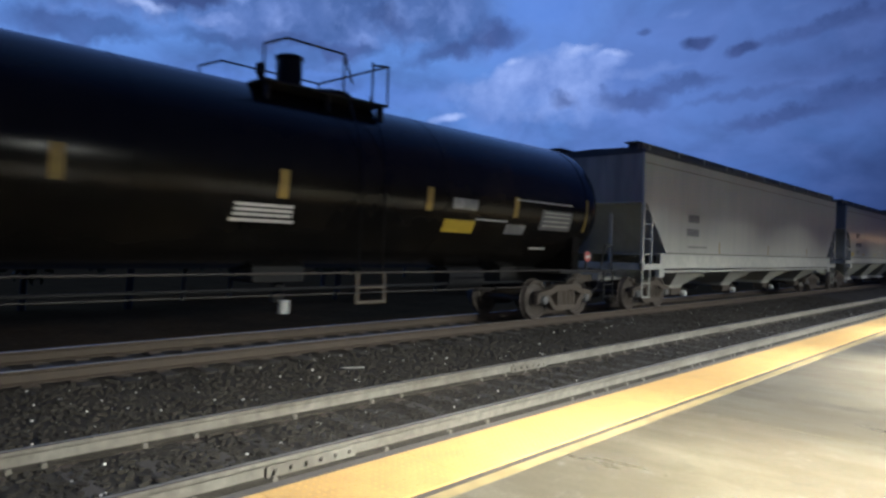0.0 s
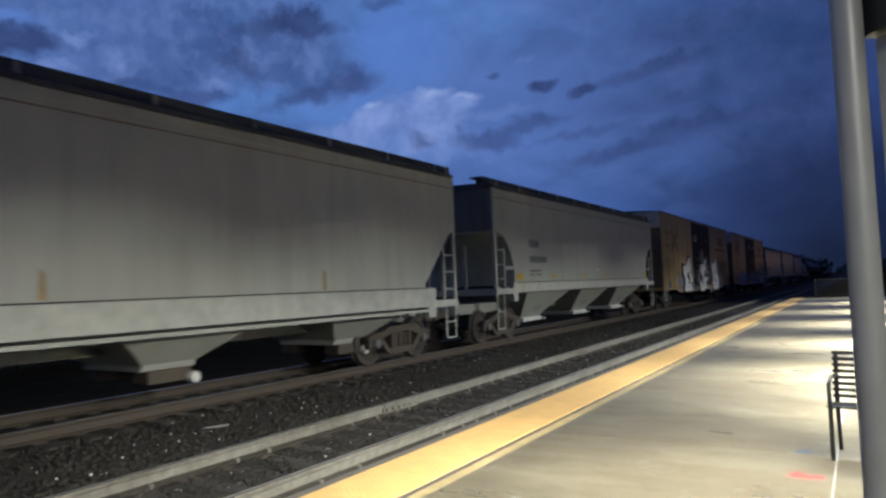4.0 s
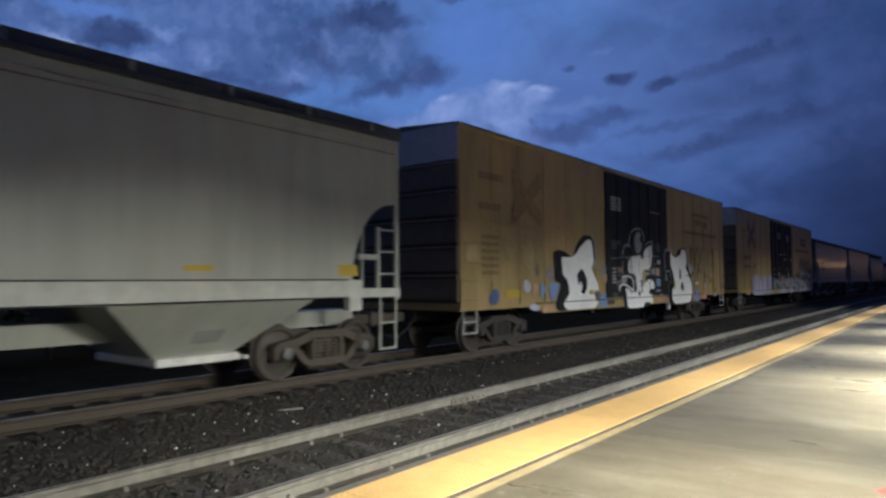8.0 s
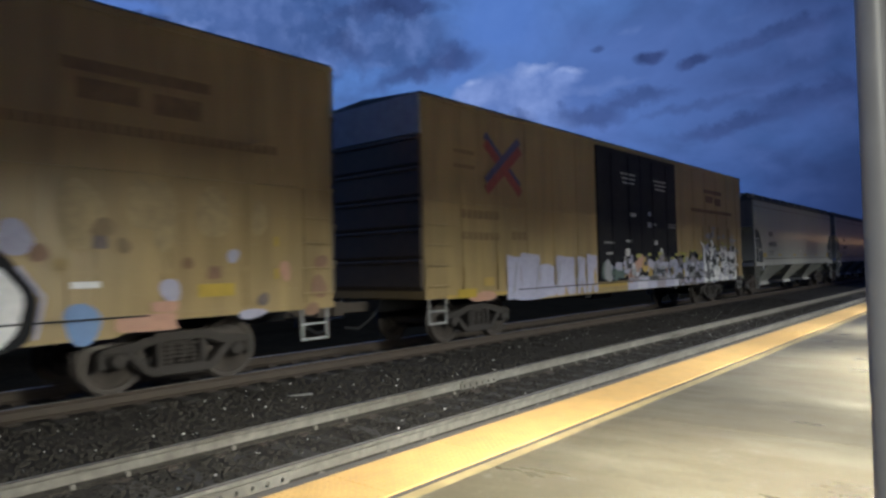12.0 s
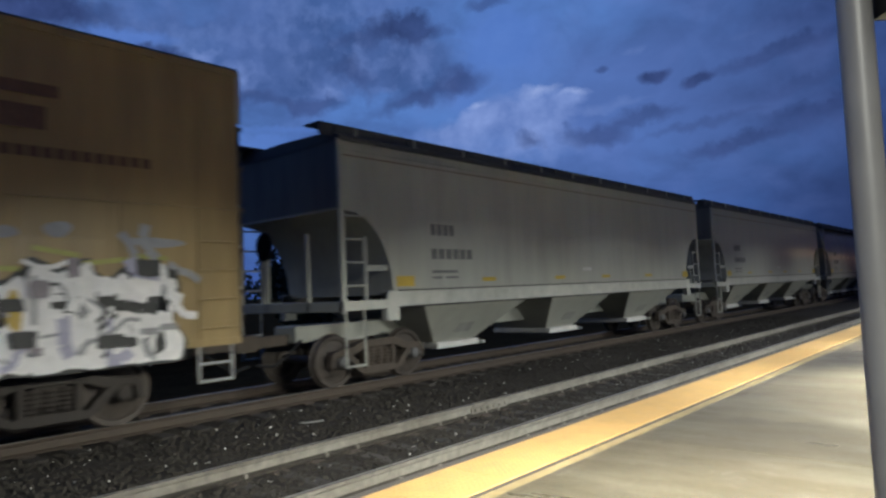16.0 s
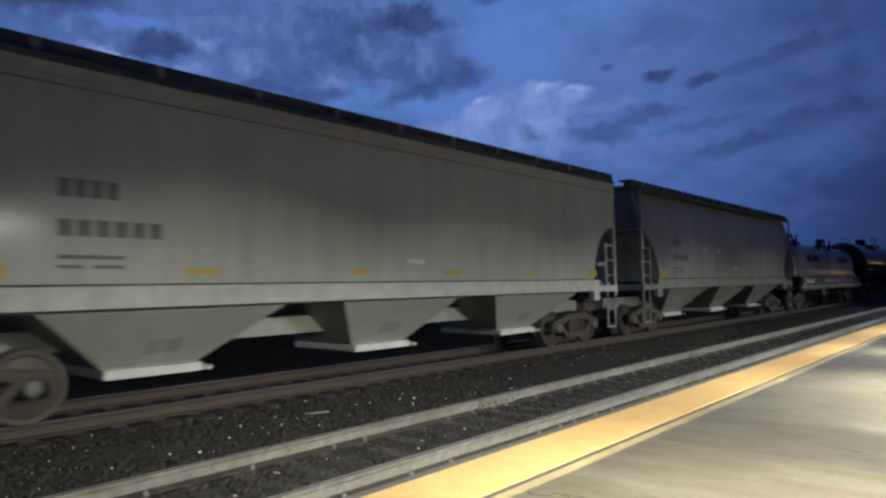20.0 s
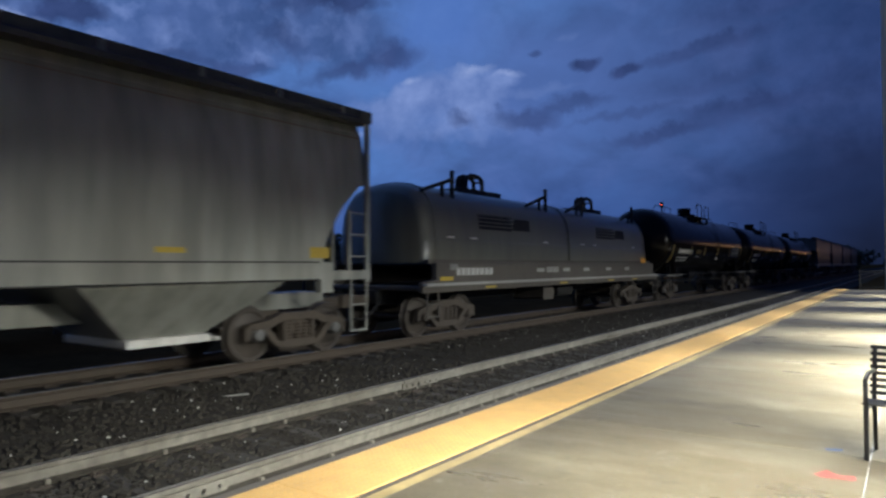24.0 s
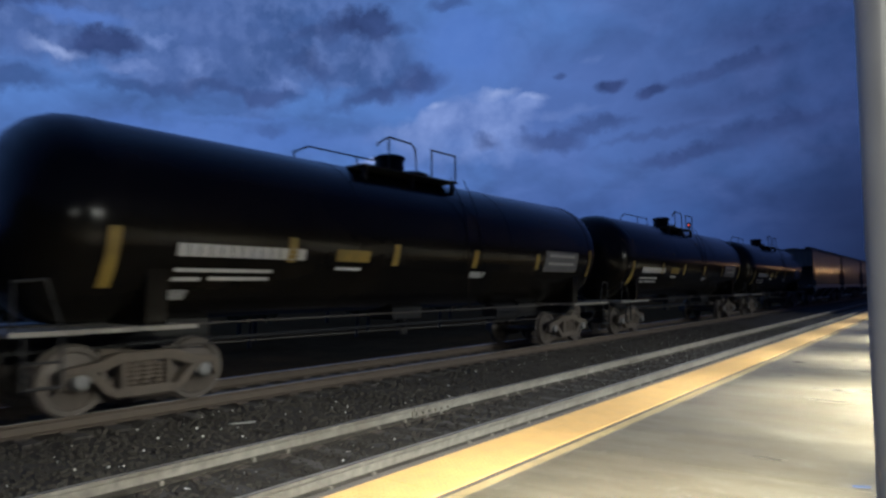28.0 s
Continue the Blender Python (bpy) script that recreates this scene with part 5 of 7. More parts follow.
def coil_car(name, label, half, truck_at):
    """A coil steel car: two rounded hoods on a low deck."""
    car = thing(name, label, "coil car")
    H = half
    deck = Shape().box(-1.5, 1.5, -H + 0.05, H - 0.05, 1.06, 1.16, 0.02)
    part("deck", deck, COIL_DECK, car)
    for side in (-1, 1):
        x0, x1 = sorted((side * 1.42, side * 1.56))
        s = Shape().prism([(-H, 1.02), (H, 1.02), (H, 1.24), (H - 0.5, 1.30), (H - 0.5, 1.66), (-H + 0.5, 1.66), (-H + 0.5, 1.30), (-H, 1.24)], x0, x1)
        part("side_sill", s, COIL_DECK, car, bevel=0.015)
        x0, x1 = sorted((side * 1.56, side * 1.66))
        part("sill_flange", Shape().box(x0, x1, -H, H, 1.16, 1.22, 0.01), GREY_STEEL, car, "worn pale sill flange")
    part("centre_sill", Shape().box(-0.3, 0.3, -H - 0.05, H + 0.05, 0.74, 1.06, 0.02), DARK, car)
    part("brake_valve", Shape().box(0.2, 1.2, -1.6, -0.9, 0.60, 1.0, 0.06), COIL_DECK, car)
    part("brake_reservoir", Shape().tube((0.9, -0.4, 0.82), (0.9, 0.7, 0.82), 0.2, 14), DARK, car, smooth=40)
    part("brake_cylinder", Shape().box(-1.1, 0.1, 1.6, 2.4, 0.62, 1.0, 0.05), DARK, car)
    for y0, y1 in ((-H + 0.40, -0.03), (0.03, H - 0.48)):
        half_ring = [(1.30, 1.66), (1.31, 2.18), (1.285, 2.21), (1.27, 2.55), (1.22, 2.85), (1.10, 3.12), (0.90, 3.34), (0.65, 3.46), (0.34, 3.51), (0.0, 3.53)]
        ring = half_ring + [(-x, z) for x, z in half_ring[-2::-1]]
        shrink = lambda y, a, b: [(x * a, y, 1.66 + (z - 1.66) * b) for x, z in ring]
        rings = [shrink(y0, 1, 1), shrink(y1, 1, 1)]
        if y0 < -1:
            rings = [shrink(y0, 0.87, 0.87), shrink(y0 + 0.06, 0.94, 0.935), shrink(y0 + 0.18, 0.985, 0.98), shrink(y0 + 0.34, 1, 1), rings[1]]
        else:
            rings = [rings[0], shrink(y1 - 0.34, 1, 1), shrink(y1 - 0.18, 0.985, 0.98), shrink(y1 - 0.06, 0.94, 0.935), shrink(y1, 0.87, 0.87)]
        h = Shape().loft(rings)
        hood = part("hood", h, COIL, car, "rounded grey-green coil hood", smooth=35, bevel=0.01)
        for ye in (y0 + 0.38 if y0 < -1 else y0, y1 - 0.05 if y0 < -1 else y1 - 0.43):
            lip = [(x * 1.012, 1.66 + (z - 1.66) * 1.012) for x, z in ring]
            part("hood_rim", Shape().prism(lip, ye, ye + 0.05, "y"), COIL, hood, smooth=35)
        part("hood_flange", Shape().box(1.30, 1.40, y0, y1, 1.66, 1.74, 0.01).box(-1.40, -1.30, y0, y1, 1.66, 1.74, 0.01), COIL_DECK, hood)
        mid = (y0 + y1) / 2
        # black stripe panel painted on the shoulder
        p = Shape()
        for i in range(4):
            za = 2.50 + 0.10 * i
            xa = np.interp(za, [2.21, 2.55, 2.85, 3.12], [1.285, 1.27, 1.22, 1.10])
            xb = np.interp(za + 0.075, [2.21, 2.55, 2.85, 3.12], [1.285, 1.27, 1.22, 1.10])
            p.add([(xa + 0.004, mid - 1.45, za), (xa + 0.004, mid + 0.15, za), (xb + 0.004, mid + 0.35, za + 0.075), (xb + 0.004, mid - 1.45, za + 0.075)], [(0, 1, 2, 3)])
        p.add([(1.278, mid + 0.22, 2.53), (1.278, mid + 1.25, 2.53), (1.226, mid + 1.25, 2.845), (1.226, mid + 0.40, 2.845)], [(0, 1, 2, 3)])
        part("stripe_emblem", p, BLACK_SPRAY, hood, "black striped emblem")
        # lifting beam, arch and corner guides on top
        t = Shape().box(-0.42, 0.42, mid - 0.95, mid + 1.1, 3.50, 3.64, 0.02)
        part("lifting_beam", t, DARK, hood)
        loop = Shape()
        ay = mid + (0.12 if y0 < -1 else 0.46)
        arc = [(0, ay - 0.43 * math.cos(math.pi * i / 10), 3.60 + 0.47 * math.sin(math.pi * i / 10) ** 0.3) for i in range(11)]
        loop.path([(x, y, z) for x, y, z in arc], 0.06, 8)
        bow = part("lifting_arch", loop, DARK, hood, "black lifting arch", at=pose(-0.14, 0, 0))
        again(bow, pose(0.14, 0, 0))
        cross = None
        for i in (1, 3, 5, 7, 9):
            m = pose(0, arc[i][1], arc[i][2])
            if cross is None:
                cross = part("arch_bar", Shape().tube((-0.14, 0, 0), (0.14, 0, 0), 0.03, 6), DARK, hood, at=m)
            else:
                again(cross, m)
        part("arch_post", Shape().box(-0.05, 0.05, ay - 0.50, ay - 0.28, 3.6, 3.98, 0.02), DARK, hood)
        for ye in ((-6.0, -1.0) if y0 < -1 else (1.7, 6.6)):
            g = Shape()
            g.box(0.95, 1.03, ye - 0.04, ye + 0.04, 3.1, 3.88)
            g.prism([(ye - 1.25, 3.26), (ye, 3.62), (ye, 3.71), (ye - 1.25, 3.34)], 0.96, 1.02)
            g.box(0.96, 1.02, ye - 0.46, ye - 0.38, 3.1, 3.57)
            part("stacking_guide", g, DARK, hood)
        # small pale bars stand in for lamp glints on the hood
        for k, yy in enumerate((y0 + 1.0, y0 + 2.0, y1 - 1.6)):
            part("hood_latch", Shape().box(1.27, 1.33, yy - 0.12, yy + 0.12, 2.24, 2.28, 0.005), OUTLET, hood, "painted lamp glint")
    for e in (-1, 1):
        truck(car, e * truck_at, TRUCK_DULL)
        coupler(car, e * H, e)
        stirrup(car, e * (H - 0.35), 1.05, 0.5, mat=COIL_DECK)
    x = 1.562
    stencil(car, -6.66, -5.03, 1.38, 1.55, 8, WHITE_MARK, x)
    bar(car, "plate", -6.92, -6.62, 1.50, 1.64, DULL_PLATE, x, "white plate")
    for y in (-7.31, -5.4, -1.2, 2.6, 5.0):
        bar(car, "reflective_tape", y, y + 0.5, 1.06 if y > -6 else 1.27, 1.11 if y > -6 else 1.36, YELLOW_TAPE, x, "yellow reflective tape")
    bar(car, "placard", H - 1.5, H - 0.95, 1.68, 1.86, ORANGE_PLACARD, 1.402, "orange placard")
    for y in (-2.7, -1.0, 0.5, 2.4, 4.2):
        bar(car, "plate", y, y + 0.45, 1.42, 1.52, GREY_STEEL, x, "small grey plate")
    stencil(car, -2.1, -1.3, 1.40, 1.56, 5, GREY_STEEL, x)
    return car


def blob(parent, mat, x, y, z, w, h, points=9, seed=0, name="spray_blob"):
    """An uneven sprayed shape with a soft round outline."""
    rnd = random.Random(seed)
    a, b = rnd.uniform(0, 6.28), rnd.uniform(0, 6.28)
    pts = []
    for i in range(18):
        t = 6.2832 * i / 18
        r = 1 + 0.10 * math.sin(2 * t + a) + 0.07 * math.sin(3 * t + b)
        pts.append((y + w / 2 * math.cos(t) * r, z + h / 2 * math.sin(t) * r))
    return mark(parent, name, pts, mat, x)


def wavy(parent, name, mat, x, pts, label="", swell=0.0):
    """A closed sprayed outline, its corners rounded; swell makes it larger all round."""
    n = len(pts)
    cy, cz = sum(p[0] for p in pts) / n, sum(p[1] for p in pts) / n
    if swell:
        pts = [(cy + (y - cy) * (1 + swell), max(0.84, cz + (z - cz) * (1 + swell))) for y, z in pts]
    out = []
    for i in range(n):
        (ya, za), (yb, zb), (yc, zc) = pts[i - 1], pts[i], pts[(i + 1) % n]
        out += [(yb + (ya - yb) * 0.22, zb + (za - zb) * 0.22), (yb + (ya + yc - 2 * yb) * 0.06, zb + (za + zc - 2 * zb) * 0.06), (yb + (yc - yb) * 0.22, zb + (zc - zb) * 0.22)]
    return mark(parent, name, out, mat, x, label)


def letter(parent, x, fill, edge, pts, label=""):
    """A bubble letter: a dark edge with the fill on top."""
    wavy(parent, "letter_edge", edge, x, pts, swell=0.10)
    wavy(parent, "letter", fill, x + 0.0045, pts, label)


def patch(parent, mat, x, y, z, w, h, seed):
    """A roughly squared dab of paint."""
    rnd = random.Random(seed)
    k = lambda: rnd.uniform(0.78, 1.12) / 2
    return wavy(parent, "spray_dab", mat, x, [(y - w * k(), z - h * k()), (y, z - h * k()), (y + w * k(), z - h * k()), (y + w * k(), z), (y + w * k(), z + h * k()), (y, z + h * k()), (y - w * k(), z + h * k())])


def stroke(parent, name, mat, x, y0, z0, y1, z1, w):
    d = Vector((y1 - y0, z1 - z0)).normalized()
    n = Vector((-d.y, d.x)) * w / 2
    return mark(parent, name, [(y0 - n.x, z0 - n.y), (y1 - n.x, z1 - n.y), (y1 + n.x, z1 + n.y), (y0 + n.x, z0 + n.y)], mat, x)


def wild_letter(car, x, y0, y1, z1, fill, edge, seed, z0):
    """One interlocking sprayed letter: edge, fill, a dark hole, grey shading and a greenish top."""
    rnd = random.Random(seed)
    w, h = y1 - y0, z1 - z0
    at = lambda a, b: (y0 + w * a + rnd.uniform(-0.05, 0.05), max(z0, z0 + h * b + rnd.uniform(-0.05, 0.05)))
    pts = [at(0.02, 0.0), at(0.10, 0.34), at(-0.04, 0.62), at(0.12, 0.97), at(0.5, 0.86), at(0.82, 1.0), at(1.04, 0.74), at(0.88, 0.45), at(1.03, 0.2), at(0.94, 0.0), at(0.6, 0.05), at(0.36, 0.0)]
    wavy(car, "letter_edge", edge, x, pts, swell=0.13)
    wavy(car, "letter", fill, x + 0.0045, pts, "sprayed wild letter")
    c, e = rnd.uniform(0.35, 0.6), rnd.uniform(0.5, 0.68)
    wavy(car, "letter_hole", edge, x + 0.009, [at(c - 0.17, e - 0.09), at(c - 0.15, e + 0.09), at(c + 0.16, e + 0.11), at(c + 0.18, e - 0.07)])
    if rnd.random() < 0.7:
        wavy(car, "letter_hole", edge, x + 0.009, [at(c - 0.05, 0.10), at(c - 0.12, 0.30), at(c + 0.12, 0.33), at(c + 0.15, 0.12)])
    for _ in range(3):
        (a, b), (f, g) = at(rnd.uniform(0.1, 0.9), rnd.uniform(0.1, 0.9)), at(rnd.uniform(0.1, 0.9), rnd.uniform(0.2, 0.95))
        stroke(car, "spray_line", GREY_SPRAY if rnd.random() < 0.6 else edge, x + 0.009, a, b, f, g, rnd.uniform(0.03, 0.07))
    stroke(car, "spray_line", LIME_SPRAY, x + 0.0045, *at(0.05, 1.08), *at(0.8, 1.06), 0.06)


def faded_brand(car, x, y, tone):
    """The worn maroon emblem of the owner, as plain bars over a row of short ones."""
    bar(car, "faded_lettering", y - 0.98, y + 0.98, 4.12, 4.27, tone, x, "faded maroon bar")
    bar(car, "faded_lettering", y - 0.80, y - 0.02, 3.78, 4.04, tone, x)
    bar(car, "faded_lettering", y + 0.16, y + 0.84, 3.72, 4.00, tone, x)
    stencil(car, y - 2.28, y + 2.12, 3.39, 3.52, 30, tone, x)


def crossed_emblem(car, x, y, z, red, blue):
    """Two crossed strokes, each half red, half blue."""
    for k, up in enumerate((-1, 1)):
        o = 0.009 * k
        stroke(car, "emblem_edge", blue, x + o, y - 0.66, z - 0.50 * up + 0.10, y + 0.62, z + 0.52 * up + 0.10, 0.17)
        stroke(car, "emblem_stroke", red, x + o + 0.0045, y - 0.66, z - 0.52 * up - 0.09, y + 0.66, z + 0.50 * up - 0.09, 0.21)


FAINT_RED = material("faint_red_emblem", (0.25, 0.145, 0.068), 0.65, stain=0.6)
FAINT_BLUE = material("faint_brown_emblem", (0.225, 0.155, 0.075), 0.65, stain=0.6)
WORN_RED = material("worn_red_emblem", (0.27, 0.06, 0.045), 0.6, stain=0.5)
WORN_BLUE = material("worn_blue_emblem", (0.055, 0.065, 0.16), 0.6, stain=0.5)
# pale patches: lamp glow on the panels put into colour, plus a sprayed block
SMEAR_GLOW = material("pale_smear_and_glow", (0.345, 0.255, 0.12), 0.6, stain=0.5, grain=8)
MAROON = material("worn_maroon_lettering", (0.140, 0.078, 0.045), 0.65, stain=0.6, grain=10)
FADED = material("faded_maroon_lettering", (0.215, 0.14, 0.062), 0.65, stain=0.5)
DIM_RED = material("faded_red_emblem", (0.23, 0.13, 0.075), 0.65, stain=0.4)
DIM_BLUE = material("faded_blue_emblem", (0.15, 0.115, 0.10), 0.65, stain=0.4)
DIM_LILAC = material("worn_lilac_spray_paint", (0.26, 0.23, 0.24), 0.6, stain=0.5, grain=8)
SKY_SPRAY = material("sky_blue_spray_paint", (0.15, 0.25, 0.44), 0.6, stain=0.3)
OCHRE_SPRAY = material("ochre_spray_paint", (0.42, 0.28, 0.07), 0.6, stain=0.3)
LIME_SPRAY = material("dull_lime_spray_paint", (0.34, 0.33, 0.08), 0.6, stain=0.4)
GREY_SPRAY = material("grey_spray_paint", (0.30, 0.30, 0.30), 0.6, stain=0.4, grain=8)
PALE_LILAC = material("thin_lilac_spray_paint", (0.50, 0.49, 0.55), 0.6, stain=0.5, grain=8)
SOOT_SPRAY = material("dark_grey_spray_paint", (0.055, 0.055, 0.05), 0.7, stain=0.5, grain=8)
TEAL_SPRAY = material("grey_green_spray_paint", (0.10, 0.14, 0.12), 0.6, stain=0.4)


def graffiti_one(car, x):
    d = x + 0.020      # on the doors, which stand proud
    # first big letter: white body, black drop shading, a hole with a white dot
    wavy(car, "letter_shade", BLACK_SPRAY, x, [(-5.76, 2.36), (-5.55, 2.44), (-5.19, 2.42), (-4.80, 2.28), (-5.2, 2.2), (-5.2, 1.7), (-4.85, 1.6), (-4.8, 1.2), (-5.0, 0.84), (-5.55, 0.84), (-5.71, 1.0), (-5.36, 1.55), (-5.74, 1.64), (-5.70, 2.0)], "black graffiti shading")
    wavy(car, "letter_shade", BLACK_SPRAY, x, [(-4.66, 2.30), (-4.40, 2.66), (-4.02, 2.90), (-3.62, 2.90), (-3.40, 2.74), (-3.30, 2.2), (-3.9, 2.3), (-4.3, 2.3)], "black graffiti shading")
    wavy(car, "letter", WHITE_SPRAY, x + 0.0045, [(-5.34, 2.27), (-4.85, 2.25), (-4.56, 2.33), (-4.20, 2.58), (-3.74, 2.80), (-3.52, 2.76), (-3.38, 2.19), (-3.57, 1.98), (-3.40, 1.78), (-3.22, 1.62), (-3.10, 1.36), (-3.16, 0.97), (-3.38, 0.85), (-5.05, 0.85), (-5.27, 1.0), (-4.90, 1.3), (-5.02, 1.66), (-5.30, 1.79)], "white bubble letter")
    wavy(car, "letter_hole", BLACK_SPRAY, x + 0.009, [(-4.48, 1.81), (-4.15, 1.98), (-3.87, 1.67), (-3.86, 1.43), (-4.05, 1.25), (-4.25, 1.32), (-4.42, 1.61)])
    blob(car, WHITE_SPRAY, x + 0.0135, -4.27, 1.47, 0.16, 0.28, 9, 3)
    bar(car, "letter_patch", -3.72, -3.45, 1.24, 1.36, OCHRE_SPRAY, x + 0.009)
    stroke(car, "spray_line", GREY_SPRAY, x, -3.45, 2.90, -3.22, 2.30, 0.07)
    stroke(car, "spray_line", GREY_SPRAY, x, -3.22, 2.32, -3.36, 2.0, 0.07)
    # figure across the doors: a helmeted head over block shapes
    band = lambda pts, w, m=WHITE_SPRAY, o=0.0: [stroke(car, "spray_line", m, d + o, *p, *q, w) for p, q in zip(pts, pts[1:])]
    wavy(car, "letter_shade", BLACK_SPRAY, d + 0.0045, [(-1.24, 2.38), (-1.16, 2.63), (-0.82, 2.63), (-0.84, 2.40)])
    wavy(car, "letter_shade", BLACK_SPRAY, d + 0.0045, [(-1.37, 1.85), (-1.34, 2.20), (-0.95, 2.21), (-1.04, 1.99), (-0.98, 1.85)])
    band([(-1.41, 2.40), (-1.38, 2.50), (-1.33, 2.61), (-1.20, 2.73), (-1.02, 2.73), (-0.80, 2.69)], 0.055, GREY_SPRAY, 0.0090)
    band([(-1.40, 2.20), (-1.43, 1.97), (-1.39, 1.80)], 0.050, GREY_SPRAY, 0.0090)
    band([(-0.90, 2.76), (-0.87, 2.92), (-0.79, 3.08), (-0.64, 3.20), (-0.34, 3.29), (0.02, 3.29), (0.23, 3.21), (0.36, 3.05), (0.36, 2.92)], 0.055, GREY_SPRAY, 0.0090)
    wavy(car, "letter_face", GREY_SPRAY, d + 0.0000, [(-0.43, 2.80), (-0.41, 3.03), (-0.25, 3.17), (0.02, 3.20), (0.20, 3.05), (0.23, 2.83), (0.07, 2.56), (-0.17, 2.48), (-0.36, 2.59)], "pale grey letter face")
    wavy(car, "letter_shade", BLACK_SPRAY, d + 0.0045, [(0.06, 3.09), (0.20, 3.05), (0.22, 2.85), (0.07, 2.86)])
    wavy(car, "letter", WHITE_SPRAY, d + 0.0045, [(-1.01, 1.99), (-0.96, 2.18), (-0.76, 2.40), (0.02, 2.46), (0.16, 2.36), (0.42, 2.63), (1.00, 2.85), (1.04, 2.42), (0.93, 2.04), (0.62, 1.89), (0.32, 2.01), (0.15, 1.85), (0.06, 1.39), (0.11, 1.14), (-0.26, 1.19), (-0.35, 1.35), (-0.44, 1.84), (-0.89, 1.84)], "white block letter")
    wavy(car, "letter", GREY_SPRAY, d + 0.0000, [(0.02, 2.00), (0.93, 2.05), (0.93, 1.77), (0.46, 1.54), (0.17, 1.34), (0.05, 1.37)], "grey letter shading")
    band([(-0.76, 2.41), (-0.36, 2.43), (0.08, 2.48)], 0.040, BLACK_SPRAY, 0.0090)
    band([(0.13, 2.55), (0.42, 2.69), (0.72, 2.82), (1.03, 2.88)], 0.050, BLACK_SPRAY, 0.0135)
    band([(0.41, 2.74), (0.71, 2.88), (1.03, 2.94), (1.12, 2.87), (1.11, 2.68), (1.02, 2.37)], 0.040, GREY_SPRAY, 0.0090)
    wavy(car, "letter_shade", BLACK_SPRAY, d + 0.0090, [(0.05, 2.47), (0.32, 2.51), (0.30, 2.34), (0.07, 2.33)])
    band([(-0.94, 2.05), (-0.60, 2.05)], 0.030, GREY_SPRAY, 0.0090)
    wavy(car, "letter_shade", BLACK_SPRAY, d + 0.0090, [(-0.64, 1.81), (-0.44, 1.79), (-0.33, 1.35), (-0.42, 1.27), (-0.59, 1.40)])
    band([(-0.39, 1.78), (-0.31, 1.49), (-0.28, 1.25)], 0.035, GREY_SPRAY, 0.0135)
    band([(-0.14, 2.29), (-0.08, 1.84), (-0.09, 1.29)], 0.030, GREY_SPRAY, 0.0090)
    wavy(car, "letter_shade", BLACK_SPRAY, d + 0.0090, [(0.06, 1.64), (0.16, 1.67), (0.17, 1.44), (0.06, 1.39)])
    wavy(car, "letter_patch", OCHRE_SPRAY, d + 0.0090, [(0.24, 1.98), (0.44, 2.01), (0.45, 1.78), (0.41, 1.60), (0.25, 1.61)])
    wavy(car, "letter_shade", BLACK_SPRAY, d + 0.0135, [(0.44, 1.99), (0.90, 1.94), (0.69, 1.89), (0.44, 1.90)])
    wavy(car, "letter_shade", BLACK_SPRAY, d + 0.0135, [(0.45, 1.78), (0.91, 1.82), (0.72, 1.71), (0.45, 1.61)])
    wavy(car, "letter", GREY_SPRAY, d + 0.0000, [(-1.51, 1.70), (-1.43, 1.74), (-1.07, 1.74), (-1.11, 1.56), (-1.49, 1.55)])
    wavy(car, "letter_shade", BLACK_SPRAY, d + 0.0045, [(-1.07, 1.73), (-0.69, 1.65), (-0.71, 1.47), (-1.00, 1.53)])
    band([(-1.47, 1.73), (-1.07, 1.77), (-0.84, 1.74), (-0.64, 1.68), (-0.61, 1.49), (-0.59, 1.35)], 0.045, WHITE_SPRAY, 0.0135)
    wavy(car, "letter", WHITE_SPRAY, d + 0.0045, [(-1.22, 1.40), (-1.01, 1.36), (-0.57, 1.29), (0.07, 1.15), (0.20, 1.27), (0.64, 1.33), (0.91, 1.26), (1.11, 0.95), (1.04, 0.85), (0.19, 0.75), (-1.04, 0.75), (-1.12, 1.13)], "white block shape")
    wavy(car, "letter", WHITE_SPRAY, d + 0.0090, [(0.17, 1.39), (0.45, 1.57), (0.82, 1.68), (1.18, 1.58), (1.23, 1.33), (0.89, 1.33), (0.65, 1.23), (0.18, 1.23)], "white block shape")
    wavy(car, "letter_shade", BLACK_SPRAY, d + 0.0000, [(-1.55, 1.45), (-1.24, 1.45), (-1.20, 1.26), (-1.13, 1.13), (-1.07, 0.75), (-1.28, 0.75), (-1.35, 1.04), (-1.45, 1.22)])
    band([(-1.71, 1.31), (-1.66, 1.43), (-1.51, 1.50), (-1.33, 1.51), (-1.11, 1.47), (-0.82, 1.36), (-0.58, 1.31)], 0.055, WHITE_SPRAY, 0.0135)
    band([(-1.06, 1.45), (-0.82, 1.30), (-0.52, 1.28)], 0.040, BLACK_SPRAY, 0.0090)
    band([(0.42, 1.57), (0.57, 1.66), (0.79, 1.72), (1.07, 1.70), (1.29, 1.65), (1.36, 1.53)], 0.050, BLACK_SPRAY, 0.0135)
    wavy(car, "letter_shade", BLACK_SPRAY, d + 0.0135, [(0.78, 1.33), (1.07, 1.35), (1.06, 1.20), (0.74, 1.15)])
    wavy(car, "letter_shade", BLACK_SPRAY, d + 0.0090, [(0.19, 0.76), (0.42, 0.92), (0.92, 0.88), (0.76, 0.76)])
    blob(car, BLACK_SPRAY, d + 0.0135, -0.12, 1.20, 0.17, 0.16, 9, 5)
    band([(-2.29, 2.28), (-1.41, 2.33), (0.02, 2.39), (1.67, 2.46)], 0.018, GREY_SPRAY, 0.0180)
    patch(car, GREY_SPRAY, d + 0.0007, 1.17, 1.93, 0.24, 0.22, 70)
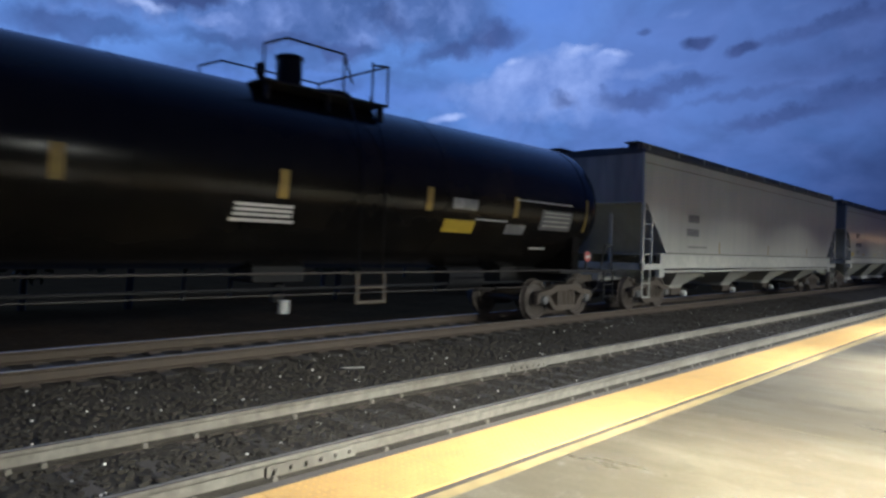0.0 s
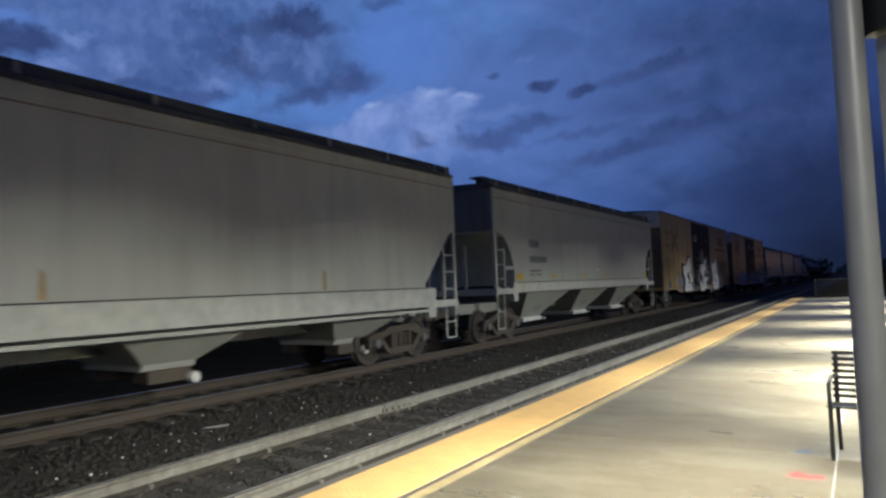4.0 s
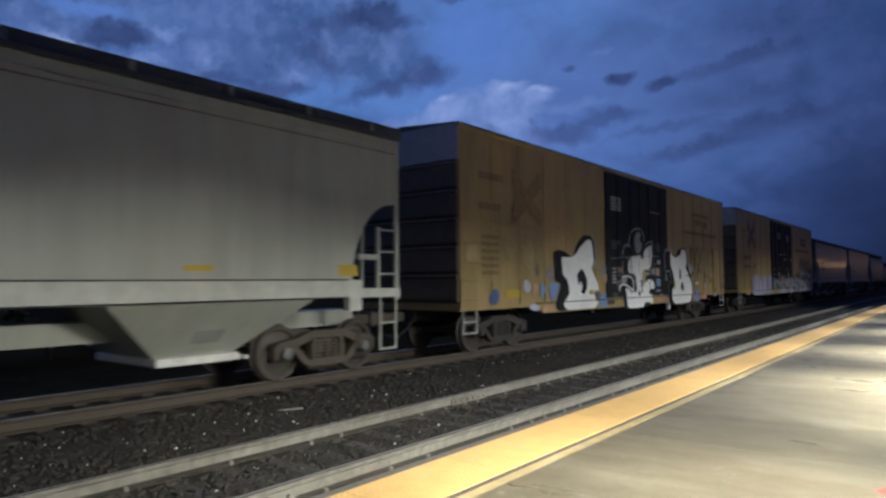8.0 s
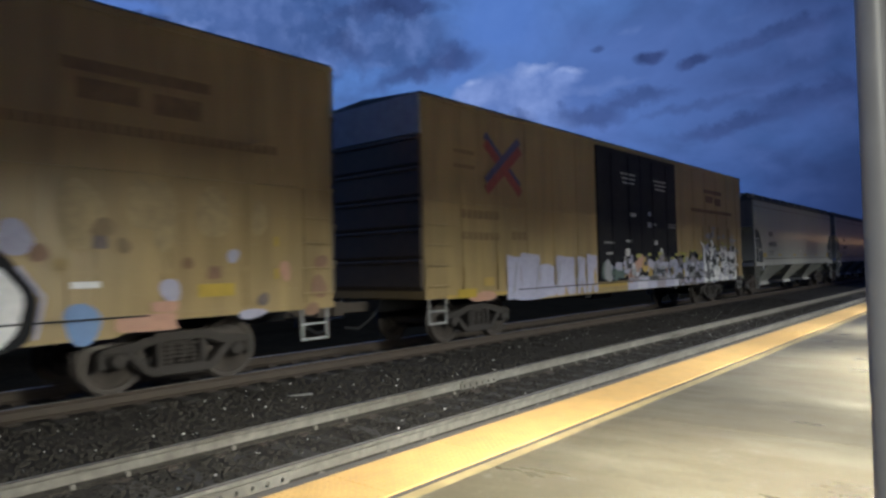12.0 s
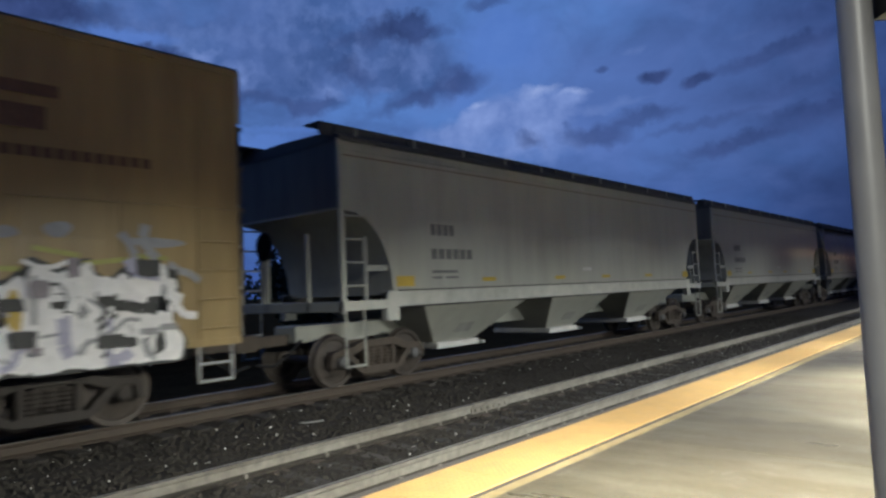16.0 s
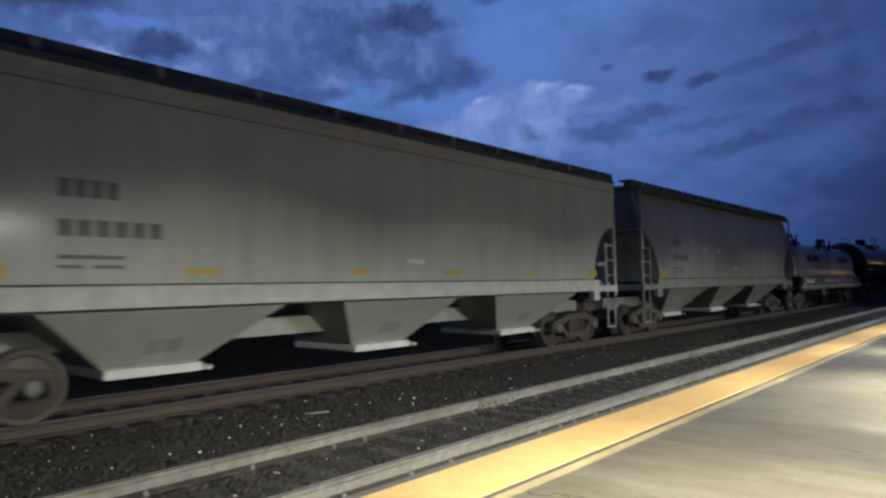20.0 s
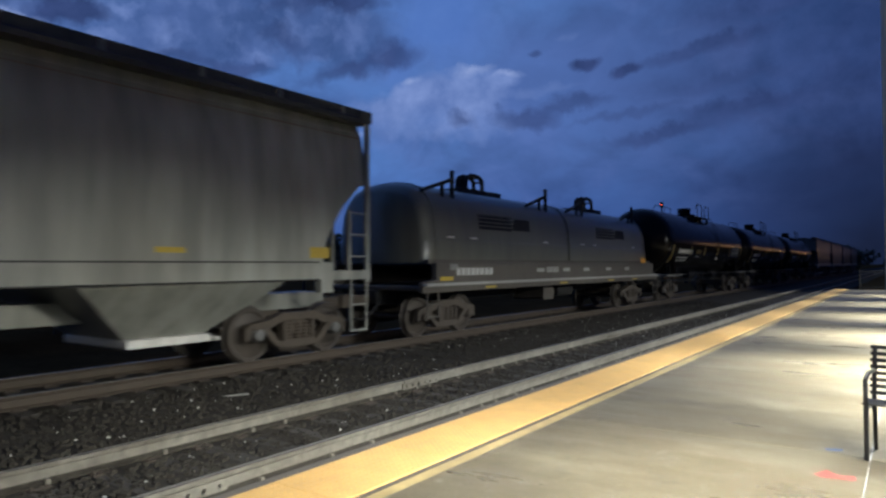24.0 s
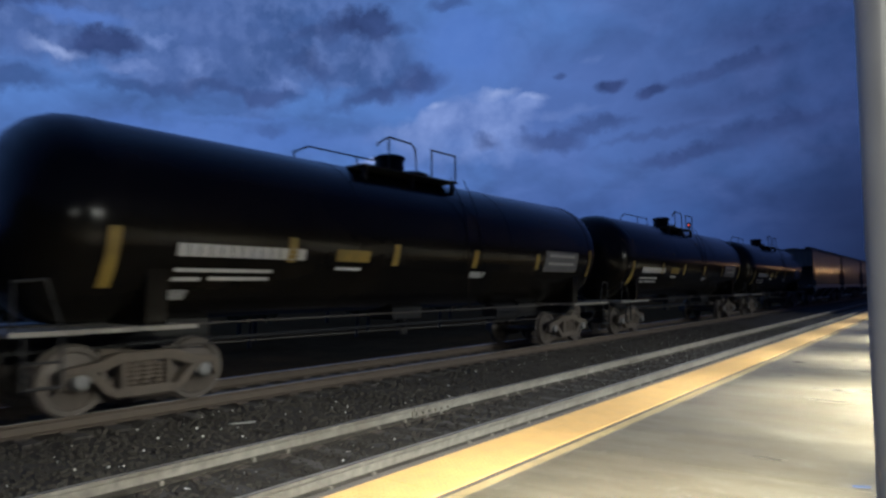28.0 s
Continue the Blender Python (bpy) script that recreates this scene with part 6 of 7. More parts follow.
    patch(car, PINK_SPRAY, d + 0.0014, 1.53, 1.92, 0.34, 0.30, 71)
    patch(car, SKY_SPRAY, d + 0.0021, 1.64, 1.55, 0.42, 0.26, 72)
    patch(car, GREY_SPRAY, d + 0.0028, 1.71, 2.25, 0.36, 0.16, 73)
    patch(car, SOOT_SPRAY, d + 0.0035, 1.83, 1.93, 0.22, 0.34, 74)
    patch(car, SOOT_SPRAY, d + 0.0042, 1.22, 2.16, 0.26, 0.14, 75)
    patch(car, GREY_SPRAY, d + 0.0049, 1.63, 1.27, 0.50, 0.06, 76)
    patch(car, OCHRE_SPRAY, d + 0.0056, 1.43, 1.05, 0.50, 0.12, 77)
    patch(car, PINK_SPRAY, d + 0.0063, 1.89, 1.07, 0.24, 0.16, 78)
    patch(car, SOOT_SPRAY, d + 0.0070, 1.66, 2.75, 0.46, 0.30, 79)
    patch(car, SOOT_SPRAY, d + 0.0077, -2.04, 2.70, 0.40, 0.26, 80)
    patch(car, SOOT_SPRAY, d + 0.0084, -1.70, 2.79, 0.42, 0.12, 81)
    patch(car, DIM_RED, d + 0.0091, -1.67, 1.95, 0.34, 0.16, 82)
    patch(car, SOOT_SPRAY, d + 0.0098, -1.65, 1.81, 0.34, 0.14, 83)
    patch(car, DIM_BLUE, d + 0.0105, -1.67, 1.53, 0.36, 0.24, 84)
    patch(car, SOOT_SPRAY, d + 0.0112, -2.02, 1.19, 0.40, 0.14, 85)
    band([(-2.20, 1.98), (-1.90, 1.99)], 0.055, GREY_SPRAY, 0.0045)
    band([(-2.19, 1.87), (-1.90, 1.88)], 0.055, GREY_SPRAY, 0.0045)
    band([(-2.19, 1.76), (-1.90, 1.77)], 0.055, GREY_SPRAY, 0.0045)
    band([(-2.19, 1.67), (-1.89, 1.67)], 0.055, GREY_SPRAY, 0.0045)
    band([(-2.18, 1.57), (-1.89, 1.58)], 0.055, GREY_SPRAY, 0.0045)
    # patches beside the first letter
    wavy(car, "spray_block", SKY_SPRAY, x - 0.004, [(-6.05, 1.56), (-5.42, 1.58), (-5.76, 1.10), (-5.93, 1.22)])
    wavy(car, "spray_block", PINK_SPRAY, x - 0.004, [(-6.4, 0.86), (-6.3, 1.02), (-6.0, 1.0), (-5.7, 0.9), (-5.7, 0.86)])
    wavy(car, "spray_block", SMEAR_GLOW, x - 0.004, [(-3.3, 2.5), (-3.1, 2.6), (-2.9, 2.3), (-2.95, 1.7), (-3.2, 1.7)])
    # balls and blocks left of the doors
    blob(car, DIM_LILAC, x, -2.75, 1.96, 0.36, 0.36, 12, 14)
    blob(car, PINK_SPRAY, x + 0.0045, -2.62, 1.70, 0.24, 0.26, 9, 15)
    blob(car, OCHRE_SPRAY, x, -3.04, 1.48, 0.22, 0.42, 9, 16)
    blob(car, DIM_LILAC, x, -5.95, 1.80, 0.40, 0.34, 9, 17)
    wavy(car, "spray_block", SKY_SPRAY, x, [(-3.0, 0.86), (-2.98, 1.22), (-2.62, 1.28), (-2.55, 0.86)])
    # last letter, right of the doors
    wavy(car, "letter_edge", BLACK_SPRAY, d + -0.0035, [(2.37, 2.61), (2.86, 2.68), (3.20, 2.50), (3.49, 2.48), (3.74, 2.75), (4.49, 2.86), (4.74, 2.59), (4.70, 2.13), (5.09, 1.82), (5.38, 1.37), (5.28, 0.86), (4.92, 0.74), (3.15, 0.72), (2.75, 0.77), (2.71, 1.47), (2.61, 1.90), (2.40, 1.95)])
    wavy(car, "letter", WHITE_SPRAY, d + 0.0010, [(2.88, 2.66), (3.13, 2.48), (3.45, 2.44), (3.69, 2.51), (4.01, 2.73), (4.43, 2.80), (4.61, 2.61), (4.66, 2.30), (4.49, 2.07), (4.93, 1.80), (5.24, 1.40), (5.15, 0.99), (4.94, 0.78), (3.23, 0.76), (2.98, 0.96), (3.02, 1.30), (3.27, 1.41), (3.15, 1.85), (2.88, 2.15)], "white bubble letter")
    wavy(car, "letter_shade", BLACK_SPRAY, d + 0.0055, [(3.74, 2.73), (4.05, 2.78), (3.93, 2.55), (3.79, 2.51)])
    wavy(car, "letter_hole", BLACK_SPRAY, d + 0.0055, [(3.77, 1.78), (3.82, 2.01), (3.97, 2.06), (3.93, 1.95), (3.99, 1.69), (3.80, 1.65)])
    blob(car, BLACK_SPRAY, d + 0.0055, 4.09, 1.38, 0.30, 0.34, 9, 11)
    wavy(car, "letter_patch", OCHRE_SPRAY, d + 0.0055, [(3.18, 1.62), (3.32, 1.60), (3.32, 1.32), (3.23, 1.28), (3.18, 1.44)])
    band([(4.57, 1.80), (4.83, 1.79), (5.00, 1.74)], 0.045, BLACK_SPRAY, 0.0055)
    band([(2.30, 2.00), (2.29, 2.52), (2.37, 2.69), (2.67, 2.72), (2.93, 2.69)], 0.050, GREY_SPRAY, 0.0010)
    band([(2.31, 1.92), (2.74, 1.96), (2.87, 1.77), (2.93, 1.51)], 0.050, GREY_SPRAY, 0.0010)
    band([(2.31, 1.82), (2.49, 1.82)], 0.050, GREY_SPRAY, 0.0010)
    band([(2.31, 1.73), (2.49, 1.73)], 0.050, GREY_SPRAY, 0.0010)
    band([(2.31, 1.64), (2.49, 1.64)], 0.050, GREY_SPRAY, 0.0010)
    band([(4.55, 2.80), (4.77, 2.55), (4.70, 2.13)], 0.035, GREY_SPRAY, 0.0010)
    band([(5.15, 1.74), (5.42, 1.37), (5.33, 0.89)], 0.045, LILAC_MARK, 0.0010)
    band([(2.56, 1.42), (2.57, 1.15), (2.53, 1.00)], 0.050, SOOT_SPRAY, 0.0010)
    # dots and plates along the lower side, and pale patches painted as lamp glow
    blob(car, BLUE_MARK, x, -8.52, 1.27, 0.40, 0.34, 14, 20, "painted_disc")
    bar(car, "label_plate", -8.05, -7.45, 1.25, 1.43, YELLOW_TAPE, x, "yellow label plate")
    # pale patch that paints in a lamp's glow near the car's left end
    blob(car, SMEAR_GLOW, x, -9.38, 2.25, 0.42, 0.5, 9, 21)
    for i, (y, z, w, h, m) in enumerate(((-7.1, 1.5, 0.34, 0.3, LILAC_MARK), (-6.7, 1.45, 0.26, 0.26, PINK_SPRAY), (-6.35, 1.4, 0.2, 0.4, SKY_SPRAY), (-6.75, 0.98, 0.5, 0.16, LILAC_MARK), (-6.6, 1.9, 0.14, 0.3, DIM_BLUE), (-7.05, 2.3, 0.6, 0.7, SMEAR_GLOW), (-7.9, 2.4, 0.5, 0.6, SMEAR_GLOW),
                                          (5.85, 1.03, 0.46, 0.48, SKY_SPRAY), (5.13, 2.06, 0.4, 0.4, LILAC_MARK), (5.38, 1.89, 0.2, 0.24, DIM_RED), (6.96, 1.39, 0.28, 0.34, LILAC_MARK), (5.86, 2.36, 0.5, 0.9, SMEAR_GLOW), (6.86, 2.40, 0.42, 0.9, SMEAR_GLOW), (8.4, 1.2, 0.2, 0.2, DIM_BLUE), (9.45, 1.35, 0.3, 0.4, DIM_RED), (7.6, 2.45, 0.5, 0.8, SMEAR_GLOW), (8.35, 2.4, 0.3, 0.5, SMEAR_GLOW), (6.6, 2.5, 0.4, 0.7, SMEAR_GLOW), (-3.2, 1.2, 0.4, 0.3, DIM_BLUE), (6.1, 2.2, 0.3, 0.26, FAINT_BLUE), (6.35, 1.98, 0.18, 0.2, FAINT_BLUE), (7.2, 1.75, 0.16, 0.18, FAINT_RED), (7.9, 1.85, 0.2, 0.2, LILAC_MARK), (8.8, 1.62, 0.22, 0.3, PINK_SPRAY), (8.2, 1.0, 0.5, 0.14, LILAC_MARK), (9.5, 1.75, 0.26, 0.24, DIM_RED), (9.3, 1.0, 0.3, 0.2, DIM_RED))):
        blob(car, m, x + 0.0006 * i, y, z, w, h, 9, 30 + i)
    bar(car, "label_plate", 7.36, 7.92, 1.28, 1.46, YELLOW_TAPE, x, "yellow label plate")
    bar(car, "label_plate", 5.72, 6.06, 1.46, 1.54, WHITE_SPRAY, x, "white label plate")
    bar(car, "label_plate", 5.54, 5.70, 1.68, 1.82, RUST, x, "rusty label plate")
    for i, (y, z, w, h, m) in enumerate(((6.62, 0.98, 0.9, 0.22, PINK_SPRAY), (6.86, 1.18, 0.4, 0.14, PINK_SPRAY), (6.05, 2.02, 0.18, 0.16, DIM_BLUE), (7.60, 1.62, 0.22, 0.2, DIM_RED), (-2.3, 0.98, 0.5, 0.14, SOOT_SPRAY), (-1.75, 0.98, 0.3, 0.12, OCHRE_SPRAY), (1.8, 0.95, 0.6, 0.16, PINK_SPRAY))):
        patch(car, m, x + 0.018 + 0.0006 * i, y, z, w, h, 90 + i)
    part("door_stop", Shape().box(1.50, 1.60, 2.70, 2.86, 0.58, 0.84, 0.01), OUTLET, car, "pale steel door stop")
    for y in (3.45, 4.10):
        part("sill_bracket", Shape().box(1.30, 1.56, y, y + 0.38, 0.70, 0.83, 0.02), BOX_YELLOW, car)
    bar(car, "reflective_tape", 8.62, 8.68, 1.5, 1.66, YELLOW_TAPE, x)
    bar(car, "reflective_tape", 8.62, 8.68, 2.0, 2.14, YELLOW_TAPE, x)
    crossed_emblem(car, x, -7.05, 3.66, FAINT_RED, FAINT_BLUE)
    stencil(car, -9.1, -8.1, 3.90, 4.06, 6, FADED, x)
    stencil(car, -9.1, -8.2, 3.22, 3.38, 5, FADED, x)
    for i in range(6):
        stencil(car, -9.0, -8.3, 2.58 - 0.16 * i, 2.66 - 0.16 * i, 5, FADED, x)
    faded_brand(car, x, 6.6, FADED)
    for i in range(5):
        stencil(car, -2.2, -1.45, 4.12 - 0.09 * i, 4.17 - 0.09 * i, 9, WHITE_MARK, d)
    stencil(car, 1.0, 1.9, 3.92, 3.96, 7, GREY_STEEL, d)


def graffiti_two(car, x):
    d = x + 0.020
    crossed_emblem(car, x, -7.18, 3.85, WORN_RED, WORN_BLUE)
    stencil(car, -8.7, -7.35, 2.62, 2.80, 7, FADED, x)
    stencil(car, -8.7, -7.35, 2.18, 2.34, 7, FADED, x)
    stencil(car, -6.9, -6.25, 2.2, 2.38, 3, FADED, x)
    for i in range(2):
        stencil(car, -8.9, -8.2, 3.95 - 0.3 * i, 4.03 - 0.3 * i, 5, FADED, x)
    faded_brand(car, x, 6.45, MAROON)
    # pale block letters along the bottom
    for i, (y0, y1, z1) in enumerate(((-7.15, -6.55, 1.88), (-6.6, -5.75, 1.92), (-5.8, -5.1, 1.62), (-5.05, -4.1, 1.86), (-4.0, -3.55, 1.84), (-3.5, -2.9, 1.9))):
        rnd = random.Random(60 + i)
        m = (y0 + y1) / 2
        pts = [(y0, 0.86), (y0 + 0.05, 1.3), (y0, z1), (m, z1 + rnd.uniform(-0.12, 0.05)), (y1, z1 - 0.06), (y1 - 0.06, 1.4), (y1 + 0.02, 0.86), (m + 0.08, 0.86), (m, rnd.uniform(1.1, 1.35)), (m - 0.08, 0.86)]
        wavy(car, "letter", LILAC_MARK, x + 0.0006 * i, pts, "pale lilac block letter")
    blob(car, LILAC_MARK, x + 0.0045, -5.9, 1.0, 2.4, 0.34, 12, 70)
    for i in range(4):
        stroke(car, "spray_line", GREY_SPRAY, x + 0.0095, -6.9 + 0.95 * i, 1.0, -6.75 + 0.95 * i, 1.7, 0.05)
    blob(car, OCHRE_SPRAY, x + 0.0045, -3.05, 1.25, 0.12, 0.5, 7, 71)
    blob(car, PINK_SPRAY, x - 0.003, -8.0, 0.98, 0.9, 0.22, 9, 72)
    bar(car, "label_plate", -8.85, -8.25, 0.98, 1.16, YELLOW_TAPE, x, "yellow label plate")
    bar(car, "label_plate", -7.98, -7.62, 1.2, 1.38, OCHRE_SPRAY, x, "ochre label plate")
    # doors: stencils, plates and dim spray
    for y, z in ((-1.36, 4.2), (0.96, 4.16)):
        for i in range(3):
            stencil(car, y + 0.06 * i, y + 0.98 - 0.04 * i, z - 0.13 * i, z + 0.05 - 0.13 * i, 11, WHITE_MARK, d)
    for y, z, w, h in ((-0.6, 3.04, 0.36, 0.10), (0.55, 2.78, 0.24, 0.16), (0.98, 2.80, 0.2, 0.07), (0.58, 3.12, 0.2, 0.14), (-1.02, 1.93, 0.3, 0.22), (1.0, 2.23, 0.2, 0.14), (1.42, 1.97, 0.2, 0.16), (-0.7, 1.5, 0.24, 0.22), (-0.95, 2.26, 0.36, 0.07), (-2.2, 2.2, 0.6, 0.04), (-2.2, 1.9, 0.4, 0.06)):
        bar(car, "door_plate", y - w / 2, y + w / 2, z - h / 2, z + h / 2, WHITE_MARK if h > 0.09 else GREY_STEEL, d, "small pale plate")
    for z in (2.84, 2.76):
        stencil(car, 1.98, 2.66, z - 0.02, z + 0.02, 9, GREY_STEEL, d)
    rnd = random.Random(77)
    for i in range(26):
        y = -2.5 + 0.205 * i
        m = (GREY_SPRAY, LILAC_MARK, TEAL_SPRAY, OCHRE_SPRAY, PINK_SPRAY, GREY_SPRAY)[rnd.randrange(6)]
        blob(car, m, d + 0.0045 * (i % 2), y, rnd.uniform(1.3, 1.65), rnd.uniform(0.24, 0.5), rnd.uniform(0.28, 0.62), 9, 80 + i)
    # wild letters across the doors' foot and right of them
    for i, (y0, y1, z1) in enumerate(((0.55, 1.25, 1.72), (1.2, 2.0, 1.66), (1.95, 2.6, 1.74))):
        wild_letter(car, d, y0, y1, z1, LILAC_MARK, GREY_SPRAY, 200 + i, 1.13)
    for i, (y0, y1, z1) in enumerate(((2.85, 3.4, 1.86), (3.35, 4.0, 1.70), (3.95, 4.5, 1.95), (4.45, 5.3, 1.72), (5.2, 5.9, 2.18), (5.8, 6.6, 2.20), (6.5, 7.15, 2.00), (7.05, 7.85, 2.18), (7.7, 8.3, 2.08), (8.25, 8.9, 2.12))):
        wild_letter(car, x, y0, y1, z1, (LILAC_MARK if i % 2 else DIM_LILAC) if y0 < 5 else WHITE_SPRAY, SOOT_SPRAY, 210 + i, 0.86)
    rnd = random.Random(41)
    for i in range(46):
        y, z = rnd.uniform(5.2, 8.9), rnd.uniform(1.0, 2.25)
        a = rnd.uniform(0, 6.28)
        w = rnd.uniform(0.05, 0.15)
        tone = (WHITE_SPRAY, GREY_SPRAY, SOOT_SPRAY, WHITE_SPRAY, LILAC_MARK, GREY_SPRAY)[i % 6]
        px, pz = y, z
        for k in range(3):
            a += rnd.uniform(-1.0, 1.0)
            qx, qz = px + 0.17 * math.cos(a), max(0.95, pz + 0.17 * math.sin(a))
            if abs(qx - px) + abs(qz - pz) > 0.02:
                stroke(car, "spray_line", tone, x + 0.0135 + 0.0006 * i, px, pz, qx, qz, w)
            px, pz = qx, qz
    for y, z, w, h in ((6.3, 2.85, 0.5, 0.10), (6.2, 2.62, 0.34, 0.28), (6.85, 2.5, 0.26, 0.16), (7.4, 2.55, 0.3, 0.2), (5.7, 2.55, 0.5, 0.2), (8.6, 2.42, 0.7, 0.14)):
        blob(car, GREY_SPRAY, x + 0.031, y, z, w, h, 9, int(y * 40))
    blob(car, YELLOW_TAPE, x + 0.0135, 3.3, 1.45, 0.14, 0.72, 8, 91)
    blob(car, YELLOW_TAPE, x + 0.0135, 6.95, 1.6, 0.16, 0.5, 8, 92)
    bar(car, "label_plate", 8.1, 8.7, 0.98, 1.14, YELLOW_TAPE, x, "yellow label plate")
    # the sill below is sprayed over too, in one pale run with thinner stretches
    for i in range(11):
        y = -1.05 + 0.70 * i
        bar(car, "spray_run", y, y + 0.70, 0.832, 1.062, (LILAC_MARK, PALE_LILAC, LILAC_MARK, DIM_LILAC)[i % 4], x - 0.008)
        if i < 6:
            bar(car, "spray_run", y, y + 0.70, 1.092, 1.20, (DIM_LILAC, LILAC_MARK, SOOT_SPRAY)[i % 3], x + 0.045)
    bar(car, "spray_run", -9.2, -1.05, 0.98, 1.06, OCHRE_SPRAY, x - 0.008)
    # overspray, drips and half-covered older paint among the letters
    rnd = random.Random(303)
    for i in range(64):
        y = rnd.uniform(-1.6, 8.9)
        z = rnd.uniform(1.12, 1.75 if y < 5 else 2.1)
        tones = (DIM_LILAC, GREY_SPRAY, SOOT_SPRAY, LILAC_MARK, PALE_LILAC) if y < 5 else (SOOT_SPRAY, GREY_SPRAY, WHITE_SPRAY, DIM_LILAC, SOOT_SPRAY)
        patch(car, tones[rnd.randrange(5)], x + 0.041 + 0.0006 * i, y, z, rnd.uniform(0.10, 0.34), rnd.uniform(0.08, 0.26), 400 + i)
    for i in range(22):
        y = rnd.uniform(-1.4, 5.2)
        patch(car, (LIME_SPRAY, SOOT_SPRAY, BLACK_SPRAY)[i % 3], x + 0.021 + 0.0007 * i, y, rnd.uniform(1.68, 1.92), rnd.uniform(0.16, 0.40), rnd.uniform(0.08, 0.20), 500 + i)


DULL_PLATE = material("dull_white_plate", (0.27, 0.265, 0.25), 0.6, tint=(0.06, 0.06, 0.06), stain=0.9, grain=16)
DIM_PLATE = material("dim_lettered_plate", (0.10, 0.10, 0.10), 0.6, stain=0.5, grain=14)
TRUCK_DULL = material("brown_cast_steel", (0.078, 0.062, 0.048), 0.8, tint=(0.06, 0.047, 0.036), grain=9.0, stain=0.5, bump=0.3)

CARS = []


def join_train(car, y):
    """Couples a car into the train; y is where its middle stands at the start."""
    CARS.append((car, y))
    car.matrix_basis = pose(TRAIN_X, y, Z_FAR)
    return car


def train():
    join_train(tank_car("tank_car", "long glossy black tank car with yellow tapes", 8.45, 7.5, 0), 6.2)
    join_train(hopper_car("hopper_car", "pale grey four-bay covered hopper with angular ends", 9.92, 8.25, (-6.0, -1.76, 2.5, 6.8), HOPPER_OLD, 1.16, 1.57, "cut", False, DARK_MARK, "round"), 26.45)
    h = join_train(hopper_car("hopper_car", "grey three-bay covered hopper with round cut-away ends", 8.05, 6.75, (-4.3, 0.0, 4.35), HOPPER, 1.36, 1.63, "round"), 107.93)
    join_train(hopper_car("hopper_car", "dull dirty grey covered hopper with sloped end openings", 8.05, 6.75, (-4.3, 0.0, 4.35), HOPPER_DULL, 1.36, 1.63, "slope"), 143.35)
    for y in (46.5, 125.6):
        join_train(copy_thing(h, pose(TRAIN_X, y, Z_FAR)), y)
    d = join_train(hopper_car("hopper_car", "dark brown covered hopper beyond the tank cars", 8.05, 6.75, (-4.3, 0.0, 4.35), HOPPER_DARK, 1.36, 1.63, "round", False), 234.2)
    for y in (252.0, 269.8, 287.6):
        join_train(copy_thing(d, pose(TRAIN_X, y, Z_FAR)), y)
    join_train(box_car("box_car", "tall faded yellow boxcar with black doors and white graffiti", 9.85, 7.4, (-2.55, 2.62), graffiti_one), 66.25)
    join_train(box_car("box_car", "tall faded yellow boxcar with a red and blue crossed emblem", 9.90, 7.5, (-2.81, 2.75), graffiti_two), 88.12)
    join_train(coil_car("coil_car", "grey-green coil car with two rounded hoods", 7.93, 6.3), 161.05)
    t1 = join_train(tank_car("tank_car", "black tank car with yellow tapes and white lettering", 7.85, 6.45, 1), 178.9)
    for y in (196.65, 214.5):
        join_train(copy_thing(t1, pose(TRAIN_X, y, Z_FAR)), y)


train()


# ---- things on the platform and beyond ----
def bench(at):
    b = thing("bench", "black metal slatted bench on the platform", "bench", at=at)
    L = 1.5
    for x in (0.03, L - 0.03):
        f = Shape()
        f.path([(x, 0.02, 0.0), (x, 0.03, 0.44), (x, 0.02, 0.63), (x, 0.16, 0.67), (x, 0.42, 0.66)], 0.018, 8)
        f.path([(x, 0.46, 0.0), (x, 0.42, 0.42), (x, 0.50, 0.86)], 0.018, 8)
        f.tube((x, 0.03, 0.42), (x, 0.43, 0.40), 0.016, 8)
        part("leg_frame", f, BLACK_METAL, b, smooth=50)
    for i in range(7):
        y = 0.02 + 0.06 * i
        part("seat_slat", Shape().box(0, L, y, y + 0.042, 0.435 - 0.004 * i, 0.447 - 0.004 * i, 0.003), BLACK_METAL, b)
    for i in range(8):
        z = 0.46 + 0.053 * i
        yy = 0.415 + (z - 0.42) * 0.18
        part("back_slat", Shape().box(0, L, yy, yy + 0.010, z, z + 0.030, 0.003), BLACK_METAL, b)
    return b


def post_and_panel():
    p = thing("post", "grey round steel post beside the shelter panel", "post", at=pose(0.026, 2.03, 0))
    part("pole", Shape().lathe([(0.0, 0.037), (3.6, 0.037)], 28, "z"), POLE, p, smooth=40)
    part("base_flange", Shape().lathe([(0.0, 0.09), (0.012, 0.09), (0.02, 0.05), (0.05, 0.04)], 24, "z"), POLE, p, smooth=30)
    s = thing("shelter_panel", "cream painted shelter panel with a dark cap", "shelter panel", at=pose(0.085, 2.07, 0, 0, 0, 40))
    part("board", Shape().box(0.0, 0.03, -0.9, 0.0, 0.35, 2.16, 0.004), PANEL, s, bevel=0.003)
    part("cap", Shape().box(-0.03, 0.06, -0.95, 0.02, 2.165, 2.75, 0.01), BLACK_METAL, s, "dark roof edge")
    for y in (-0.85, -0.05):
        part("foot", Shape().box(0.0, 0.03, y - 0.03, y + 0.03, 0.0, 0.35, 0.004), BLACK_METAL, s)


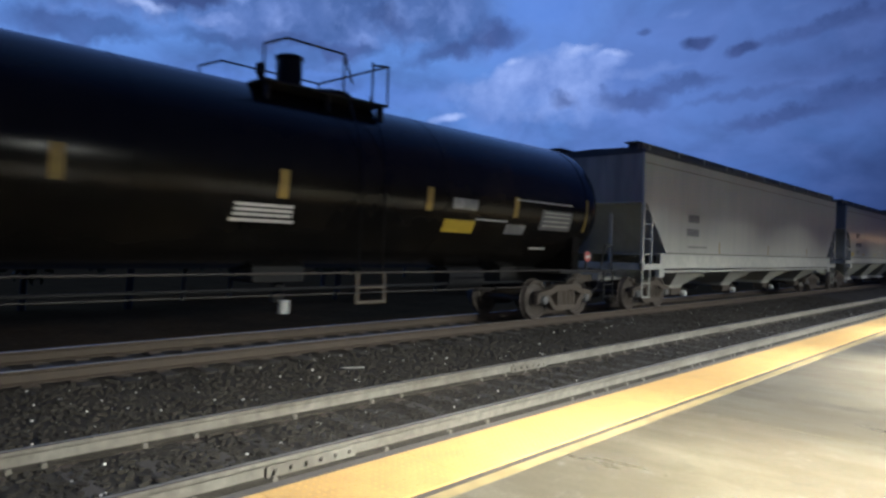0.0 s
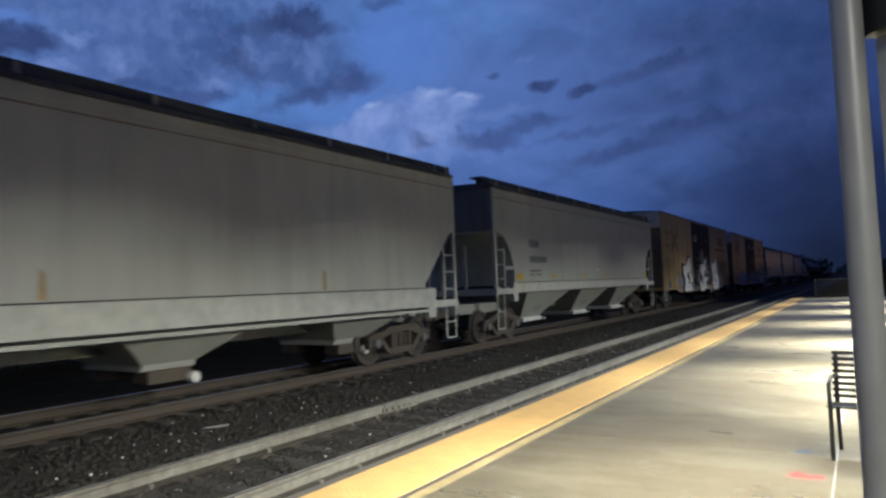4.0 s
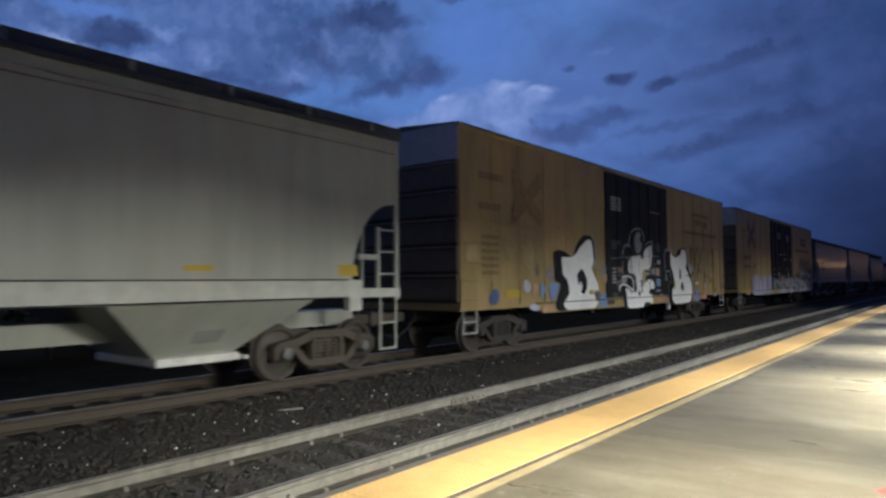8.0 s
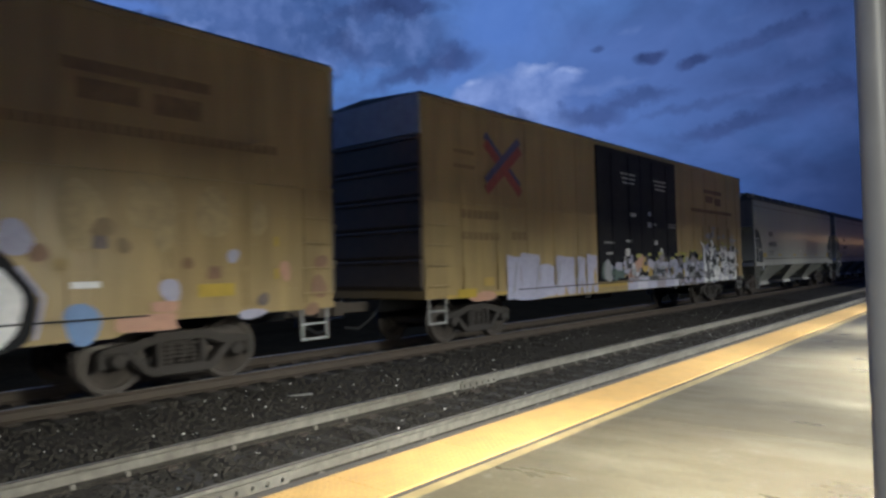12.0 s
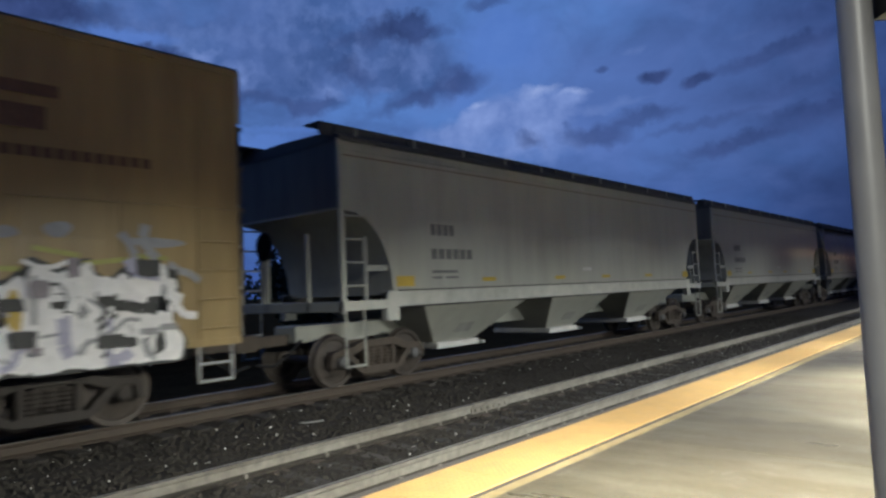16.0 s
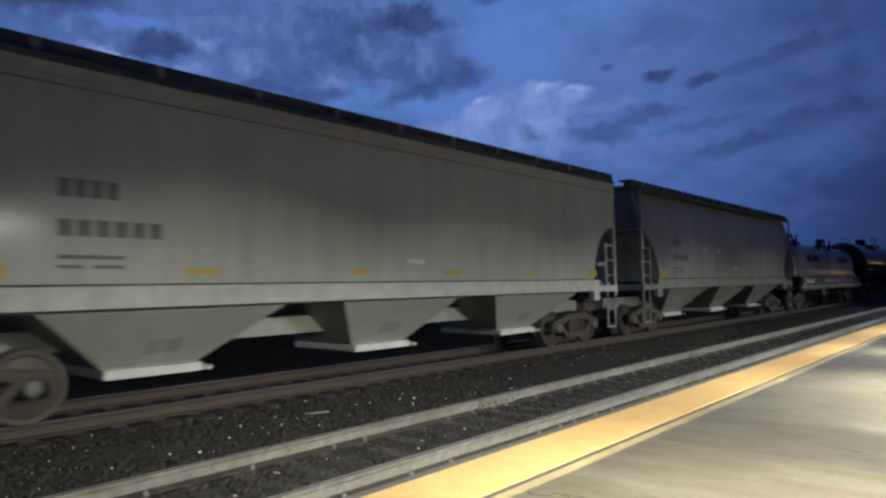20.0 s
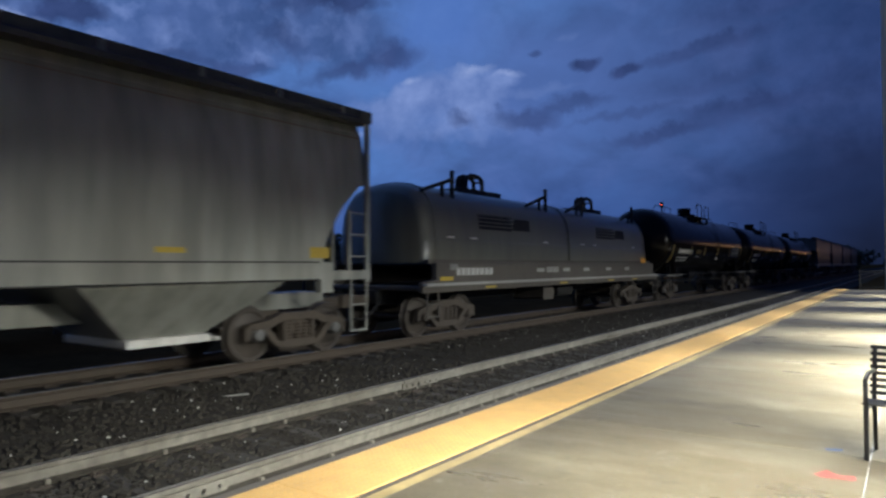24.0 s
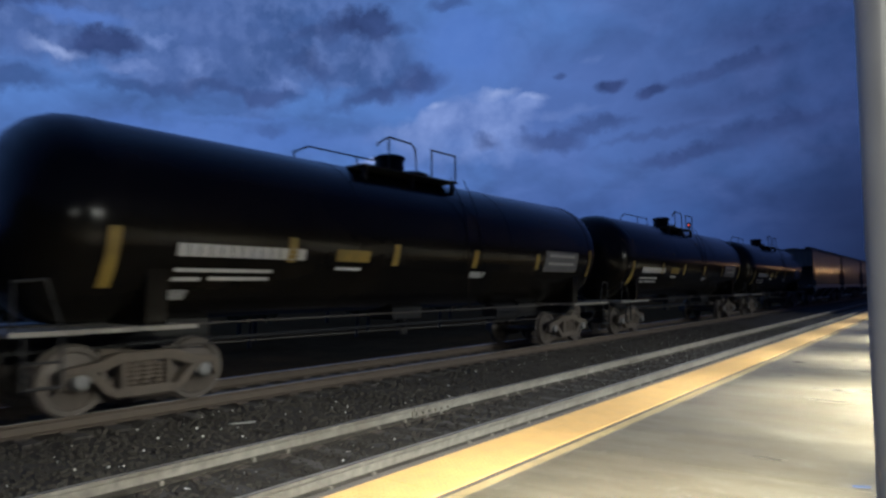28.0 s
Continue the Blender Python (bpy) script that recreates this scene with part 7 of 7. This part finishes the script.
def leaf_crown(rnd, centre, size, count, leaf):
    v, f = [], []
    lobes = [(rnd.gauss(0, 0.36) * size[0], rnd.gauss(0, 0.36) * size[1], rnd.uniform(-0.42, 0.5) * size[2], rnd.uniform(0.28, 0.5)) for _ in range(9)]
    for _ in range(count):
        lx, ly, lz, lr = rnd.choice(lobes)
        d = Vector((rnd.gauss(0, 1), rnd.gauss(0, 1), rnd.gauss(0, 1))).normalized() * (rnd.random() ** 0.4) * lr * size[2]
        c = Vector(centre) + Vector((lx, ly, lz)) + d
        u = Vector((rnd.gauss(0, 1), rnd.gauss(0, 1), rnd.gauss(0, 1))).normalized()
        w = u.orthogonal().normalized()
        a, b = leaf * rnd.uniform(0.6, 1.3), leaf * rnd.uniform(0.35, 0.7)
        o = len(v)
        v += [tuple(c - u * a), tuple(c + w * b), tuple(c + u * a), tuple(c - w * b)]
        f.append((o, o + 1, o + 2, o + 3))
    return Shape().add(v, f)


def tree(x, y, h, seed, leaves=2200):
    rnd = random.Random(seed)
    t = thing("tree", "dark leafy tree behind the far track at dusk", "tree", "trees behind the tracks", at=pose(x, y, -0.97))
    s = Shape()
    s.tube((0, 0, 0), (0.1, 0.1, h * 0.45), 0.05 * h * 0.45, 10, 0.03 * h * 0.45)
    part("trunk", s, BARK, t, smooth=50)
    for i in range(6):
        a = 6.2832 * i / 6 + rnd.random()
        z = h * rnd.uniform(0.3, 0.5)
        part("limb", Shape().tube((0.05, 0.05, z), (math.cos(a) * h * 0.24, math.sin(a) * h * 0.24, z + h * rnd.uniform(0.15, 0.32)), 0.045, 6, 0.015), BARK, t)
    part("crown", leaf_crown(rnd, (0, 0, h * 0.56), (h * 0.40, h * 0.40, h * 0.46), leaves, 0.10 + h * 0.012), LEAF, t)
    return t


def far_side():
    for i, (x, y, h) in enumerate(((-24, 9.5, 5.6), (-27, 15, 5.4), (-23, 3.5, 5.0), (-31, 23, 6.0), (-26, -2, 5.2), (-38, 36, 6.2), (-25, 6.5, 4.6), (-26, 12.4, 4.8), (-24, 18.5, 4.5), (-27, 21, 5.2), (-25, 26, 4.6), (-28, 30, 5.0), (-26, 34.5, 4.8), (-30, 41, 5.4), (-27, 47, 4.9), (-31, 54, 5.5), (-24, 0.5, 4.7), (-33, 62, 5.6))):
        tree(x, y, h * (1.10 if y < 11 else 0.94), 20 + i)
    # a low row of trees and a lit building far up the line
    v = Shape()
    rnd = random.Random(9)
    for i in range(46):
        x, y = rnd.uniform(-34, 70), rnd.uniform(205, 260)
        c = leaf_crown(rnd, (x, y, rnd.uniform(1.5, 3.2)), (rnd.uniform(3, 6), 3.0, rnd.uniform(2.2, 4.2)), 260, 0.55)
        v.add(c.v, c.f)
    solid("far_woods", v, LEAF, "dark low woods on the horizon at dusk", "woods", "stuff")


def far_building(x, y, w, h, lamps):
    b = thing("building", "low dark building with orange wall lamps", "building", at=pose(x, y, -0.97))
    part("wall", Shape().box(-w / 2, w / 2, 0, 9, 0, h), WALL_FAR, b)
    part("roof", Shape().prism([(-w / 2 - 0.4, h), (w / 2 + 0.4, h), (w / 2 + 0.4, h + 0.3), (0, h + 1.3), (-w / 2 - 0.4, h + 0.3)], -0.4, 9.4, "y"), DARK, b)
    for i in range(lamps):
        xx = -w / 2 + w * (i + 0.5) / lamps
        part("wall_lamp", Shape().box(xx - 0.28, xx + 0.28, -0.32, -0.02, h - 0.75, h - 0.45, 0.03), SODIUM, b, "orange lamp")
        part("window", Shape().box(xx - 0.9, xx - 0.3, -0.03, 0.02, 1.0, 2.1), BOX_DOOR, b)


def signal_mast(at):
    m = thing("signal_mast", "tall railway signal mast with two red lights", "signal", at=at)
    part("mast", Shape().lathe([(0.0, 0.09), (8.6, 0.07)], 12, "z"), DARK, m, smooth=40)
    part("footing", Shape().box(-0.4, 0.4, -0.4, 0.4, 0.0, 0.3, 0.03), CONCRETE_EDGE, m)
    head = part("signal_head", Shape().box(-0.17, 0.17, -0.12, 0.0, 8.45, 9.0, 0.03), DARK, m)
    part("red_lamp", Shape().lathe([(-0.16, 0.055), (-0.13, 0.06), (-0.12, 0.06)], 14, "y"), RED_LAMP, head, "glowing red lamp", at=pose(0, 0, 8.72))
    low = part("signal_head", Shape().box(-0.17, 0.17, -0.12, 0.0, 7.0, 7.55, 0.03), DARK, m)
    part("red_lamp", Shape().lathe([(-0.16, 0.10), (-0.13, 0.11), (-0.12, 0.11)], 14, "y"), RED_LAMP, low, "glowing red lamp", at=pose(0, 0, 7.27))


far_side()
signal_mast(pose(-20.95, 70.0, -0.97))
far_building(-17.0, 150.0, 16.0, 3.6, 4)
bench(pose(-0.30, 6.50, 0, 0, 0, -6))
post_and_panel()
tracks()
tactile()
end_fence()
paint_marks()
stones()


# ---- what moves: the cars along the track, the wheels as they roll ----
def motions():
    steps = [0.5 * i for i in range(57)]
    turns = [(0.1 * i, math.degrees(travel(0.1 * i) / 0.457)) for i in range(281)]
    for car, y in CARS:
        walk(car, [(t, pose(TRAIN_X, y - travel(t), Z_FAR)) for t in steps])
        for base in car.children:
            for ws in base.children:
                if ws.name.startswith("wheelset"):
                    e = ws.matrix_basis.translation.y
                    walk(ws, [(t, pose(0, e, 0.457, a)) for t, a in turns])


motions()
